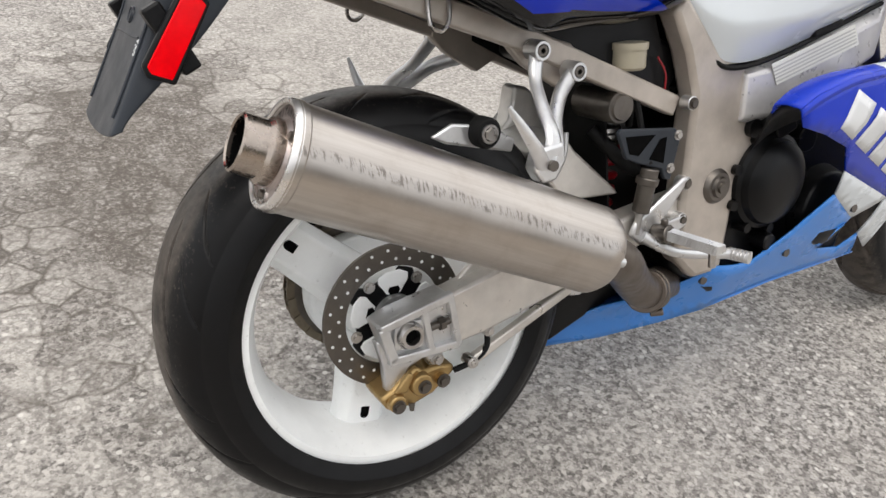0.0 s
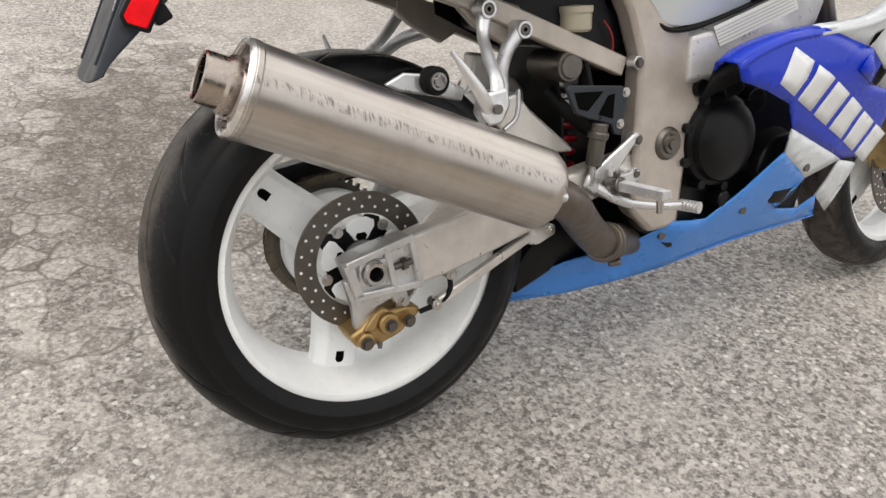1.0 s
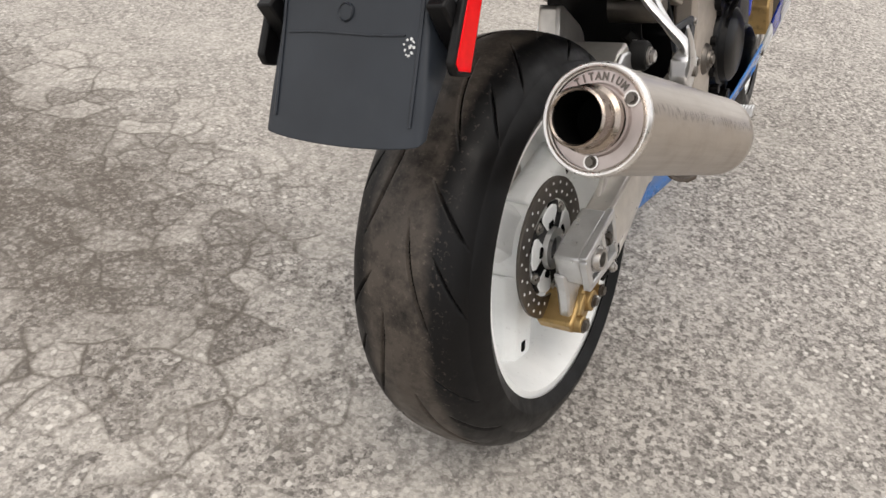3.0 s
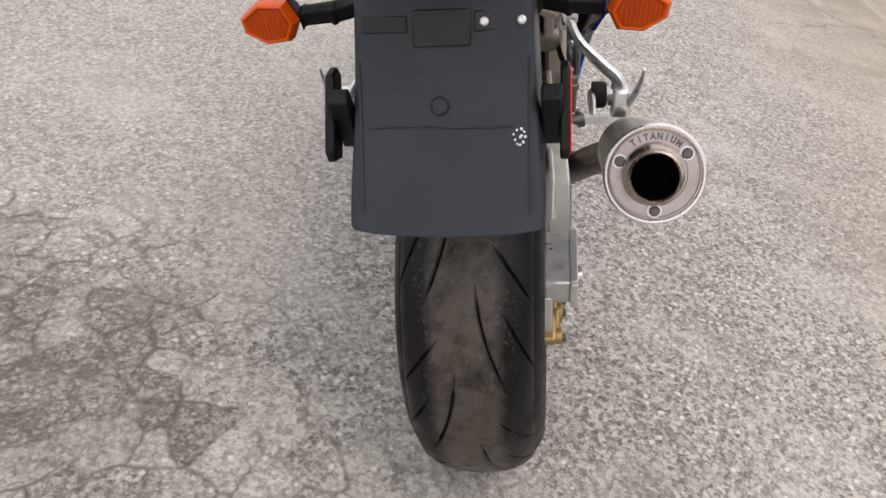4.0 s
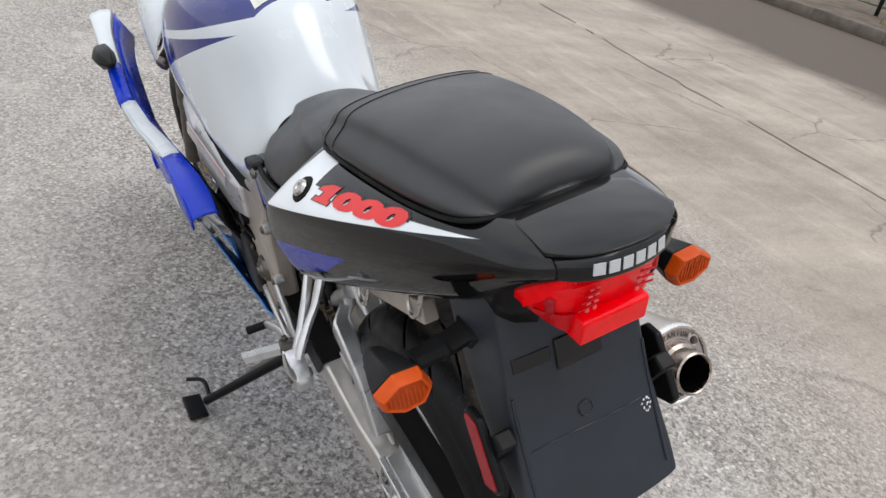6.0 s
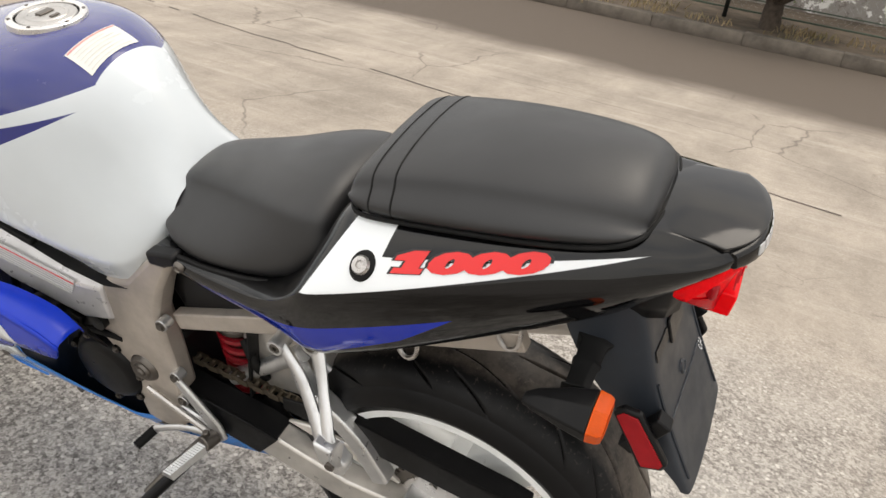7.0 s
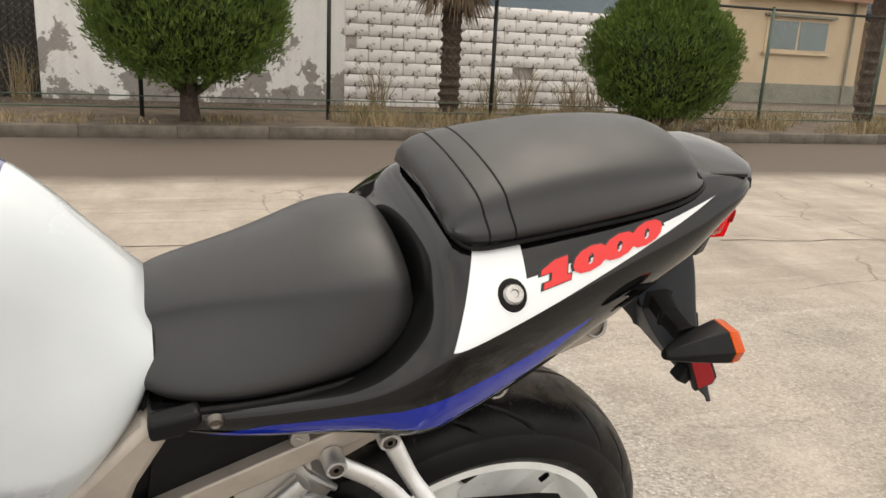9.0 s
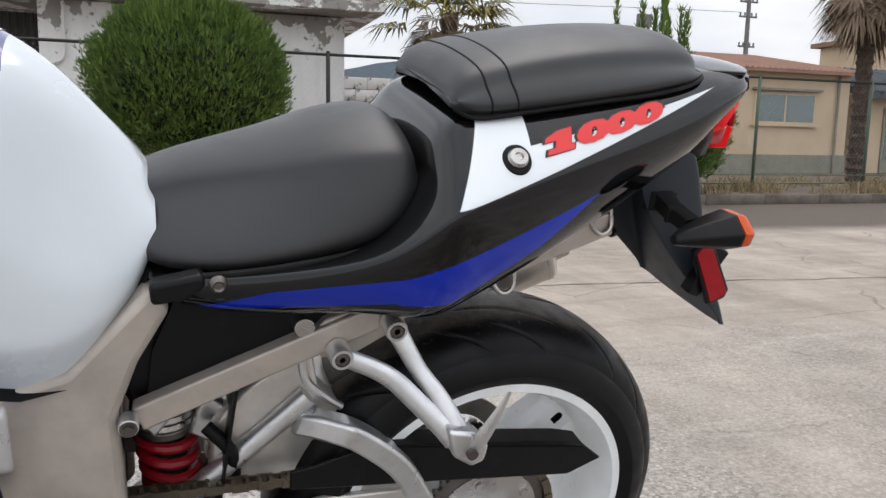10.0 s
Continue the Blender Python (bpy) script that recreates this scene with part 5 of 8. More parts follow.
        grid = [[bm.verts.new(tree.ray_cast(Vector((x0 + (x1 - x0) * i / 6, y0 + (y1 - y0) * j / 4, 1.3)), Vector((0, 0, -1)))[0] + Vector((0, -0.3, 0.95)) * lift) for i in range(7)] for j in range(5)]
        for j in range(4):
            for i in range(6):
                bm.faces.new((grid[j][i], grid[j][i + 1], grid[j + 1][i + 1], grid[j + 1][i]))
        if nm == "warning_label":
            label_ob = part(nm, bm, mat, tank_ob, "pale warning label")
        elif nm == "label_heading":
            part(nm, bm, mat, label_ob)
        else:
            part(nm, bm, mat, label_ob)


tank()


# seats
def seat_shell(rows, crisp=1.0):
    S = []
    for y, zc, xc, z1, xb, zb in rows:
        S.append([(0, y, zc), (xc * 0.55, y, zc + (z1 - zc) * 0.24), (xc * (0.82 + 0.10 * crisp), y, z1 + 0.006 - 0.0025 * crisp), (xc * (1.04 - 0.04 * crisp), y, z1 - 0.006 + 0.005 * crisp), (xc * (1.10 - 0.065 * crisp), y, z1 - 0.022 + 0.013 * crisp), ((xc + xb) / 2 + 0.006, y, (z1 + zb) / 2), (xb, y, zb + 0.012), (xb - 0.01, y, zb)])
    return S


def seats():
    ob = holder("rider_seat", "black vinyl rider seat")
    bm = bmesh.new()
    rows = [(0.475, 0.832, 0.050, 0.822, 0.098, 0.776), (0.457, 0.848, 0.058, 0.837, 0.122, 0.765), (0.40, 0.868, 0.067, 0.852, 0.150, 0.768), (0.33, 0.886, 0.086, 0.866, 0.157, 0.778),
            (0.27, 0.907, 0.107, 0.886, 0.157, 0.788), (0.225, 0.918, 0.116, 0.893, 0.151, 0.798), (0.195, 0.919, 0.115, 0.895, 0.141, 0.815), (0.178, 0.911, 0.108, 0.889, 0.128, 0.832), (0.170, 0.898, 0.098, 0.879, 0.116, 0.846)]
    shell(bm, seat_shell(rows, 0.65))
    bm.verts.ensure_lookup_table()
    ends = [v for v in bm.verts if abs(v.co.y - 0.170) < 1e-5], [v for v in bm.verts if abs(v.co.y - 0.475) < 1e-5]
    for e in ends:
        bm.faces.new(sorted(e, key=lambda v: v.co.x))
    part("cushion", bm, "seat_vinyl", ob, sub=2)
    for s in BOTH:
        bm = tube(bmesh.new(), [(s * 0.142, 0.45, 0.762), (s * 0.156, 0.33, 0.777), (s * 0.15, 0.22, 0.798), (s * 0.128, 0.176, 0.835)], 0.005, 8)
        part("seat_piping", bm, "rubber", ob)
    ob = holder("pillion_seat", "black vinyl pillion seat with stitched front band")
    bm = bmesh.new()
    rows = [(0.140, 0.962, 0.100, 0.955, 0.112, 0.944), (0.134, 0.981, 0.106, 0.971, 0.124, 0.938), (0.115, 0.995, 0.108, 0.982, 0.134, 0.936), (0.055, 1.013, 0.105, 0.997, 0.138, 0.945), (-0.03, 1.029, 0.100, 1.012, 0.136, 0.958),
            (-0.11, 1.038, 0.095, 1.018, 0.128, 0.970), (-0.165, 1.038, 0.087, 1.019, 0.118, 0.979), (-0.19, 1.033, 0.080, 1.015, 0.106, 0.979), (-0.204, 1.023, 0.072, 1.008, 0.092, 0.983), (-0.213, 1.008, 0.060, 1.000, 0.076, 0.985)]
    shell(bm, seat_shell(rows, 0.6))
    for yy in (0.140, -0.213):
        bm.faces.new(sorted([v for v in bm.verts if abs(v.co.y - yy) < 1e-5], key=lambda v: v.co.x))
    pad = part("cushion", bm, "seat_vinyl", ob, sub=2)
    bpy.context.view_layer.update()
    tree = BVHTree.FromObject(pad, bpy.context.evaluated_depsgraph_get())
    for yy in (0.070, 0.101):
        pts = []
        for k in range(41):
            a = radians(-12 + 204 * k / 40)
            c = Vector((0, yy, 0.955))
            d = Vector((math.cos(a), 0.10 * math.sin(a), 0.5 * math.sin(a)))
            hit = tree.ray_cast(c + d * 0.4, -d)[0]
            if hit:
                pts.append(hit - d.normalized() * 0.0004)
        part("stitched_seam", tube(bmesh.new(), pts, 0.0015, 6, 1, up=(0, 1, 0)), "rubber", pad)
    bm = bmesh.new()
    side = [(0.110, 0.138, 0.941), (0.132, 0.118, 0.936), (0.137, 0.06, 0.945), (0.135, -0.03, 0.959), (0.127, -0.11, 0.969), (0.116, -0.168, 0.979), (0.098, -0.204, 0.988), (0.060, -0.217, 0.992)]
    side = [(x * 0.965, y * 0.985, z + 0.001) for x, y, z in side]
    tube(bm, [(-x, y, z) for x, y, z in side] + [(0, -0.219, 0.995)] + side[::-1], 0.003, 8)
    part("seat_base", bm, "rubber", ob)


seats()


# tail cowl
def tail():
    ob = holder("tail_cowl", "gloss black tail cowl with white wedge and blue stripe")
    S = []
    # y; centre z; upper (x, z); shoulder; crease; widest below it; lower; bottom
    for y, c, a, b, k, w, l, d in (
        (0.462, 0.750, (0.120, 0.763), (0.136, 0.764), (0.143, 0.762), (0.146, 0.757), (0.146, 0.750), (0.140, 0.744)),
        (0.43, 0.745, (0.125, 0.764), (0.148, 0.766), (0.158, 0.764), (0.161, 0.757), (0.153, 0.742), (0.140, 0.728)),
        (0.36, 0.750, (0.135, 0.772), (0.160, 0.774), (0.172, 0.771), (0.176, 0.762), (0.164, 0.735), (0.146, 0.714)),
        (0.28, 0.765, (0.145, 0.784), (0.167, 0.786), (0.186, 0.782), (0.190, 0.770), (0.176, 0.742), (0.156, 0.716)),
        (0.22, 0.780, (0.140, 0.800), (0.162, 0.802), (0.200, 0.800), (0.203, 0.784), (0.189, 0.748), (0.168, 0.715)),
        (0.180, 0.815, (0.120, 0.845), (0.147, 0.846), (0.209, 0.834), (0.212, 0.808), (0.202, 0.755), (0.184, 0.714)),
        (0.166, 0.885, (0.118, 0.885), (0.142, 0.878), (0.212, 0.847), (0.214, 0.822), (0.204, 0.762), (0.184, 0.716)),
        (0.150, 0.925, (0.118, 0.925), (0.138, 0.908), (0.214, 0.858), (0.216, 0.834), (0.205, 0.768), (0.184, 0.717)),
        (0.125, 0.942, (0.122, 0.938), (0.138, 0.928), (0.211, 0.868), (0.214, 0.845), (0.203, 0.780), (0.182, 0.729)),
        (0.06, 0.935, (0.122, 0.944), (0.138, 0.939), (0.199, 0.888), (0.204, 0.864), (0.194, 0.806), (0.176, 0.760)),
        (0.0, 0.945, (0.122, 0.955), (0.137, 0.949), (0.184, 0.907), (0.191, 0.883), (0.182, 0.832), (0.164, 0.790)),
        (-0.08, 0.962, (0.112, 0.967), (0.129, 0.962), (0.162, 0.931), (0.171, 0.908), (0.164, 0.866), (0.144, 0.828)),
        (-0.16, 0.983, (0.098, 0.984), (0.116, 0.976), (0.135, 0.956), (0.146, 0.935), (0.141, 0.898), (0.118, 0.864)),
        (-0.20, 0.996, (0.078, 0.994), (0.083, 0.992), (0.121, 0.968), (0.133, 0.949), (0.128, 0.915), (0.106, 0.885)),
        (-0.232, 1.000, (0.074, 0.9955), (0.0765, 0.9945), (0.108, 0.977), (0.118, 0.962), (0.114, 0.936), (0.095, 0.912)),
        (-0.262, 1.001, (0.0755, 0.9945), (0.078, 0.993), (0.096, 0.982), (0.106, 0.972), (0.101, 0.954), (0.086, 0.937)),
        (-0.286, 1.001, (0.069, 0.9945), (0.0715, 0.993), (0.083, 0.986), (0.091, 0.978), (0.087, 0.966), (0.078, 0.957)),
        (-0.302, 1.000, (0.053, 0.9955), (0.0555, 0.9945), (0.066, 0.989), (0.073, 0.983), (0.071, 0.972), (0.064, 0.966)),
        (-0.313, 0.9985, (0.035, 0.9955), (0.0375, 0.995), (0.044, 0.992), (0.050, 0.986), (0.048, 0.978), (0.044, 0.972)),
        (-0.319, 0.996, (0.016, 0.995), (0.018, 0.9945), (0.022, 0.992), (0.026, 0.987), (0.024, 0.979), (0.021, 0.973)),
    ):
        swell = min(1.0, (k[0] - b[0]) / 0.05) ** 2
        mid = ((b[0] + k[0]) / 2 + 0.003 * swell, (b[1] + k[1]) / 2 + 0.004 * swell)
        S.append([(0, y, c), (a[0] * 0.6, y, c * 0.4 + a[1] * 0.6), (a[0], y, a[1]), (b[0], y, b[1]), (mid[0], y, mid[1]), (k[0] - 0.0022, y, k[1] + 0.0022), (k[0] + 0.0004, y, k[1] - 0.0022), (w[0], y, w[1]), (l[0], y, l[1]), (d[0], y, d[1]), (d[0] - 0.02, y, d[1] - 0.002)])
    bm = bmesh.new()
    shell(bm, S)
    bmesh.ops.translate(bm, vec=(0.004, 0, 0), verts=bm.verts)
    cowl = part("cowl_shell", bm, "tail_paint", ob, sub=2, solid=0.003)
    bpy.context.view_layer.update()
    from_tree = BVHTree.FromObject(cowl, bpy.context.evaluated_depsgraph_get())
    # numerals on both sides
    for s in BOTH:
        for bold, mat, lift, nm in ((0.0054, "decal_grey", 0.0011, "numeral_outline"), (0.0034, "decal_red", 0.0018, "numeral")):
            b = text_mesh("1000", 0.047, 0.18, 0.99, 0, bold)
            # broad first numeral set close to the zeros
            width = max(v.co.x for v in b.verts) - min(v.co.x for v in b.verts)
            first, edge = set(), [min(b.verts, key=lambda v: v.co.x)]
            while edge:
                v = edge.pop()
                if v not in first:
                    first.add(v)
                    edge += [e.other_vert(v) for e in v.link_edges]
            rest = min(v.co.x - 0.18 * v.co.y for v in b.verts if v not in first)
            pad = bold - 0.0034
            lo, hi = min(v.co.y for v in b.verts if v not in first), max(v.co.y for v in b.verts if v not in first)
            bmesh.ops.delete(b, geom=list(first), context="VERTS")
            w0, r = width * 0.25, rest - 0.001 + 1.5 * pad
            h0 = hi - lo
            one = [(r, lo), (r, lo + 0.26 * h0 + pad), (r - 0.14 * w0, lo + 0.26 * h0 + pad), (r - 0.14 * w0, hi), (r - 0.58 * w0 - pad, hi), (r - 0.98 * w0 - pad, lo + 0.78 * h0 + pad), (r - 0.98 * w0 - pad, lo + 0.58 * h0 - pad), (r - 0.64 * w0 - pad, lo + 0.58 * h0 - pad),
                   (r - 0.64 * w0 - pad, lo + 0.26 * h0 + pad), (r - 0.86 * w0 - pad, lo + 0.26 * h0 + pad), (r - 0.86 * w0 - pad, lo)]
            b.faces.new([b.verts.new((x + 0.18 * y, y, 0)) for x, y in one[::-1]])
            bmesh.ops.subdivide_edges(b, edges=[e for e in b.edges if e.calc_length() > 0.02], cuts=3)
            if nm == "numeral_outline":
                x_lo, x_hi = min(v.co.x for v in b.verts), max(v.co.x for v in b.verts)
                fx, x_mid = 0.186 / (x_hi - x_lo), (x_lo + x_hi) / 2
                fy, y_mid = 0.0200 / (max(v.co.y for v in b.verts) - min(v.co.y for v in b.verts)), (lo + hi) / 2
            along = Vector((0, -0.252, 0.058)).normalized()
            upv = Vector((0, along.z, -along.y))
            if s > 0:
                along, upv = -along, Vector((0, -along.z, along.y)) * -1
            base = Vector((0, -0.037, 0.9375))
            for v in b.verts:
                x, y = (v.co.x - x_mid) * fx, (v.co.y - y_mid) * fy
                p = base + along * x + upv * y
                hit = from_tree.ray_cast(Vector((s * 0.5, p.y, p.z)), Vector((-s, 0, 0)))
                p.x = (hit[0].x if hit[0] else s * 0.14) + s * lift
                v.co = p
            part(nm, b, mat, cowl, "red slanted model numerals" if nm == "numeral" else "")
    # lock on the side
    for s in (-1,):
        hit = from_tree.ray_cast(Vector((s * 0.5, 0.084, 0.904)), Vector((-s, 0, 0)))
        p, n = hit[0], hit[1]
        if n.x * s < 0:
            n = -n
        bm = bmesh.new()
        lathe(bm, [(0.0, 0.004), (0.011, 0.004), (0.0155, 0.003), (0.017, 0.0)], 32, axis="z", closed=False)
        bmesh.ops.transform(bm, matrix=Matrix.Translation(p - n * 0.001) @ rotate_to(n) @ Matrix.Diagonal((1, 1.15, 1, 1)), verts=bm.verts)
        grom = part("grommet", bm, "rubber", cowl, "black rubber grommet")
        bm = bmesh.new()
        lathe(bm, [(0.0, 0.006), (0.004, 0.006), (0.005, 0.008), (0.010, 0.008), (0.012, 0.004)], 28, axis="z", closed=False)
        bmesh.ops.transform(bm, matrix=Matrix.Translation(p) @ rotate_to(n), verts=bm.verts)
        part("lock", bm, "steel", grom, "round metal lock", sharp=25)
    # pale blocks in place of the maker's name on the lip
    def lip_y(x):
        return -0.3255 + 3.2 * x * x + 420 * x**4

    # flat deck between the two creases, ending in a sharp rear edge
    rows = []
    for k in range(25):
        u = -1 + k / 12
        row = []
        for j in range(13):
            w = j / 12
            x = u * (0.0715 + 0.0065 * w)
            y = -0.207 + (lip_y(x) + 0.0035 + 0.207) * w
            z = float(np.interp(y, [-0.322, -0.302, -0.286, -0.262, -0.232, -0.205], [0.9972, 0.9995, 1.0005, 1.0005, 0.9995, 0.9955])) - 0.0058 * u * u + 0.0015
            row.append((x + 0.004, y, z))
        rows.append(row)
    bm = bmesh.new()
    loft(bm, rows, caps=False, closed=False)
    part("rear_deck", bm, "tail_paint", ob, "flat gloss black deck", solid=0.005, bevel=0.0008)
    # dark panels added for the shade under the cowl, closing the space beside the lamp
    for e in BOTH:
        bm = bmesh.new()
        loft(bm, [[(e * 0.058, -0.262, z), (e * xo * 0.9, -0.250, z), (e * xo, -0.232, z), (e * xo, -0.20, z)] for z, xo in ((0.968, 0.080), (0.950, 0.088), (0.925, 0.092), (0.905, 0.092), (0.885, 0.088))], caps=False, closed=False)
        part("lamp_surround", bm, "black_plastic", ob, "black panel standing in for the shade beside the lamp", solid=0.003)
    bm = bmesh.new()
    loft(bm, [[(x, lip_y(x) + 0.03, 0.971), (x, lip_y(x) - 0.001, 0.971), (x, lip_y(x) - 0.003, 0.975), (x, lip_y(x) + 0.0005, 0.9925 - 1.0 * x * x), (x, lip_y(x) + 0.004, 0.9955 - 1.2 * x * x), (x, lip_y(x) + 0.03, 0.9955 - 1.2 * x * x)] for x in [-0.069 + 0.0115 * k for k in range(13)]])
    lip = part("rear_lip", bm, "black_gloss", ob, "gloss black lip over the lamp")
    for k in range(6):
        x = -0.0375 + 0.0145 * k
        pts = [(x + ux, lip_y(x + ux) - 0.0030 + (z - 0.975) * 0.2, z) for ux, z in ((-0.0058, 0.9785), (0.0050, 0.9785), (0.0064, 0.9900), (-0.0044, 0.9900))]
        part("name_block", slab3(bmesh.new(), pts, 0.0012, (0, -1, 0)), "name_white", lip)
    # side fixings
    for s in BOTH:
        bm = bmesh.new()
        lathe(bm, [(0.0, 0.004), (0.004, 0.004), (0.006, 0.006), (0.008, 0.004), (0.010, 0.0)], 24, (0, 0, 0), "x", False)
        bmesh.ops.transform(bm, matrix=Matrix.Translation((s * 0.162, 0.395, 0.765)) @ Matrix.Diagonal((s, 1, 1, 1)), verts=bm.verts)
        part("side_bolt", bm, "dark_steel", ob)
        bm = bmesh.new()
        plate(bm, [(0.462, 0.765), (0.41, 0.775), (0.405, 0.760), (0.43, 0.745), (0.46, 0.742)], s * 0.135, s * 0.160)
        part("tab", bm, "black_plastic", ob, bevel=0.005)
        bm = bmesh.new()
        plate(bm, [(0.43, 0.735), (0.33, 0.715), (0.24, 0.71), (0.24, 0.68), (0.36, 0.62), (0.47, 0.575), (0.46, 0.66)], s * 0.098, s * 0.104)
        part("inner_panel", bm, "black_plastic", ob, "matt black inner side panel")
        for yy, zz in ((0.056, 0.745), (-0.078, 0.815)):
            bm = bmesh.new()
            x = s * (0.118 if yy > 0 else 0.105)
            tube(bm, [(x, yy + 0.014, zz + 0.02), (x + s * 0.008, yy + 0.010, zz - 0.012), (x + s * 0.012, yy - 0.004, zz - 0.026), (x + s * 0.010, yy - 0.018, zz - 0.016), (x, yy - 0.016, zz + 0.018)], 0.0032, 8)
            part("cargo_hook", bm, "steel", ob, "wire cargo hook")
    bm = bmesh.new()
    cyl(bm, (-0.100, 0.295, 0.684), (-0.122, 0.295, 0.684), 0.012, seg=24)
    box(bm, (-0.1225, 0.295, 0.684), (0.002, 0.012, 0.003), (30, 0, 0))
    part("seat_lock", bm, "steel", ob, "seat lock", bevel=0.001)
    # undertray between the rails
    bm = bmesh.new()
    rows = []
    for y, z, w in ((0.34, 0.70, 0.095), (0.15, 0.715, 0.10), (0.02, 0.765, 0.10), (-0.10, 0.82, 0.09), (-0.22, 0.89, 0.085)):
        rows.append([(-w, y, z), (w, y, z), (w * 0.9, y, z + 0.05), (-w * 0.9, y, z + 0.05)])
    loft(bm, rows)
    part("undertray", bm, "black_plastic", ob, bevel=0.006)


tail()


M["deep_red_lens"] = lens_material("deep_red_lens", (0.50, 0.001, 0.006))
# pale pink for glints painted on the tail lamp
M["lamp_glint"] = lens_material("lamp_glint", (0.85, 0.12, 0.13))


# tail lamp
def tail_lamp():
    ob = holder("tail_lamp", "bright red tail lamp with reflex reflector")
    bm = bmesh.new()
    rows = []
    low = []
    for k in range(41):
        x = -0.0805 + 0.158 * k / 40
        q = abs(x + 0.0015) / 0.079
        z1 = 0.9735 - 0.006 * q**2 - 0.033 * max(0.0, (q - 0.60) / 0.40) ** 2.0
        z0 = 0.888 + 0.033 * max(0.0, (q - 0.48) / 0.52) ** 1.5
        y = -0.306 + 0.018 * q**2 + 0.030 * max(0.0, (q - 0.6) / 0.4) ** 2
        if q < 0.93:
            zm = max(0.915 + 0.004 * q, z0 + 0.004)
            low.append([(x, y + 0.06, z0), (x, y + 0.010, z0), (x, y + 0.004, z0 + 0.002), (x, y + 0.001, zm), (x, y + 0.06, zm)])
            z0 = zm - 0.001
        rows.append([(x, y + 0.06, z0), (x, y + 0.006, z0), (x, y, z0 + 0.006), (x, y - 0.003, z0 * 0.6 + z1 * 0.4), (x, y - 0.008, z1 - 0.016), (x, y - 0.009, z1 - 0.0125), (x, y - 0.0065, z1 - 0.0115), (x, y - 0.0065, z1 - 0.004), (x, y - 0.002, z1), (x, y + 0.06, z1)])
    loft(bm, rows)
    part("lens", bm, "red_lens", ob, "curved red lens")
    part("lower_lens", loft(bmesh.new(), low), "deep_red_lens", ob, "deeper red lower lens")
    bm = bmesh.new()
    loft(bm, [[(x, -0.280, 0.917), (x, -0.3125, 0.917), (x, -0.3165, 0.914), (x, -0.3135, 0.885), (x, -0.280, 0.885)] for x in (-0.0445, 0.0385)])
    part("reflector", bm, "red_lens", ob, "red reflex reflector", bevel=0.002)
    # painted glints of the bulb reflectors in the lens, and the fine ribs of its upper edge
    for s in BOTH:
        for k, (w, h, dx) in enumerate(((0.0042, 0.0046, 0.0062), (0.0052, 0.0018, 0.006), (0.0050, 0.0015, 0.0055), (0.0046, 0.0012, 0.005))):
            z = 0.926 + 0.0092 * k
            for e in BOTH:
                part("lamp_facet", box(bmesh.new(), (s * 0.031 - 0.001 + e * dx * 0.75, -0.3095 - 0.0014 * k, z), (w, 0.002, h)), "lamp_glint", ob, bevel=0.0006)
            if k < 3:
                part("lamp_louvre", box(bmesh.new(), (s * 0.034 - 0.001, -0.3095 - 0.0014 * k, z + 0.0038), (0.026 - 0.004 * k, 0.002, 0.0022), (0, s * 8, 0)), "deep_red_lens", ob, bevel=0.0008)
        part("lamp_pocket", box(bmesh.new(), (s * 0.0645 - 0.0015, -0.2895, 0.932), (0.010, 0.010, 0.019), (0, 0, s * 32)), "dark_red_lens", ob, bevel=0.003)
    for k in range(29):
        x = -0.056 + 0.004 * k
        q = abs(x) / 0.079
        y = -0.306 + 0.018 * q**2 + 0.030 * max(0.0, (q - 0.6) / 0.4) ** 2
        z = 0.9735 - 0.006 * q**2 - 0.008
        part("lamp_rib", box(bmesh.new(), (x, y - 0.0068, z), (0.0012, 0.0016, 0.006)), "dark_red_lens", ob)


tail_lamp()


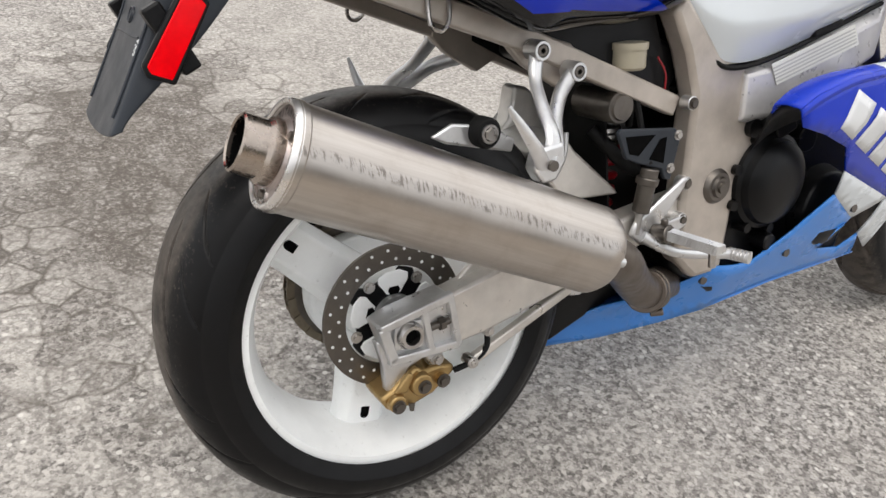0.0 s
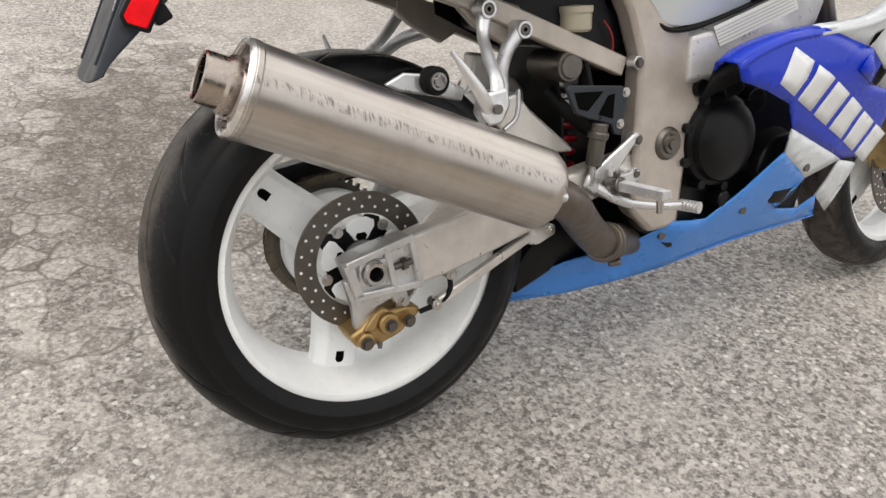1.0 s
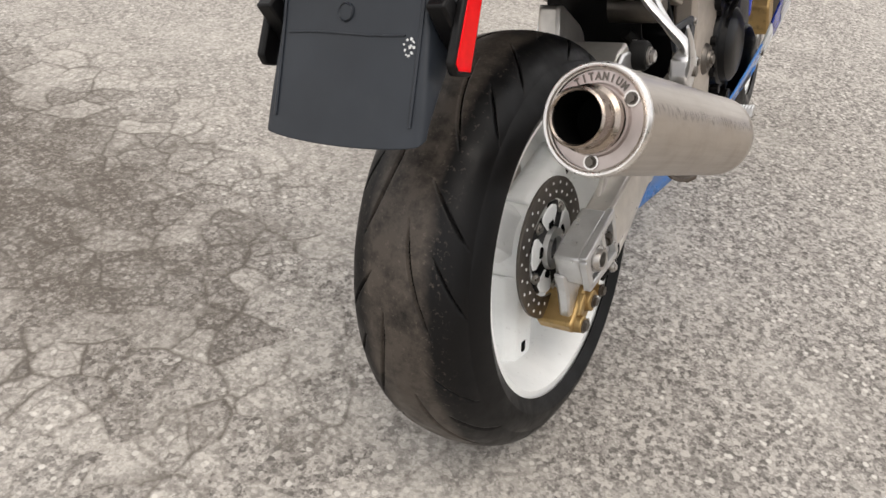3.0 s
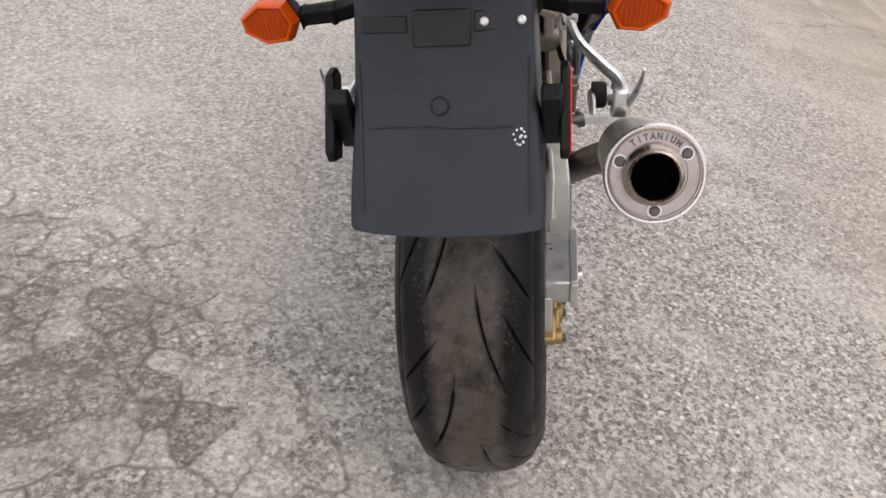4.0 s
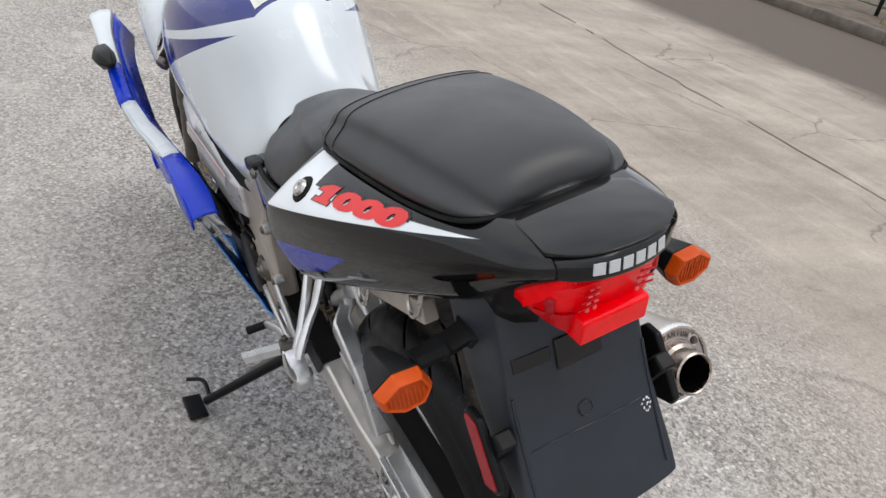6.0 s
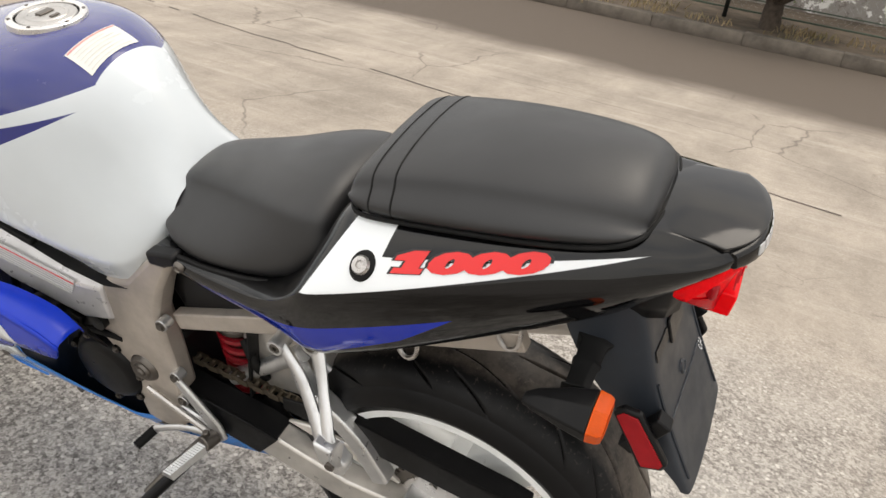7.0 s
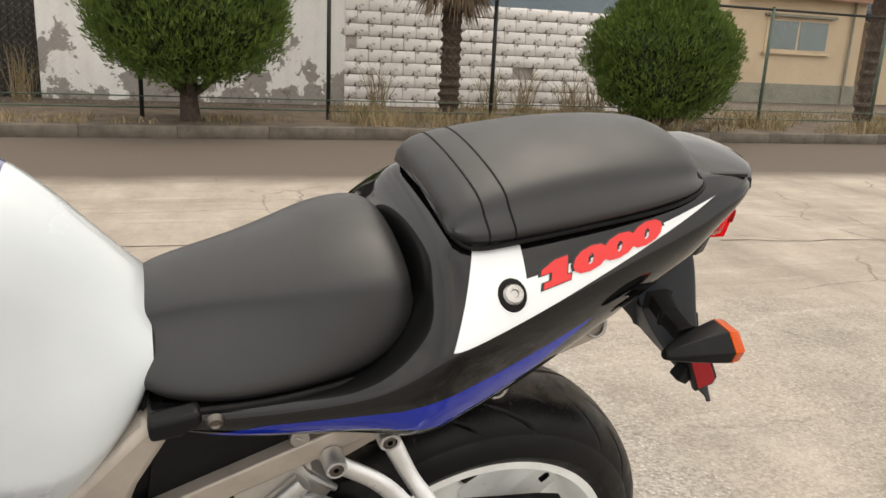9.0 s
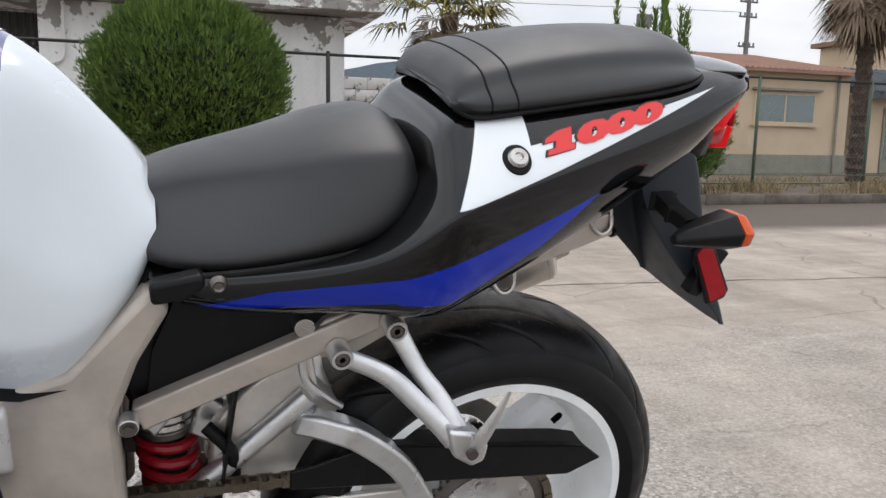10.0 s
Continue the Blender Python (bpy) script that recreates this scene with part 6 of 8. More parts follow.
# rear fender and plate carrier
def fender():
    ob = holder("rear_fender", "matt black plastic rear fender without number plate")
    S = []
    for z, yr, w, dp in ((0.90, -0.225, 0.088, 0.10), (0.86, -0.243, 0.093, 0.125), (0.80, -0.262, 0.096, 0.13), (0.745, -0.284, 0.098, 0.12), (0.69, -0.312, 0.103, 0.085), (0.66, -0.327, 0.106, 0.045), (0.638, -0.339, 0.106, 0.016), (0.629, -0.344, 0.106, 0.010), (0.628, -0.3444, 0.106, 0.010)):
        n = 0.012
        S.append([(0, yr - 0.004, z - 0.006), (w * 0.6, yr - 0.002, z - 0.004), (w - n, yr, z), (w - 0.002, yr + 0.003, z + 0.001), (w, yr + n, z + 0.004), (w + 0.001, yr + max(dp, n + 0.002), z + dp * 0.45)])
    bm = bmesh.new()
    shell(bm, S)
    shellob = part("fender_shell", bm, "fender_plastic", ob, sub=2, solid=0.004)
    bpy.context.view_layer.update()
    tree = BVHTree.FromObject(shellob, bpy.context.evaluated_depsgraph_get())

    def on_fender(x, z, lift=0.0):
        hit = tree.ray_cast(Vector((x, -0.8, z)), Vector((0, 1, 0)))
        return hit[0] + Vector((0, -0.93, 0.36)) * lift

    for nm, x0, x1, z0, z1, th in (("plate_boss", -0.030, 0.030, 0.803, 0.838, 0.004), ("plate_slot", -0.084, -0.036, 0.817, 0.833, 0.002), ("plate_slot", 0.034, 0.094, 0.816, 0.835, 0.003)):
        pts = [on_fender(x, z, 0.0) for x, z in ((x0, z0), (x1, z0), (x1, z1), (x0, z1))]
        part(nm, slab3(bmesh.new(), pts, th, (0, -0.93, 0.36)), "boss_plastic", ob, bevel=0.0015)
    for x in (0.044, 0.082):
        bm = lathe(bmesh.new(), [(0.0, 0.003), (0.003, 0.003), (0.0046, 0.0)], 16, axis="z", closed=False)
        bmesh.ops.transform(bm, matrix=Matrix.Translation(on_fender(x, 0.825, 0.003)) @ rotate_to((0, -0.93, 0.36)), verts=bm.verts)
        part("rivet", bm, "decal_white", ob, "bright rivet")
    bm = bmesh.new()
    lathe(bm, [(0.0, 0.0016), (0.0078, 0.0016), (0.0088, 0.0030), (0.0100, 0.0016), (0.0104, -0.001)], 28, axis="z", closed=False)
    bmesh.ops.transform(bm, matrix=Matrix.Translation(on_fender(-0.004, 0.747)) @ rotate_to((0, -0.93, 0.36)), verts=bm.verts)
    part("moulded_ring", bm, "fender_plastic", ob)
    bm = bmesh.new()
    tube(bm, [on_fender(-0.082 + 0.0155 * k, 0.727 + 0.001 * math.sin(k * 0.6), 0.0004) for k in range(11)], 0.0012, 6, 2)
    part("moulded_line", bm, "fender_plastic", ob)
    for s in BOTH:
        part("edge_rib", tube(bmesh.new(), [on_fender(s * 0.0905, 0.79 - 0.018 * k, 0.0006) for k in range(9)], 0.0022, 6, 2), "fender_plastic", ob)
    rnd = random.Random(5)
    bm = bmesh.new()
    for k in range(11):
        a = 2 * math.pi * k / 9
        q = 1.0 if k < 9 else 0.3
        box(bm, on_fender(0.079 + 0.0055 * q * math.cos(a) + rnd.uniform(-0.0012, 0.0012), 0.7165 + 0.0075 * q * math.sin(a), 0.0006), (rnd.uniform(0.0016, 0.0032), 0.001, rnd.uniform(0.0016, 0.0030)), (-22, rnd.uniform(0, 90), 0))
    part("paint_chip", bm, "decal_white", ob, "small white paint chips")
    for s in BOTH:
        bm = bmesh.new()
        pts = [(s * 0.121, -0.226, 0.762), (s * 0.121, -0.236, 0.775), (s * 0.121, -0.258, 0.774), (s * 0.121, -0.304, 0.703), (s * 0.121, -0.300, 0.690), (s * 0.121, -0.272, 0.680)]
        slab3(bm, pts, 0.0105, (s, 0, 0))
        base = part("reflector_base", bm, "black_plastic", ob, bevel=0.003)
        bm = bmesh.new()
        pts = [(s * 0.1305, -0.231, 0.760), (s * 0.1305, -0.238, 0.769), (s * 0.1305, -0.256, 0.768), (s * 0.1305, -0.299, 0.702), (s * 0.1305, -0.296, 0.694), (s * 0.1305, -0.275, 0.686)]
        slab3(bm, pts, 0.0022, (s, 0, 0))
        part("side_reflector", bm, "dark_red_lens" if s < 0 else "red_lens", base, "red side reflector", bevel=0.0015)
        bm = bmesh.new()
        box(bm, (s * 0.112, -0.268, 0.727), (0.022, 0.022, 0.078), (28, 0, 0))
        part("reflector_arm", bm, "black_plastic", ob, bevel=0.003)
        # indicator
        ind = holder("turn_signal", "amber turn signal on black rubber stalk")
        bm = bmesh.new()
        loft(bm, [[(s * x, yy + 0.016, zz - (0.004 if x > 0.11 else 0.0)) for yy, zz in ((-0.20 - h, 0.836 - v), (-0.20 - h * 0.4, 0.836 + h * 0.2 - v * 0.6), (-0.20 + h, 0.836 - v + h * 0.2), (-0.20 + h, 0.836 - v - h), (-0.20 - h * 0.4, 0.836 - v - h * 1.1))]
                  for x, h, v in ((0.085, 0.024, 0.0), (0.098, 0.022, 0.002), (0.102, 0.0165, 0.003), (0.125, 0.0155, 0.006), (0.127, 0.0175, 0.006), (0.132, 0.0175, 0.007), (0.134, 0.015, 0.007), (0.165, 0.0145, 0.010), (0.168, 0.019, 0.010))])
        part("stalk", bm, "rubber", ind, bevel=0.002)
        bm = bmesh.new()
        cx, cz = s * 0.198 + 0.003, 0.821
        hexa = [(-0.033, 0.0), (-0.021, 0.022), (0.010, 0.024), (0.033, 0.007), (0.030, -0.010), (0.005, -0.024), (-0.023, -0.021)]
        loft(bm, [[(cx + s * a * k, y, cz + b * k - 0.014 * (1 - k)) for a, b in hexa] for y, k in ((-0.132, 0.22), (-0.146, 0.46), (-0.182, 0.80), (-0.211, 1.0))])
        part("housing", bm, "black_plastic", ind, bevel=0.003)
        bm = bmesh.new()
        loft(bm, [[(cx + s * a * k, y, cz + b * k) for a, b in hexa] for y, k in ((-0.2115, 0.99), (-0.2235, 0.95), (-0.2290, 0.84), (-0.2285, 0.76), (-0.2262, 0.72), (-0.2266, 0.3))])
        lens = part("lens", bm, "amber_lens", ind, "orange lens", bevel=0.0008)
        # the optic inside: an inner hexagon with fine ribs
        part("inner_optic", loft(bmesh.new(), [[(cx + s * a * k, y, cz + b * k) for a, b in hexa] for y, k in ((-0.2264, 0.71), (-0.2272, 0.69), (-0.2272, 0.2))]), "amber_deep", lens)
        top = [(-0.033, 0.0), (-0.021, 0.022), (0.010, 0.024), (0.033, 0.007)]
        low = [(-0.033, 0.0), (-0.023, -0.021), (0.005, -0.024), (0.030, -0.010), (0.033, 0.0)]
        for k in range(9):
            a = -0.0185 + 0.0048 * k
            hi = float(np.interp(a / 0.68, [q[0] for q in top], [q[1] for q in top])) * 0.66
            lo = float(np.interp(a / 0.68, [q[0] for q in low], [q[1] for q in low])) * 0.66
            if k % 2:
                hi *= 0.55
            part("lens_rib", box(bmesh.new(), (cx + s * a, -0.2278, cz + (hi + lo) / 2), (0.0011, 0.0011, hi - lo), (0, s * 6, 0)), "amber_lens", lens)


fender()

# -- side fairings --
def fairing_x(y, z):
    x = float(np.interp(z, [0.2, 0.26, 0.32, 0.42, 0.55, 0.65, 0.8, 0.9], [0.10, 0.135, 0.165, 0.205, 0.245, 0.246, 0.240, 0.225]))
    if y < 0.62:
        x -= (0.62 - y) * 0.26 * min(max((0.40 - z) / 0.1, 0), 1)
    if y > 0.95:
        x -= (y - 0.95) * 0.05
    x += 0.010 * min(max((z - 0.45) / 0.1, 0), 1)
    x += 0.036 * min(max((z - 0.60) / 0.09, 0), 1) * min(max((y - 0.82) / 0.12, 0), 1)
    return max(x, 0.012)


def skin(outline, s, lift=0.0, cuts=3):
    """A curved panel following the side of the fairing."""
    bm = bmesh.new()
    f = bm.faces.new([bm.verts.new((0, y, z)) for y, z in outline])
    bmesh.ops.triangulate(bm, faces=[f])
    for _ in range(cuts):
        bmesh.ops.subdivide_edges(bm, edges=[e for e in bm.edges if e.calc_length() > 0.03], cuts=1)
        bmesh.ops.triangulate(bm, faces=bm.faces)
    for v in bm.verts:
        v.co.x = s * (fairing_x(v.co.y, v.co.z) + lift)
    return bm


def fairing(s):
    ob = holder("side_fairing", "blue and white side fairing with light blue belly panel")
    blue = [(0.602, 0.584), (0.641, 0.603), (0.724, 0.623), (0.807, 0.630), (0.875, 0.608), (0.947, 0.587), (0.912, 0.550), (0.98, 0.517), (1.10, 0.49), (1.09, 0.36), (1.0, 0.365), (0.90, 0.408), (0.80, 0.452), (0.758, 0.503), (0.676, 0.536), (0.612, 0.556)]
    p = part("upper_panel", skin(blue, s), "blue_paint", ob, "bright blue side panel", solid=0.004)
    part("white_panel", skin([(0.80, 0.452), (0.90, 0.408), (1.0, 0.365), (0.909, 0.338), (0.808, 0.403)], s), "white_paint", ob, "white side panel", solid=0.004)
    belly = [(0.262, 0.176), (0.33, 0.202), (0.402, 0.233), (0.513, 0.256), (0.585, 0.297), (0.666, 0.290), (0.737, 0.342), (0.806, 0.405), (0.909, 0.338), (0.843, 0.292), (0.866, 0.274), (0.945, 0.260), (0.985, 0.283), (1.03, 0.225), (0.912, 0.222), (0.778, 0.215), (0.64, 0.196), (0.53, 0.178), (0.415, 0.165), (0.30, 0.163)]
    b = part("belly_panel", skin(belly, s), "light_blue_paint", ob, "light blue belly panel", solid=0.004)
    part("front_strip", skin([(1.0, 0.362), (1.07, 0.345), (1.07, 0.23), (0.985, 0.283)], s), "white_paint", ob, solid=0.004)
    # upper edge: a flange turned inwards, painted blue, white, blue, white towards the nose
    for nm, mat, q in (("white_shoulder", "white_paint", [(0.815, 0.629), (0.875, 0.608), (0.947, 0.587), (1.0, 0.545), (1.0, 0.680), (0.92, 0.640)]),
                       ("blue_band", "blue_paint", [(1.0, 0.680), (1.0, 0.545), (1.10, 0.55), (1.10, 0.735)]),
                       ("nose_side", "white_paint", [(1.10, 0.735), (1.10, 0.55), (1.30, 0.56), (1.28, 0.80)])):
        part(nm, skin(q, s), mat, ob, solid=0.004)
    edge = [(0.603, 0.583, 0.052), (0.65, 0.604, 0.056), (0.72, 0.622, 0.050), (0.80, 0.629, 0.040), (0.92, 0.640, 0.036), (1.00, 0.680, 0.032), (1.10, 0.735, 0.030), (1.20, 0.775, 0.034), (1.28, 0.80, 0.050)]
    line = smooth_line(edge, 5)
    for nm, mat, y0, y1 in (("flange", "blue_paint", 0.5, 0.802), ("flange", "white_paint", 0.80, 1.002), ("flange", "blue_paint", 1.0, 1.102), ("flange", "white_paint", 1.10, 1.4)):
        rows = []
        for y, z, wd in line:
            if y0 - 1e-4 <= y <= y1 + 1e-4:
                x = fairing_x(y, z)
                rows.append([(s * (x + 0.001), y, z - 0.012), (s * (x - 0.001), y, z - 0.002), (s * (x - 0.007), y, z + 0.003), (s * (x - wd * 0.6), y, z + 0.006), (s * (x - wd), y, z + 0.002), (s * (x - wd - 0.004), y, z - 0.012)])
        part(nm, loft(bmesh.new(), rows, caps=False, closed=False), mat, ob, solid=0.003)
    for mat, label, y0, y1 in (("black_plastic", "black inner cowl", 0.5, 0.83), ("blue_paint", "blue inner cowl", 0.81, 1.4)):
        rows = []
        for y, z, wd in line:
            if y0 <= y <= y1:
                x = fairing_x(y, z) - wd - 0.004
                rows.append([(s * x, y, z - 0.010), (s * (x - 0.008), y, z - 0.03), (s * max(x - 0.03, 0.15), y, z - 0.075)])
        part("inner_cowl", loft(bmesh.new(), rows, caps=False, closed=False), mat, ob, label, solid=0.003)
    for y, z in ((0.574, 0.270), (0.760, 0.292), (0.895, 0.362)):
        bm = cyl(bmesh.new(), (s * (fairing_x(y, z) - 0.004), y, z), (s * (fairing_x(y, z) + 0.003), y, z), 0.008, seg=18)
        part("fairing_screw", bm, "dark_steel", b)
    # black patch on the skin paints the slot's shade
    part("air_slot", skin([(0.925, 0.588), (0.945, 0.600), (0.955, 0.620), (0.938, 0.612)], s, 0.003, 1), "recess_shade", ob, solid=0.001)
    # plain white blocks where the maker's name runs
    a, d = Vector((0.745, 0.560)), Vector((0.066, -0.034))
    for k in range(6):
        c = a + d * k * 1.02
        u, v = d.normalized() * 0.030, Vector((0.45, 1.0)).normalized() * 0.036
        q = [c - u - v * 0.9, c + u - v * 0.9, c + u + v * 0.9, c - u + v * 0.9]
        part("name_block", skin([(w.x, w.y) for w in q], s, 0.0015, 2), "decal_white", p, solid=0.0008, sharp=20)
    bm = bmesh.new()
    loft(bm, [[(s * 0.0, y, z), (s * fairing_x(y, z + 0.01) * 0.98, y, z + 0.004)] for y, z in ((0.27, 0.168), (0.415, 0.166), (0.53, 0.178), (0.64, 0.196), (0.78, 0.215), (0.91, 0.222), (1.03, 0.225))], caps=False, closed=False)
    part("belly_floor", bm, "light_blue_paint", ob, solid=0.003)
    bm = bmesh.new()
    plate(bm, [(0.30, 0.19), (0.52, 0.27), (0.52, 0.36), (0.40, 0.34), (0.30, 0.24)], s * 0.02, s * 0.05)
    part("inner_shield", bm, "engine_black", ob, bevel=0.004)


fairing(1)
fairing(-1)


# -- front wheel, fork, cockpit --
def front_end():
    turn = Matrix.Translation(FC) @ pose(0, 0, 0, 0, 0, 6)
    w = holder("front_wheel", "white front wheel with black tyre", m=turn)
    t = new("tyre", tyre_mesh(0.300, 0.060, 0.045, 0.228, 360, 48, [(0.05, 0.7, 0.06, 0.5, 0.05, 0.03, PITCH)]))
    t.parent = w
    tagged(t, "black front tyre")
    rim(w, 0.236, 0.046, 0.202)
    for a in (100, 220, 340):
        spoke(w, a, 0.03, 0.203, 0.07, 0.05, 0.024)
    part("hub", lathe(bmesh.new(), [(0.012, 0.05), (0.036, 0.05), (0.04, 0.0), (0.036, -0.05), (0.012, -0.05)], 40), "rim_white", w, bevel=0.002)
    for s in BOTH:
        brake_disc(w, s * 0.062, 0.160, 0.118, (0.128, 0.140, 0.151), 30, s)
    f = holder("front_fork", "upside-down fork with gold brake calipers", m=turn)
    up = Vector((0, -0.41, 0.91)).normalized()
    for s in BOTH:
        bm = bmesh.new()
        cyl(bm, Vector((s * 0.10, 0.0, -0.02)), Vector((s * 0.10, 0, 0)) + up * 0.22, 0.024, seg=24)
        cyl(bm, Vector((s * 0.10, 0, 0)) + up * 0.20, Vector((s * 0.10, 0, 0)) + up * 0.72, 0.028, seg=24)
        leg = part("fork_leg", bm, "dark_steel", f, bevel=0.002)
        bm = bmesh.new()
        plate(bm, [(-0.19, 0.06), (-0.14, 0.11), (-0.09, 0.10), (-0.06, 0.02), (-0.09, -0.03), (-0.15, -0.02)], s * 0.048, s * 0.105)
        cal = part("front_caliper", bm, "gold", leg, "gold front brake caliper", bevel=0.007)
    bm = bmesh.new()
    rows = []
    for k in range(15):
        a = radians(35 + 9.5 * k)
        r = 0.318
        rows.append([(x, r * math.cos(a) * q, r * math.sin(a) * q) for x, q in ((-0.072, 0.90), (-0.066, 0.96), (-0.04, 1.0), (0, 1.015), (0.04, 1.0), (0.066, 0.96), (0.072, 0.90))])
    loft(bm, rows, caps=False, closed=False)
    part("front_fender", bm, "blue_paint", f, "blue front mudguard", solid=0.003, sub=1)
    c = holder("cockpit", "clip-on handlebars behind the fairing nose")
    for s in BOTH:
        bm = cyl(bmesh.new(), (s * 0.09, 1.06, 0.86), (s * 0.19 + 0.02, 0.985 + s * 0.012, 0.765), 0.011, seg=16)
        bar = part("handlebar", bm, "engine_black", c)
        bm = cyl(bmesh.new(), (s * 0.12 + 0.02, 1.026, 0.81), (s * 0.188 + 0.02, 0.987 + s * 0.012, 0.766), 0.017, seg=20)
        part("grip", bm, "rubber", bar, bevel=0.003)
        bm = cyl(bmesh.new(), (s * 0.188 + 0.02, 0.987 + s * 0.012, 0.766), (s * 0.203 + 0.02, 0.980 + s * 0.012, 0.757), 0.015, seg=20)
        part("bar_end", bm, "dark_steel", bar, bevel=0.004)
        bm = tube(bmesh.new(), [(s * 0.10, 1.07, 0.85), (s * 0.14 + 0.01, 1.075, 0.82), (s * 0.18 + 0.02, 1.05, 0.775), (s * 0.19 + 0.02, 1.04, 0.77)], 0.006, 8, 5, 0.6)
        part("lever", bm, "steel", bar)
        bm = bmesh.new()
        hexa = [(-0.02, 0.0), (-0.01, 0.022), (0.02, 0.02), (0.032, 0.0), (0.02, -0.02), (-0.01, -0.02)]
        loft(bm, [[(s * (0.275 + a * k), y, 0.76 + b * k) for a, b in hexa] for y, k in ((1.03, 0.3), (1.06, 0.85), (1.10, 1.0), (1.13, 0.8))])
        part("front_signal", bm, "black_plastic", c, bevel=0.003)
    bm = bmesh.new()
    rows = []
    for y, z, w2 in ((0.98, 0.86, 0.19), (1.06, 0.93, 0.19), (1.16, 0.97, 0.175), (1.30, 0.93, 0.14), (1.45, 0.80, 0.09)):
        rows.append([(-w2, y, z - 0.14), (-w2 * 0.95, y, z - 0.03), (-w2 * 0.5, y, z), (w2 * 0.5, y, z), (w2 * 0.95, y, z - 0.03), (w2, y, z - 0.14)])
    loft(bm, rows, caps=False, closed=False)
    part("nose", bm, "white_paint", c, "white fairing nose", sub=2, solid=0.004)
    bm = bmesh.new()
    box(bm, (0, 1.04, 0.86), (0.17, 0.05, 0.03))
    box(bm, (0, 1.10, 0.90), (0.2, 0.05, 0.10), (-30, 0, 0))
    part("top_yoke", bm, "engine_black", c, bevel=0.006)


front_end()


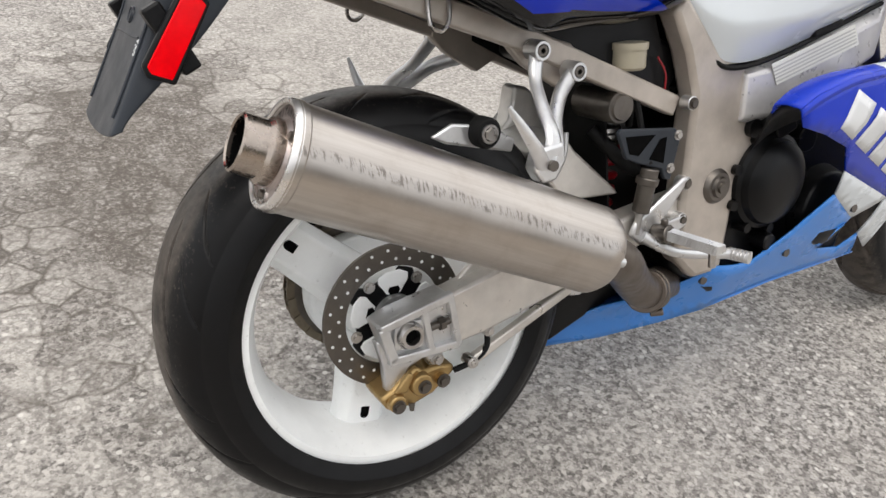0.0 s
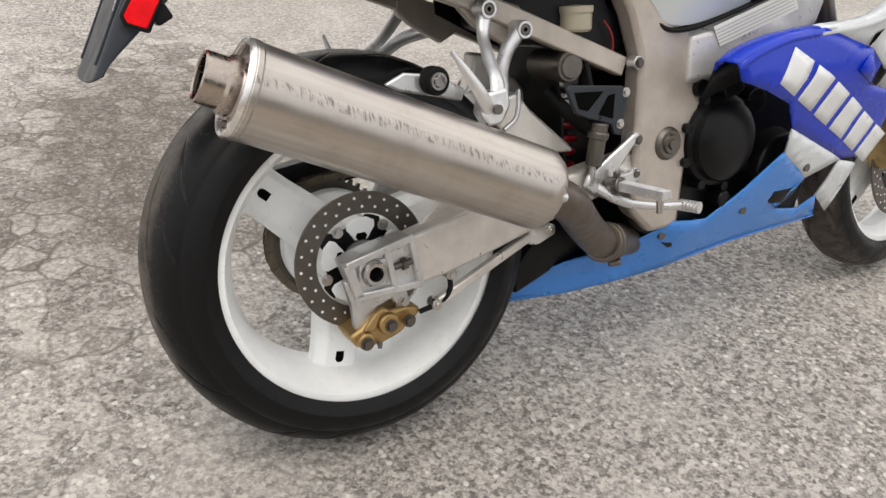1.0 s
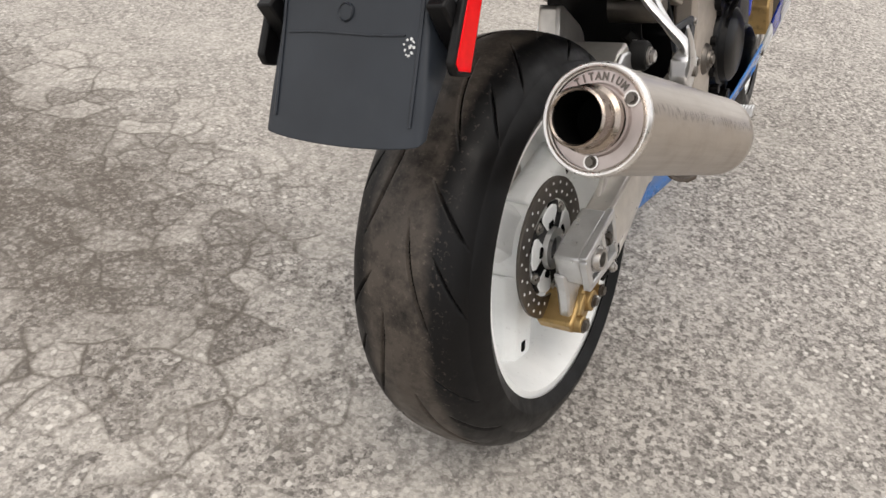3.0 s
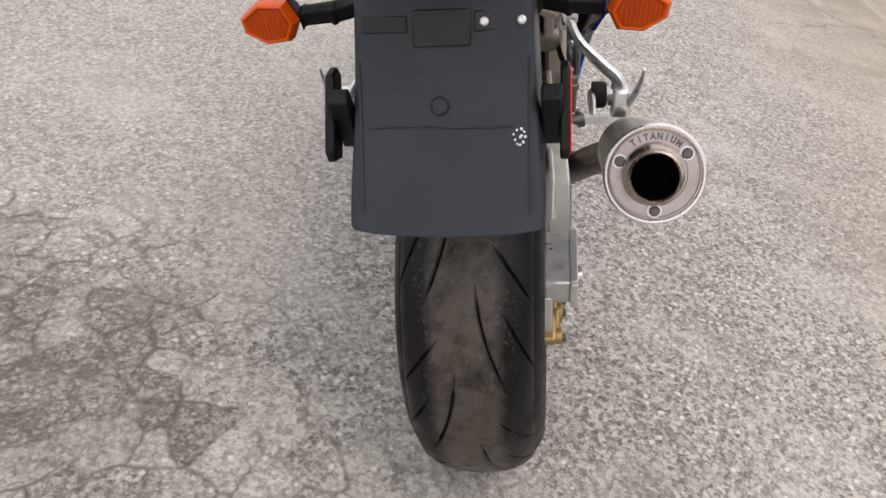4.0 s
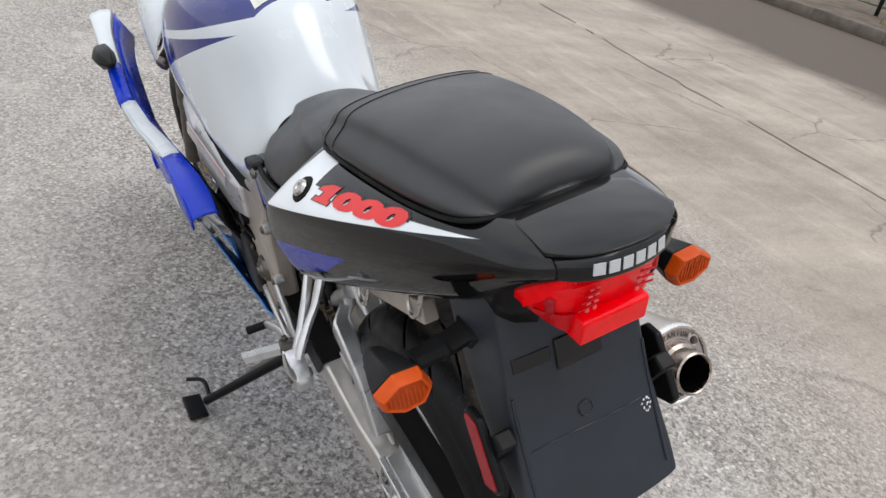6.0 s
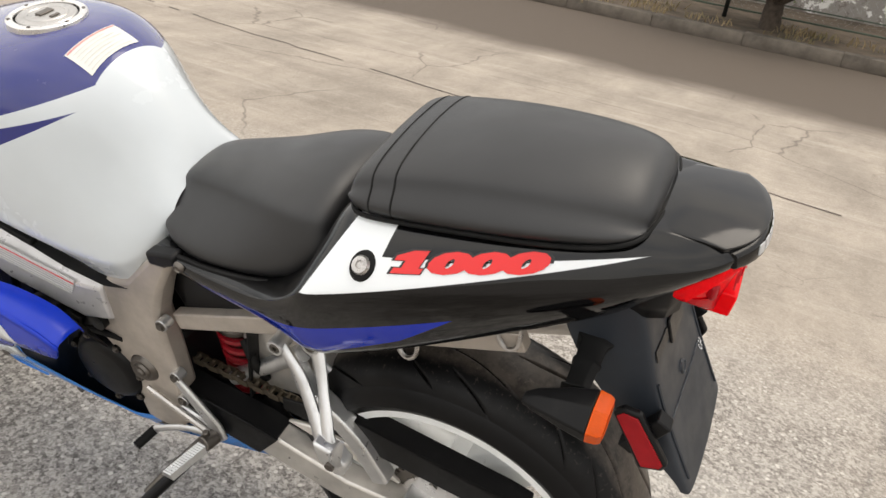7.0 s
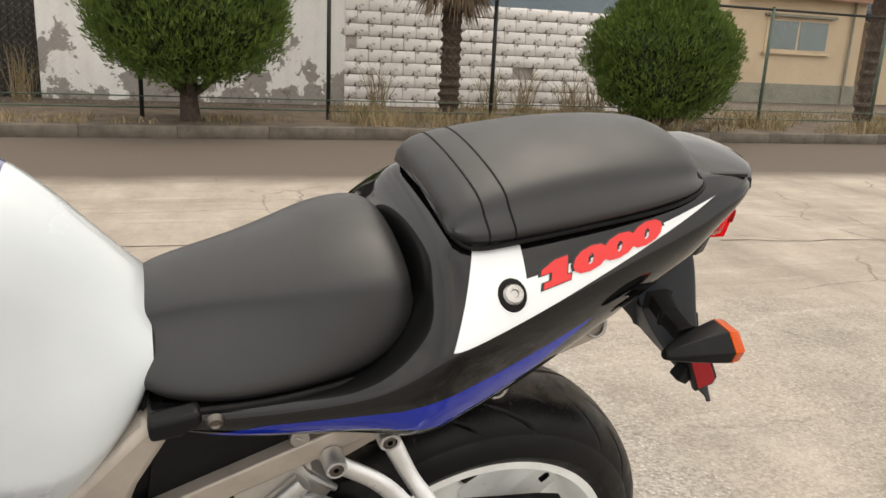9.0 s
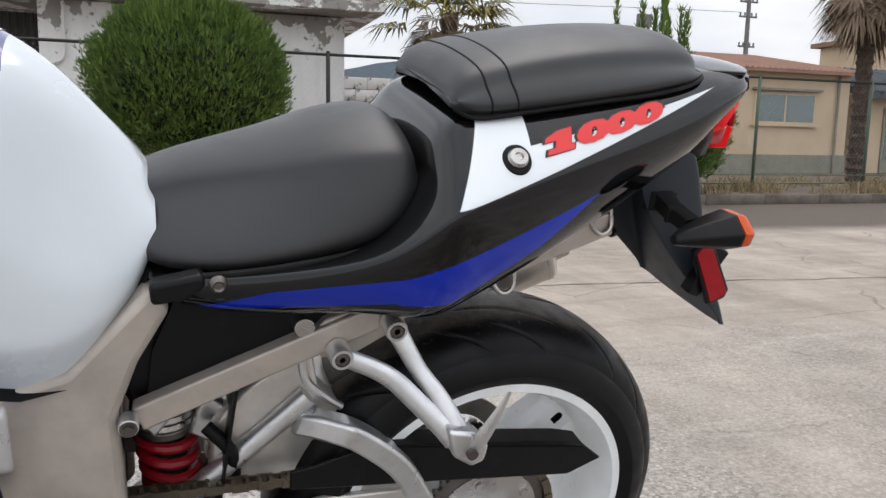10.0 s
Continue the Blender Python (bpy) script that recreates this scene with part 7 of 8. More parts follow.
# -- footrests, levers, stand --
def controls():
    r = holder("rider_footrest", "cast aluminium rider footrest with rear brake pedal")
    bm = plate(bmesh.new(), [(0.498, 0.472), (0.482, 0.474), (0.385, 0.415), (0.375, 0.395), (0.40, 0.375), (0.445, 0.368), (0.498, 0.392), (0.495, 0.412), (0.44, 0.405), (0.47, 0.44)], 0.140, 0.150)
    part("mounting_plate", bm, "cast_alu", r, bevel=0.004)
    bm = plate(bmesh.new(), [(0.336, 0.560), (0.342, 0.566), (0.452, 0.556), (0.464, 0.538), (0.450, 0.474), (0.436, 0.478), (0.429, 0.495), (0.384, 0.508), (0.355, 0.520)], 0.142, 0.150)
    g = part("heel_guard", bm, "fender_plastic", r, "black pierced heel guard", bevel=0.002)
    # black patches on the guard paint the shade of its windows
    for q in ([(0.350, 0.554), (0.410, 0.551), (0.378, 0.522), (0.360, 0.527)], [(0.420, 0.543), (0.434, 0.545), (0.431, 0.504), (0.400, 0.514)]):
        part("pierced_opening", plate(bmesh.new(), q, 0.1502, 0.1508), "recess_shade", g)
    bolts("bolt", [(0.1495, 0.458, 0.545), (0.1495, 0.447, 0.494)], (1, 0, 0), 0.006, 0.005, "steel", g)
    bm = cyl(bmesh.new(), (0.150, 0.405, 0.500), (0.146, 0.395, 0.430), 0.014, seg=20)
    cyl(bm, (0.149, 0.403, 0.486), (0.148, 0.401, 0.474), 0.0175, seg=20)
    part("master_cylinder", bm, "dark_steel", r, bevel=0.002)
    bm = cyl(bmesh.new(), (0.146, 0.394, 0.43), (0.146, 0.388, 0.395), 0.006, seg=12)
    part("push_rod", bm, "steel", r)
    bm = tube(bmesh.new(), [(0.155, 0.395, 0.392), (0.175, 0.44, 0.365), (0.19, 0.50, 0.352), (0.20, 0.545, 0.347)], [0.010, 0.008, 0.007, 0.008], 10, 6, 0.7)
    part("brake_pedal", bm, "cast_alu", r)
    bm = cyl(bmesh.new(), (0.192, 0.548, 0.347), (0.228, 0.560, 0.345), 0.009, seg=16)
    for k in range(6):
        cyl(bm, (0.196 + 0.006 * k, 0.549 + 0.002 * k, 0.347), (0.199 + 0.006 * k, 0.550 + 0.002 * k, 0.347), 0.0105, seg=16)
    part("pedal_tip", bm, "cast_alu", r, "ribbed pedal tip")
    for s in BOTH:
        own = r if s > 0 else holder("shift_side_footrest", "cast aluminium footrest with gear lever")
        if s < 0:
            bm = plate(bmesh.new(), [(0.500, 0.462), (0.484, 0.466), (0.412, 0.376), (0.402, 0.342), (0.418, 0.326), (0.445, 0.330), (0.498, 0.372), (0.495, 0.392), (0.446, 0.372), (0.476, 0.42)], -0.140, -0.150)
            part("mounting_plate", bm, "cast_alu", own, bevel=0.004)
        low = 0.0 if s > 0 else 0.048
        bm = cyl(bmesh.new(), (s * 0.150, 0.425, 0.392 - low), (s * 0.178, 0.430, 0.396 - low), 0.015, seg=20)
        cyl(bm, (s * 0.163, 0.428, 0.372 - low), (s * 0.165, 0.430, 0.418 - low), 0.006, seg=12)
        part("peg_clevis", bm, "dark_steel", own, bevel=0.002)
        bm = bmesh.new()
        rows = []
        drop, reach = (0.0, 0.088) if s > 0 else (0.054, 0.078)
        for k in range(35):
            x = 0.172 + reach * k / 34
            h = 0.0085 if k % 2 else 0.0070
            rows.append([(s * x, 0.430 + 0.012 * a + (x - 0.172) * 0.25, 0.396 - drop - (x - 0.172) * 0.06 + h * b) for a, b in ((-1, -0.9), (-0.7, 0.9), (0.7, 1.0), (1, -0.7))])
        loft(bm, rows)
        part("footpeg", bm, "cast_alu", own, "knurled silver footpeg", smooth=False)
        if s > 0:
            part("peg_feeler", cyl(bmesh.new(), (0.246, 0.45, 0.385), (0.246, 0.452, 0.360), 0.006, seg=12), "steel", own)
        else:
            bm = tube(bmesh.new(), [(-0.155, 0.432, 0.350), (-0.160, 0.48, 0.345), (-0.168, 0.53, 0.325), (-0.172, 0.556, 0.308)], [0.009, 0.007, 0.007, 0.008], 10, 6, 0.7)
            part("gear_lever", bm, "cast_alu", own)
            bm = cyl(bmesh.new(), (-0.168, 0.553, 0.310), (-0.212, 0.562, 0.304), 0.009, seg=16)
            part("lever_tip", bm, "rubber", own, bevel=0.002)
            bm = tube(bmesh.new(), [(-0.152, 0.56, 0.405), (-0.155, 0.51, 0.388), (-0.156, 0.46, 0.368), (-0.155, 0.432, 0.352)], 0.006, 8)
            part("shift_rod", bm, "steel", own)
    st = holder("side_stand", "black steel side stand, swung out")
    foot = Vector((-0.352, 0.606, 0.103))
    bm = tube(bmesh.new(), [(-0.115, 0.455, 0.300), (-0.20, 0.505, 0.235), foot + Vector((0.02, -0.012, 0.022))], [0.015, 0.012, 0.010], 12)
    part("leg", bm, "engine_black", st)
    # the foot lies level on the ground, so it is turned back by the lean
    bm = bmesh.new()
    box(bm, (0, 0, 0), (0.042, 0.075, 0.010))
    bmesh.ops.transform(bm, matrix=Matrix.Translation(foot + Vector((-0.006, 0.006, 0.0))) @ pose(0, 0, 0, 0, 14.93, 0), verts=bm.verts)
    part("foot", bm, "engine_black", st, bevel=0.003)
    bm = tube(bmesh.new(), [(-0.13, 0.47, 0.295), (-0.20, 0.52, 0.235), (-0.235, 0.545, 0.20)], 0.007, 8)
    part("spring", bm, "dark_steel", st)
    bm = tube(bmesh.new(), [foot + Vector((0.03, -0.01, 0.03)), foot + Vector((0.03, 0.04, 0.035)), foot + Vector((0.0, 0.07, 0.03))], 0.005, 8)
    part("tang", bm, "engine_black", st)
    # fluid bottle and wiring under the seat, right side
    e = holder("brake_reservoir", "translucent yellowed fluid reservoir")
    bm = bmesh.new()
    lathe(bm, [(0.0, -0.02), (0.024, -0.02), (0.028, -0.016), (0.028, 0.010), (0.030, 0.010), (0.030, 0.020), (0.0, 0.022)], 32, (0.105, 0.385, 0.665), "z", False)
    part("bottle", bm, "reservoir_plastic", e, sharp=30)
    bm = tube(bmesh.new(), [(0.105, 0.385, 0.637), (0.118, 0.40, 0.59), (0.13, 0.405, 0.54), (0.148, 0.405, 0.505)], 0.005, 8)
    part("hose", bm, "rubber", e)
    bm = tube(bmesh.new(), [(0.112, 0.44, 0.66), (0.116, 0.455, 0.635), (0.112, 0.46, 0.60)], 0.0016, 6)
    part("red_wire", bm, "red_spring", e)


M["reservoir_plastic"] = plastic("reservoir_plastic", (0.42, 0.38, 0.29), 0.35, 0.05, 0.15)
controls()

# ---- surroundings beyond the yard ----
def surface(name, a, b, scale, rough=0.85, bump=0.4, dist=0.01, extra=None):
    m = Mat(name, a, rough, 0.0, 0.0, 0.3)
    m.color = m.mix(m.noise(scale, 8, 0.6, lo=0.35, hi=0.65), a, b)
    if extra:
        m.dirt(extra[0], extra[1], extra[2], extra[3], extra[4])
    m.bump(m.noise(scale * 6, 6), bump, dist)
    return m.done()


M["kerb_stone"] = surface("kerb_stone", (0.17, 0.145, 0.12), (0.10, 0.085, 0.07), 5, extra=((0.05, 0.045, 0.04), 3, 0.5, 0.7, 0.5))
M["dry_soil"] = surface("dry_soil", (0.17, 0.13, 0.095), (0.085, 0.068, 0.052), 4)
def peeling_paint():
    """White paint, flaked off most near the ground and under the roof."""
    m = Mat("peeling_wall", (0.88, 0.87, 0.85), 0.8, 0.0, 0.0, 0.3)
    m.vary(0.9, 0.06)
    z = m.xyz()[2]
    worn = m.math("ADD", m.span(z, 1.0, 0.1, 0.0, 0.17), m.span(z, 2.1, 2.9, 0.0, 0.16))
    n1 = m.math("ADD", m.noise(1.5, 9, 0.62), worn)
    n2 = m.math("ADD", m.noise(5.5, 8, 0.7), m.math("MULTIPLY", worn, 0.7))
    m.over(m.math("MULTIPLY", m.span(n1, 0.600, 0.615), 0.88), (0.25, 0.225, 0.205))
    m.over(m.math("MULTIPLY", m.span(n2, 0.665, 0.68), 0.85), (0.19, 0.16, 0.145))
    m.dirt((0.50, 0.46, 0.41), 2.2, 0.45, 0.75, 0.25, vec=m.scaled((2.5, 2.5, 0.35)))
    m.bump(n1, 0.3, 0.01)
    return m.done()


M["peeling_wall"] = peeling_paint()
M["block_paint"] = surface("block_paint", (0.90, 0.87, 0.85), (0.86, 0.82, 0.79), 3.0, extra=((0.10, 0.075, 0.065), 6, 0.56, 0.64, 0.9))
M["mortar"] = surface("mortar", (0.14, 0.11, 0.095), (0.08, 0.07, 0.06), 6)
M["wall_joint"] = surface("wall_joint", (0.55, 0.50, 0.47), (0.09, 0.075, 0.065), 1.6)
M["house_wall"] = surface("house_wall", (0.60, 0.475, 0.33), (0.52, 0.41, 0.28), 1.0)
M["house_base"] = surface("house_base", (0.27, 0.26, 0.21), (0.20, 0.20, 0.16), 2.0)
M["roof_rust"] = surface("roof_rust", (0.34, 0.20, 0.15), (0.26, 0.16, 0.12), 2.5)
M["roof_dark"] = surface("roof_dark", (0.10, 0.115, 0.125), (0.06, 0.07, 0.08), 2.5)
M["bark"] = surface("bark", (0.11, 0.085, 0.065), (0.055, 0.042, 0.034), 14, bump=0.9, dist=0.02)
M["palm_bark"] = surface("palm_bark", (0.12, 0.085, 0.062), (0.05, 0.038, 0.03), 18, bump=1.0, dist=0.02)
M["fence_black"] = plastic("fence_black", (0.02, 0.022, 0.02), 0.5)
M["fence_green"] = plastic("fence_green", (0.09, 0.12, 0.09), 0.5)
M["wire_mesh"] = metal("wire_mesh", (0.60, 0.61, 0.60), 0.5, 0.1)
M["dark_sheet"] = surface("dark_sheet", (0.06, 0.056, 0.05), (0.035, 0.032, 0.03), 3)
# distance haze is put into this blue-grey, as there is no fog
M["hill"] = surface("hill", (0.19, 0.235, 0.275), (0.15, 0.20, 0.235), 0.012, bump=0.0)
M["window_glass"] = Mat("window_glass", (0.12, 0.16, 0.16), 0.08, 0.0, 0.0, 0.8).done()
M["pole_grey"] = surface("pole_grey", (0.22, 0.21, 0.20), (0.17, 0.16, 0.15), 3)


def leaf_material(name, a, b, c):
    m = Mat(name, a, 0.6, 0.0, 0.0, 0.25)
    g = m.n.new("ShaderNodeNewGeometry")
    m.color = m.mix(g.outputs["Random Per Island"], a, b)
    m.color = m.mix(m.noise(2.2, 4, lo=0.45, hi=0.75), m.color, c)
    return m.done()


M["juniper"] = leaf_material("juniper", (0.040, 0.090, 0.018), (0.17, 0.235, 0.045), (0.075, 0.125, 0.028))
# near-black green that paints the shade inside the crowns
M["juniper_shade"] = surface("juniper_shade", (0.010, 0.018, 0.007), (0.018, 0.030, 0.012), 6)
M["palm_green"] = leaf_material("palm_green", (0.10, 0.110, 0.022), (0.24, 0.20, 0.035), (0.17, 0.13, 0.035))
M["palm_dead"] = leaf_material("palm_dead", (0.20, 0.145, 0.095), (0.31, 0.235, 0.165), (0.13, 0.09, 0.06))
M["dry_grass"] = leaf_material("dry_grass", (0.36, 0.27, 0.16), (0.26, 0.20, 0.11), (0.17, 0.16, 0.07))


def structure(name, bm, mat, label, category, bevel=0.0):
    ob = part(name, bm, mat, None, bevel=bevel)
    return tagged(ob, label, category, kind="structure")


# the joint across the apron and the planted strip with its kerb
def joint_x(y):
    return 3.15 + 0.10 * y


def strip():
    rnd = random.Random(3)
    bm = bmesh.new()
    y = -4.0
    pts = []
    while y < 12:
        pts.append((joint_x(y) + rnd.uniform(-0.025, 0.025), y, 0.0022))
        y += rnd.uniform(0.12, 0.3)
    for (x0, y0, z0), (x1, y1, z1) in zip(pts, pts[1:]):
        if rnd.random() < 0.2:
            continue
        w = rnd.uniform(0.004, 0.011)
        bm.faces.new([bm.verts.new(p) for p in ((x0 - w, y0, z0), (x0 + w, y0, z0), (x1 + w, y1, z1), (x1 - w, y1, z1))])
    structure("slab_joint", bm, "mortar", "dark weathered joint between concrete slabs", "joint")
    bm = bmesh.new()
    box(bm, (10.2, -10, 0.05), (4.0, 60, 0.10))
    structure("planting_strip", bm, "dry_soil", "dry soil strip with straw behind the kerb", "planting strip")
    kerb = new("kerb")
    tagged(kerb, "dark weathered concrete kerb", "kerb", kind="structure")
    b = bmesh.new()
    box(b, (0, 0, 0.065), (0.20, 0.997, 0.14))
    bmesh.ops.bevel(b, geom=b.edges[:], offset=0.006, segments=1, affect="EDGES")
    me = mesh_of("kerb_stone", b, M["kerb_stone"])
    for k in range(44):
        o = new("kerb_stone", me)
        o.parent = kerb
        o.matrix_basis = Matrix.Translation((8.1 + rnd.uniform(-0.006, 0.006), 10 - k, rnd.uniform(-0.004, 0.004)))


strip()


def grass(name, label, spots, blades, hmin, hmax, seed):
    rnd = random.Random(seed)
    v, f = [], []
    for cx, cy, cz, rad in spots:
        for _ in range(blades):
            a, r = rnd.uniform(0, 6.283), rad * math.sqrt(rnd.random())
            x, y = cx + r * math.cos(a), cy + r * math.sin(a)
            h, w = rnd.uniform(hmin, hmax), rnd.uniform(0.004, 0.009)
            lx, ly = rnd.gauss(0, 0.45) * h, rnd.gauss(0, 0.45) * h
            b = rnd.uniform(0, 6.283)
            dx, dy = w * math.cos(b), w * math.sin(b)
            n = len(v)
            v += [(x - dx, y - dy, cz), (x + dx, y + dy, cz), (x + lx * 0.4 + dx * 0.7, y + ly * 0.4 + dy * 0.7, cz + h * 0.6), (x + lx * 0.4 - dx * 0.7, y + ly * 0.4 - dy * 0.7, cz + h * 0.6), (x + lx, y + ly, cz + h * 0.9)]
            f += [(n, n + 1, n + 2, n + 3), (n + 3, n + 2, n + 4)]
    me = bpy.data.meshes.new(name)
    me.from_pydata(v, [], f)
    me.materials.append(M["dry_grass"])
    tagged(new(name, me), label, "grass", kind="stuff")


rg = random.Random(8)
grass("dry_grass", "straw-coloured dry grass on the planted strip", [(rg.uniform(8.3, 11.6), rg.uniform(-13, -1.6), 0.1, 0.35) for _ in range(75)], 90, 0.06, 0.28, 4)
grass("tall_weeds", "tall dry weeds against the block wall", [(11.5, y, 0.1, 0.16) for y in (-2.6, -4.6, -5.2, -6.1, -6.6, 2.6)], 60, 0.4, 1.0, 9)
grass("low_grass", "thin straw along the kerb", [(rg.uniform(8.25, 9.3), rg.uniform(-2, 5), 0.1, 0.3) for _ in range(22)], 40, 0.04, 0.12, 14)


# fence
def fence():
    ob = empty("chain_link_fence")
    tagged(ob, "black-railed chain-link fence along the planted strip", "fence")
    post = cyl(bmesh.new(), (0, 0, 0.05), (0, 0, 1.96), 0.028, seg=14)
    cyl(post, (0, 0, 1.955), (0, 0, 1.975), 0.032, 0.02, 14)
    me = mesh_of("post", post, M["fence_black"])
    green = me.copy()
    green.materials[0] = M["fence_green"]
    for k in range(14):
        y = 5.6 - 2.34 * k
        o = new("post", me if y > -5 else green)
        o.parent = ob
        o.matrix_basis = Matrix.Translation((9.4, y, 0))
    part("top_rail", cyl(bmesh.new(), (9.4, 6, 1.93), (9.4, -25, 1.93), 0.020, seg=12), "fence_black", ob)
    part("bottom_rail", cyl(bmesh.new(), (9.4, 6, 0.22), (9.4, -25, 0.22), 0.012, seg=10), "fence_green", ob)
    part("low_wire", cyl(bmesh.new(), (9.36, 6, 0.36), (9.36, -25, 0.36), 0.008, seg=8), "fence_green", ob)
    v, f = [], []
    z0, z1, r, h = 0.25, 1.90, 0.0006, 1.65
    y = 6.0 + h
    while y > -14:
        for d in (-1, 1):
            a, b = (y - (h if d > 0 else 0), z0), (y - (0 if d > 0 else h), z1)
            n = len(v)
            for (yy, zz) in (a, b):
                v += [(9.4 - r, yy, zz), (9.4 + r, yy - r, zz), (9.4 + r, yy + r, zz)]
            f += [(n, n + 1, n + 4, n + 3), (n + 1, n + 2, n + 5, n + 4), (n + 2, n, n + 3, n + 5)]
        y -= 0.085
    me = bpy.data.meshes.new("wire_mesh")
    me.from_pydata(v, [], f)
    me.materials.append(M["wire_mesh"])
    o = new("wire_mesh", me)
    o.parent = ob
    tagged(o, "thin diamond wire mesh", kind="stuff")


fence()


# trees
def juniper(x, y, r, z0, z1, seed, taper=0.0, spire=0.42):
    rnd = random.Random(seed)
    ob = empty("juniper_tree", Matrix.Translation((x, y, 0.08)))
    tagged(ob, "clipped round dark green juniper tree with feathery sprays", "tree", group="trees along the fence")
    zc, h = (z0 + z1) / 2, (z1 - z0) / 2
    bm = tube(bmesh.new(), [(0, 0, -0.05), (0.03, 0.02, 0.3), (-0.01, 0, z0 + 0.3)], [0.13, 0.105, 0.09], 12)
    for k in range(6):
        a = k * 1.05
        tube(bm, [(0, 0, z0 - 0.15), (0.3 * r * math.cos(a), 0.3 * r * math.sin(a), z0 + 0.15), (0.6 * r * math.cos(a), 0.6 * r * math.sin(a), zc)], [0.05, 0.035, 0.015], 8)
    part("trunk", bm, "bark", ob, "rough brown trunk")

    def lumpy(d):
        k = 1 + 0.11 * noise.noise(Vector(d) * 2.3 + Vector((seed, 0, 0))) + 0.10 * noise.noise(Vector(d) * 6 + Vector((0, seed, 0))) + 0.05 * noise.noise(Vector(d) * 13 + Vector((0, 0, seed)))
        sq = (abs(d[0]) ** 2.6 + abs(d[1]) ** 2.6 + abs(d[2]) ** 2.6) ** (-1 / 2.6)
        return k * sq * (1 - taper * max(0.0, d[2]) ** 1.2 * math.sqrt(max(0.0, 1 - d[2] ** 2)))

    # solid dark core, added to block light and paint the crown's inner shade
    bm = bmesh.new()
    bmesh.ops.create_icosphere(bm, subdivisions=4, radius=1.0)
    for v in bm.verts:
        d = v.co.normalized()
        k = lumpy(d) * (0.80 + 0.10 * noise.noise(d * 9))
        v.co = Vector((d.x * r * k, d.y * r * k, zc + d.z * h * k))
    part("inner_foliage", bm, "juniper_shade", ob, "dark solid core in place of the crown's inner shade")
    v, f = [], []
    for i in range(24000):
        zz = rnd.uniform(-1, 1)
        a = rnd.uniform(0, 6.283)
        q = math.sqrt(1 - zz * zz)
        d = Vector((q * math.cos(a), q * math.sin(a), zz))
        k = lumpy(d) * rnd.uniform(0.76, 1.0)
        p = Vector((d.x * r * k, d.y * r * k, zc + d.z * h * k))
        out = (d * 0.55 + Vector((rnd.gauss(0, 0.3), rnd.gauss(0, 0.3), 0.85 + rnd.gauss(0, 0.25)))).normalized()
        ln = rnd.uniform(0.05, 0.115) * (1.6 if zz > 0.6 else 1.0)
        for _ in range(3):
            side = out.cross(Vector((rnd.gauss(0, 1), rnd.gauss(0, 1), rnd.gauss(0, 1)))).normalized()
            w = rnd.uniform(0.0035, 0.0075)
            o2 = (out + side * rnd.uniform(-0.35, 0.35)).normalized()
            n = len(v)
            v += [tuple(p), tuple(p + o2 * ln * 0.45 + side * w), tuple(p + o2 * ln), tuple(p + o2 * ln * 0.45 - side * w)]
            f.append((n, n + 1, n + 2, n + 3))
    leaders = [(rnd.gauss(0, 0.24 * r), rnd.gauss(0, 0.24 * r), rnd.uniform(0.25, 1.0) * spire) for _ in range(9)]
    for i in range(1400):
        lx, ly, lh = leaders[i % 9]
        t = rnd.random()
        p = Vector((lx + rnd.gauss(0, 0.05) * (1 - t), ly + rnd.gauss(0, 0.05) * (1 - t), z1 - 0.25 - 0.5 * math.hypot(lx, ly) + (lh + 0.2) * t))
        out = Vector((rnd.gauss(0, 0.28), rnd.gauss(0, 0.28), 1)).normalized()
        side = out.cross(Vector((rnd.gauss(0, 1), rnd.gauss(0, 1), 0.1))).normalized() * 0.02
        side *= 0.6
        n, ln = len(v), rnd.uniform(0.10, 0.2)
        v += [tuple(p), tuple(p + out * ln * 0.4 + side), tuple(p + out * ln), tuple(p + out * ln * 0.4 - side)]
        f.append((n, n + 1, n + 2, n + 3))
    me = bpy.data.meshes.new("crown")
    me.from_pydata(v, [], f)
    me.materials.append(M["juniper"])
    o = new("crown", me)
    o.parent = ob
    tagged(o, "dense feathery green sprays")


juniper(9.0, 0.34, 1.16, 0.46, 2.35, 11, 0.12)
juniper(9.0, -6.25, 1.06, 0.14, 2.25, 23, 0.6, 1.15)


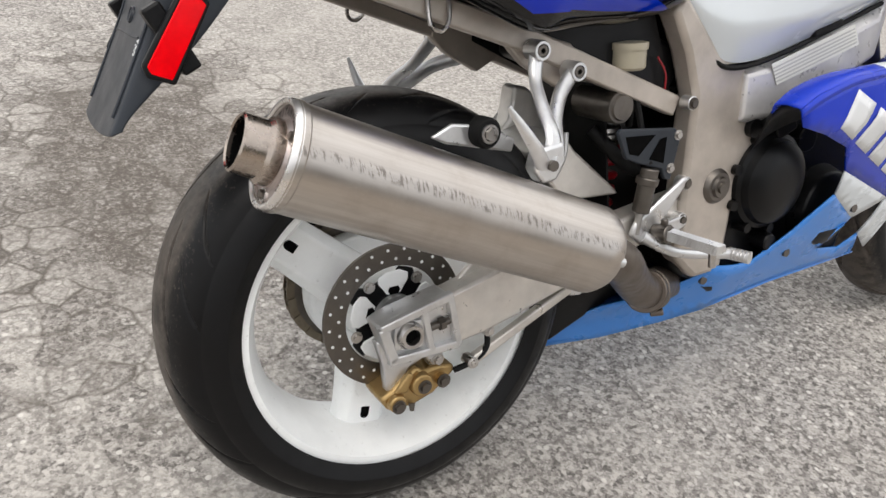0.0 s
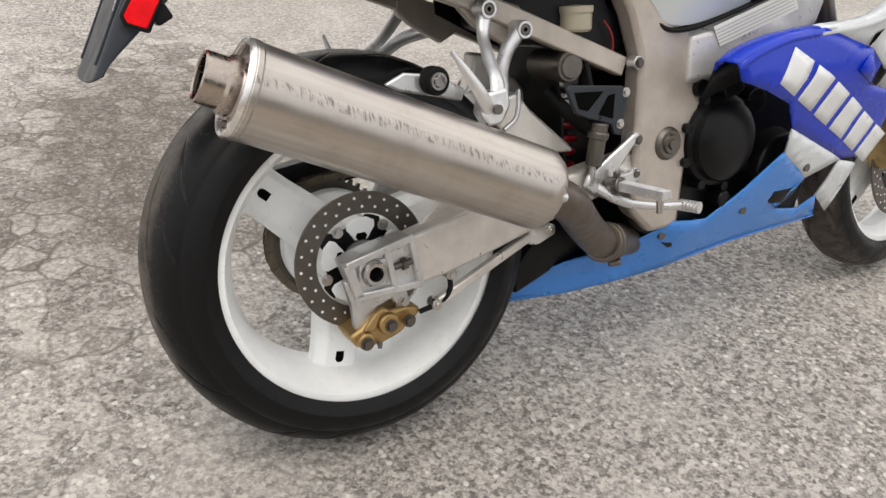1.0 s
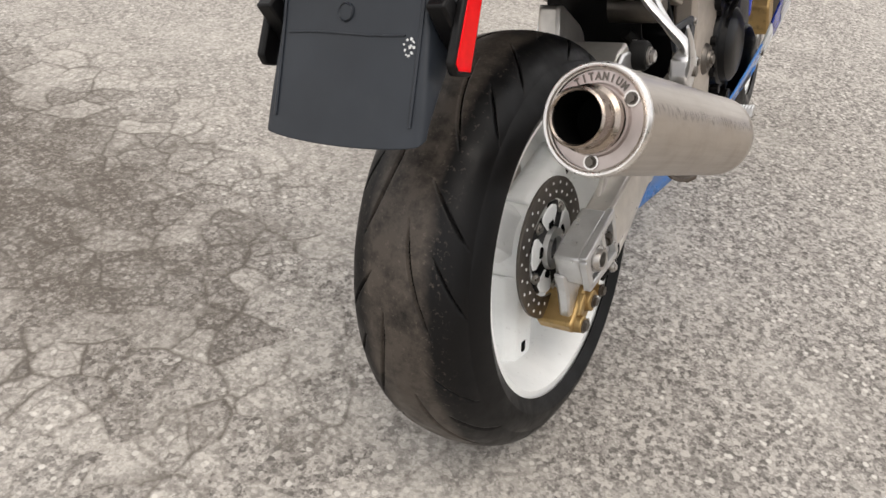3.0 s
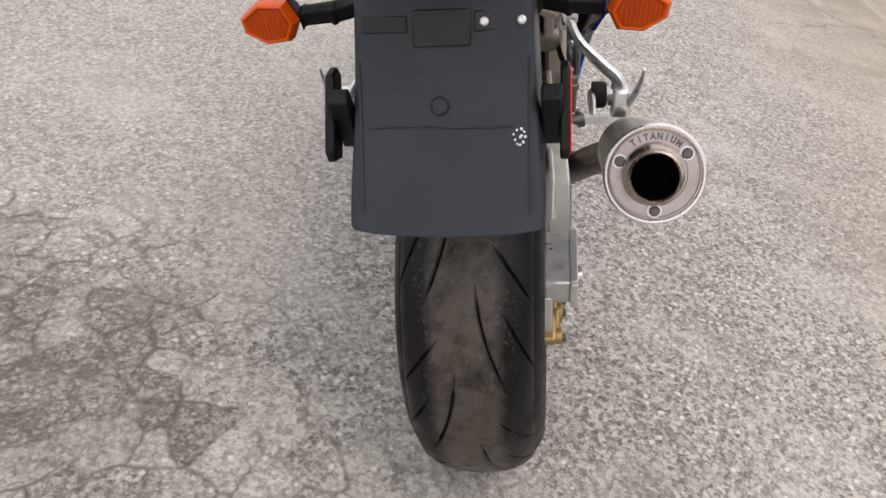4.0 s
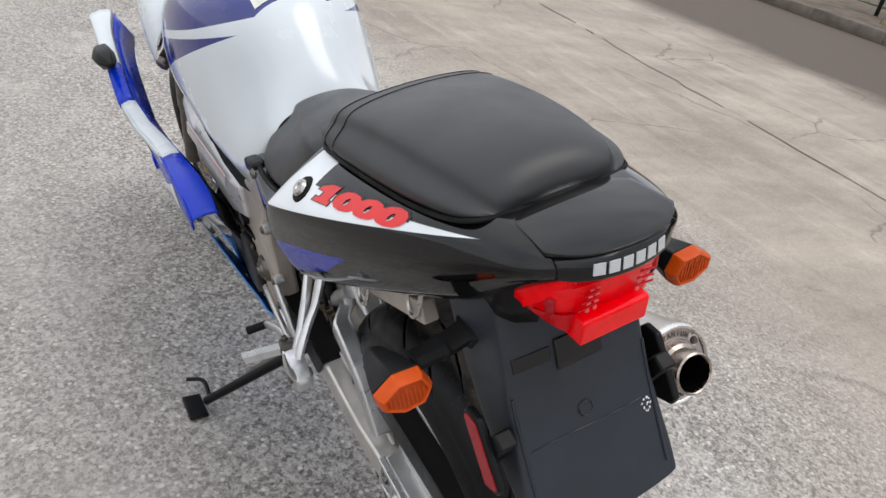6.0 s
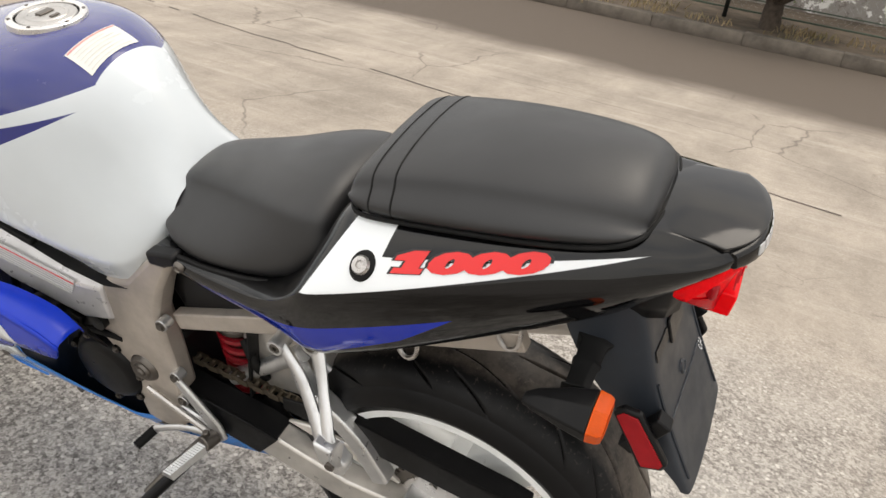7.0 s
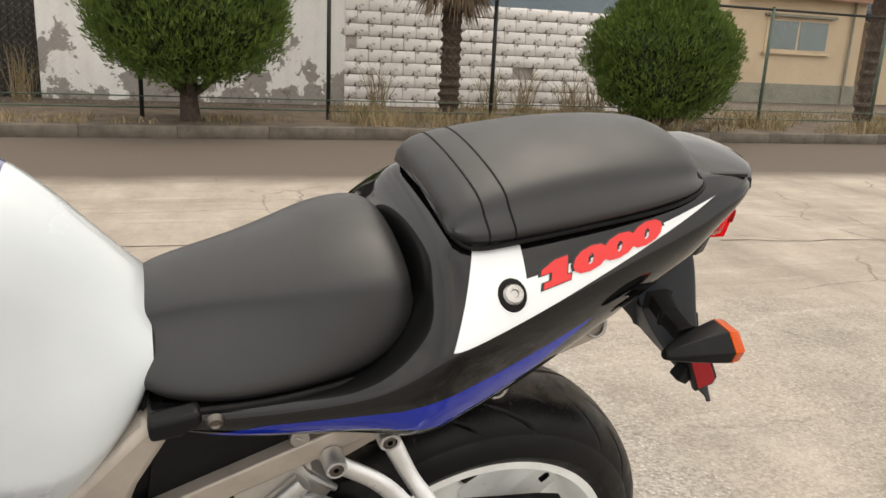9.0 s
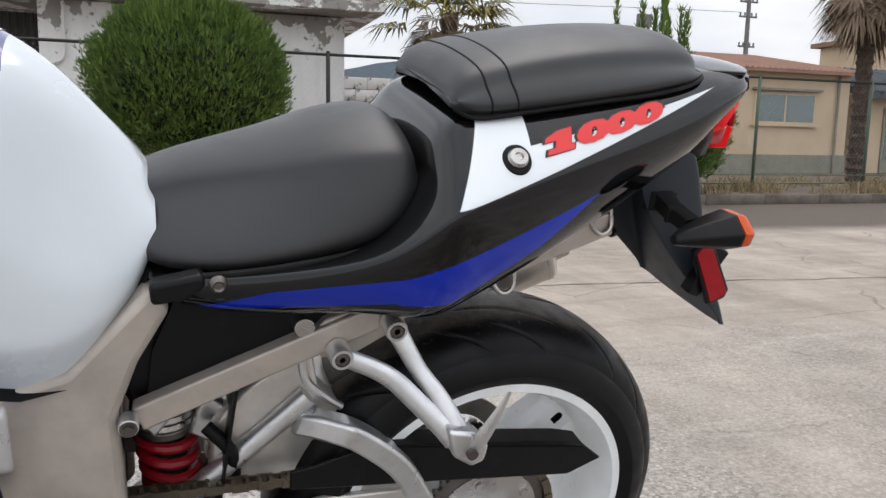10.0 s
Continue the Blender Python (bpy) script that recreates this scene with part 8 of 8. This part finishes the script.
def palm(x, y, zc, seed, lean=0.0, frond=0.9):
    rnd = random.Random(seed)
    ob = empty("fan_palm", Matrix.Translation((x, y, 0.08)))
    tagged(ob, "shaggy fan palm with brown hanging dead fronds", "tree", group="palms along the fence")
    bm = bmesh.new()
    rows, n = [], 60
    for k in range(n + 1):
        z = zc * k / n
        r = (0.125 if k % 3 else 0.150) * (1.1 - 0.12 * k / n)
        rows.append([(lean * z + r * (1 + rnd.uniform(-0.12, 0.12)) * math.cos(2 * math.pi * j / 14), r * (1 + rnd.uniform(-0.12, 0.12)) * math.sin(2 * math.pi * j / 14), z) for j in range(14)])
    loft(bm, rows)
    part("trunk", bm, "palm_bark", ob, "fibrous ringed trunk")
    for name, mat, count, e0, e1, L in (("crown", "palm_green", 34, -8, 75, frond), ("dead_skirt", "palm_dead", 46, -82, -25, frond * 0.8)):
        v, f = [], []
        for i in range(count):
            a, el = rnd.uniform(0, 6.283), radians(rnd.uniform(e0, e1))
            d = Vector((math.cos(a) * math.cos(el), math.sin(a) * math.cos(el), math.sin(el)))
            base = Vector((lean * zc, 0, zc + rnd.uniform(-0.2, 0.1)))
            hub = base + d * L * rnd.uniform(0.42, 0.6)
            side = d.cross(Vector((0, 0, 1))).normalized()
            n0 = len(v)
            v += [tuple(base - side * 0.008), tuple(base + side * 0.008), tuple(hub + side * 0.006), tuple(hub - side * 0.006)]
            f.append((n0, n0 + 1, n0 + 2, n0 + 3))
            nor = side.cross(d).normalized()
            for k in range(23):
                b = radians(-115 + 10 * k + rnd.uniform(-4, 4))
                dd = (d * math.cos(b) + side * math.sin(b) + nor * 0.18).normalized()
                ln = L * 0.52 * (0.75 + 0.25 * math.cos(b)) * rnd.uniform(0.85, 1.1)
                w = dd.cross(nor).normalized() * 0.021
                mid = hub + dd * ln * 0.6
                tip = hub + dd * ln + Vector((0, 0, -1)) * ln * rnd.uniform(0.15, 0.5)
                n1 = len(v)
                v += [tuple(hub), tuple(mid + w), tuple(tip), tuple(mid - w)]
                f.append((n1, n1 + 1, n1 + 2, n1 + 3))
        me = bpy.data.meshes.new(name)
        me.from_pydata(v, [], f)
        me.materials.append(M[mat])
        o = new(name, me)
        o.parent = ob
        tagged(o, "green and yellow fan fronds" if name == "crown" else "hanging dead brown fronds")


palm(9.8, -3.26, 2.55, 5, 0.01, 1.25)
palm(9.9, -11.1, 3.75, 6, 0.0, 1.5)


# peeling building and block wall
def peeling_building():
    ob = empty("peeling_building", Matrix.Translation((12, 0, 0)))
    tagged(ob, "low building with peeling white paint and flat concrete roof", "building")
    bm = bmesh.new()
    box(bm, (2.5, 0.15, 1.40), (5.0, 4.6, 2.80))
    part("wall", bm, "peeling_wall", ob, "white paint peeling off grey render", bevel=0.01)
    bm = bmesh.new()
    box(bm, (2.3, 0.6, 2.90), (6.0, 6.6, 0.16))
    box(bm, (2.3, -1.9, 3.10), (5.6, 1.6, 0.32))
    part("roof", bm, "peeling_wall", ob, "stained concrete roof slab", bevel=0.015)
    rnd = random.Random(2)
    for k in range(9):
        bm = bmesh.new()
        box(bm, (-0.55 + rnd.uniform(0, 0.2), 2.8 - 0.55 * k, 3.02 + rnd.uniform(-0.02, 0.02)), (0.5, 0.5, 0.03), (rnd.uniform(-3, 3), rnd.uniform(-4, 4), 0))
        part("broken_tile", bm, "roof_dark", ob)
    bm = tube(bmesh.new(), [(-0.05, 2.1, 2.8), (-0.06, 2.1, 2.2), (-0.06, 2.12, 1.95), (-0.06, 2.3, 1.86), (-0.06, 2.6, 1.86)], 0.025, 10)
    part("drain_pipe", bm, "peeling_wall", ob, "pale drain pipe")
    bm = bmesh.new()
    box(bm, (0.3, 4.6, 1.3), (0.2, 4.2, 2.6))
    gate = part("sheet_gate", bm, "dark_sheet", ob, "dark corrugated sheet gate")
    rib = mesh_of("rib", box(bmesh.new(), (0, 0, 0), (0.03, 0.05, 2.6)), M["dark_sheet"])
    for k in range(40):
        o = new("rib", rib)
        o.parent = gate
        o.matrix_basis = Matrix.Translation((0.19, 2.55 + 0.105 * k, 1.3))


peeling_building()


def house():
    ob = empty("beige_house", Matrix.Translation((18.2, -16.6, 0)))
    tagged(ob, "beige rendered house with rusty low roof", "house")
    bm = bmesh.new()
    box(bm, (2.0, -0.2, 1.52), (4.0, 5.0, 3.04))
    part("wall", bm, "house_wall", ob, "beige render", bevel=0.01)
    bm = bmesh.new()
    box(bm, (1.99, -0.2, 0.28), (4.05, 5.04, 0.56))
    part("base_course", bm, "house_base", ob)
    bm = bmesh.new()
    loft(bm, [[(-0.4, y, 2.98), (-0.4, y, 3.08), (4.6, y, 4.05), (4.6, y, 3.9)] for y in (2.45, -2.85)])
    roof = part("roof", bm, "roof_rust", ob, "rusty sheet roof")
    for k in range(26):
        bm = bmesh.new()
        y = 2.4 - 0.205 * k
        loft(bm, [[(-0.42, y - 0.04, 3.075), (-0.42, y + 0.04, 3.075), (-0.42, y, 3.125)], [(4.6, y - 0.04, 4.045), (4.6, y + 0.04, 4.045), (4.6, y, 4.095)]])
        part("roof_rib", bm, "roof_rust", roof)
    win = part("window", box(bmesh.new(), (-0.01, -0.25, 1.95), (0.06, 2.3, 0.95)), "house_wall", ob, "wide sliding window", bevel=0.01)
    for y in (-0.80, 0.30):
        part("pane", box(bmesh.new(), (-0.045, y, 1.95), (0.012, 1.02, 0.80)), "window_glass", win, "dim greenish glass")
    part("sill", box(bmesh.new(), (-0.07, -0.25, 1.44), (0.14, 2.45, 0.06)), "house_wall", win, bevel=0.005)
    part("lintel", box(bmesh.new(), (-0.10, -0.25, 2.50), (0.2, 2.5, 0.07)), "house_base", win, bevel=0.005)
    part("drain_pipe", cyl(bmesh.new(), (-0.08, -2.2, 0), (-0.08, -2.2, 3.0), 0.04, seg=12), "house_base", ob)
    ob = empty("tiled_annex", Matrix.Translation((18.4, -23.0, 0)))
    tagged(ob, "small beige annex with dark tiled roof and glazed door", "house")
    part("wall", box(bmesh.new(), (2, 0, 1.25), (4, 6.4, 2.5)), "house_wall", ob, bevel=0.01)
    bm = loft(bmesh.new(), [[(-0.6, y, 2.35), (-0.6, y, 2.5), (3, y, 3.6), (3, y, 3.4)] for y in (3.5, -3.5)])
    roof = part("roof", bm, "roof_dark", ob)
    for k in range(24):
        y = 3.4 - 0.29 * k
        part("roof_tile_row", cyl(bmesh.new(), (-0.62, y, 2.52), (3, y, 3.62), 0.06, seg=8), "roof_dark", roof)
    d = part("door", box(bmesh.new(), (-0.02, 1.4, 1.05), (0.08, 1.3, 2.1)), "house_base", ob, "glazed entrance door", bevel=0.01)
    part("pane", box(bmesh.new(), (-0.065, 1.4, 1.2), (0.012, 1.1, 1.5)), "window_glass", d)
    ob = empty("upper_house", Matrix.Translation((23.5, -30.4, 0)))
    tagged(ob, "pale two-storey house behind the beige one", "house")
    part("wall", box(bmesh.new(), (2, 0, 2.6), (4, 7, 5.2)), "house_wall", ob, bevel=0.01)
    part("roof", box(bmesh.new(), (2, 0, 5.3), (4.6, 7.6, 0.2)), "roof_rust", ob, bevel=0.01)


house()


def block_wall():
    ob = new("block_wall")
    tagged(ob, "white-painted concrete block wall with dark joints", "wall", kind="structure")
    bm = bmesh.new()
    box(bm, (12.10, -5.2, 0.925), (0.13, 6.16, 1.85))
    o = part("mortar_core", bm, "wall_joint", ob)
    rnd = random.Random(12)
    made = []
    for _ in range(6):
        b = bmesh.new()
        box(b, (0, 0, 0), (0.10, 0.394, 0.194))
        bmesh.ops.bevel(b, geom=b.edges[:], offset=0.008, segments=1, affect="EDGES")
        for v in b.verts:
            v.co += Vector((rnd.uniform(-0.003, 0.003), rnd.uniform(-0.004, 0.004), rnd.uniform(-0.004, 0.004)))
        made.append(mesh_of("block", b, M["block_paint"]))
    half = bmesh.new()
    box(half, (0, 0, 0), (0.10, 0.192, 0.194))
    half = mesh_of("block", half, M["block_paint"])
    for r in range(9):
        for c in range(16):
            odd = r % 2
            y = -2.335 - 0.405 * c - (-0.2025 if odd else 0)
            cut = odd and c == 0
            if cut:
                y = -2.234
            if y < -8.15 or rnd.random() < 0.008:
                continue
            o = new("block", half if cut else rnd.choice(made))
            o.parent = ob
            o.matrix_basis = pose(12.03 + rnd.uniform(-0.004, 0.004), y, 0.01 + 0.1025 + 0.205 * r, rnd.uniform(-0.4, 0.4), 0, rnd.uniform(-0.4, 0.4))


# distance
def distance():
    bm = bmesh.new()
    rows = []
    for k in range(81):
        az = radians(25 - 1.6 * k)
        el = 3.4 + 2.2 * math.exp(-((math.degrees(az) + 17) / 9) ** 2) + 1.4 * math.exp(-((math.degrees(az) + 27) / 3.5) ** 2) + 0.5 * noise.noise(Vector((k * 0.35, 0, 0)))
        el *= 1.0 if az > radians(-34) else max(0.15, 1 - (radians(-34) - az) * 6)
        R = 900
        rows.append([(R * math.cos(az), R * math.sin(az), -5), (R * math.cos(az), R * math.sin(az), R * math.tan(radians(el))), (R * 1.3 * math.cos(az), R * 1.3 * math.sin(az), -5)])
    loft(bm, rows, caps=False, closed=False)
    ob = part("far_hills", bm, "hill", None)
    tagged(ob, "far wooded hills with blue-grey haze painted into their colour", "backdrop", kind="structure")
    ob = empty("utility_pole", Matrix.Translation((40, -33, 0)))
    tagged(ob, "concrete utility pole with cross-arms and insulators", "utility pole")
    part("shaft", cyl(bmesh.new(), (0, 0, 0), (0, 0, 11.2), 0.19, 0.12, 14), "pole_grey", ob)
    for z, w in ((10.4, 1.6), (9.6, 1.3), (8.7, 1.3), (6.9, 1.2)):
        arm = part("cross_arm", box(bmesh.new(), (0, 0, z), (0.12, w, 0.1)), "pole_grey", ob)
        for y in (-w / 2.2, -w / 5, w / 5, w / 2.2):
            part("insulator", cyl(bmesh.new(), (0, y, z + 0.05), (0, y, z + 0.25), 0.05, seg=8), "pole_grey", arm)
    for k, (z, y) in enumerate(((10.65, -0.6), (10.65, 0.6), (9.85, -0.5), (8.95, 0.5))):
        ob = part("overhead_wire", tube(bmesh.new(), [(40, -33 + y, z), (39, -5 + y, z - 0.9), (38, 25 + y, z)], 0.014, 6, 10), "fence_black", None)
        tagged(ob, "thin black overhead wire", "cable", group="overhead wires")
    ob = part("roadside_lamp", cyl(bmesh.new(), (30, -19.5, 0), (30, -19.5, 6.35), 0.07, seg=10), "pole_grey", None)
    tagged(ob, "slim street lamp post with square head", "street lamp")
    part("lamp_head", box(bmesh.new(), (29.9, -19.2, 6.25), (0.2, 0.7, 0.55)), "pole_grey", ob, bevel=0.02)


distance()


# another motorcycle parked further along the yard
def other_bike():
    ob = empty("parked_motorcycle", Matrix.Translation((3.2, 7.5, 0)) @ pose(0, 0, 0, 0, -8, -56))
    tagged(ob, "dark blue motorcycle parked at the edge of the yard", "motorcycle")
    for y, nm in ((0.0, "rear_wheel"), (1.42, "front_wheel")):
        w = new(nm, bpy.data.meshes.get("far_tyre") or tyre_mesh(0.305, 0.07, 0.05, 0.22, 120, 24, []))
        w.data.name = "far_tyre"
        w.parent = ob
        w.matrix_basis = Matrix.Translation((0, y, 0.30))
        part("rim", lathe(bmesh.new(), [(0.215, 0.045), (0.225, 0.045), (0.205, 0.0), (0.225, -0.045), (0.215, -0.045), (0.195, 0.0)], 48), "dark_steel", w)
        part("disc", lathe(bmesh.new(), [(0.10, 0.05), (0.15, 0.05), (0.15, 0.055), (0.10, 0.055)], 40), "steel", w)
        bm = bmesh.new()
        for a in range(3):
            rot = Matrix.Rotation(radians(120 * a + 20), 4, "X")
            loft(bm, [[rot @ Vector(p) for p in ((0.02, r, -0.025), (0.02, r, 0.025), (-0.02, r, 0.025), (-0.02, r, -0.025))] for r in (0.02, 0.2)])
        part("wheel_spider", bm, "dark_steel", w)
    bm = plate(bmesh.new(), [(0.25, 0.30), (0.75, 0.22), (1.12, 0.36), (1.18, 0.75), (0.9, 0.95), (0.3, 0.85), (-0.3, 0.95), (-0.35, 0.88), (0.15, 0.65)], -0.16, 0.16)
    part("body", bm, "blue_paint", ob, "dark blue fairing", bevel=0.03)
    for s in BOTH:
        part("fork_leg", cyl(bmesh.new(), (s * 0.09, 1.42, 0.3), (s * 0.09, 1.15, 0.9), 0.026, seg=14), "dark_steel", ob)
    part("swingarm", box(bmesh.new(), (0.11, 0.22, 0.33), (0.03, 0.46, 0.05)), "dark_steel", ob, bevel=0.004)


other_bike()
block_wall()
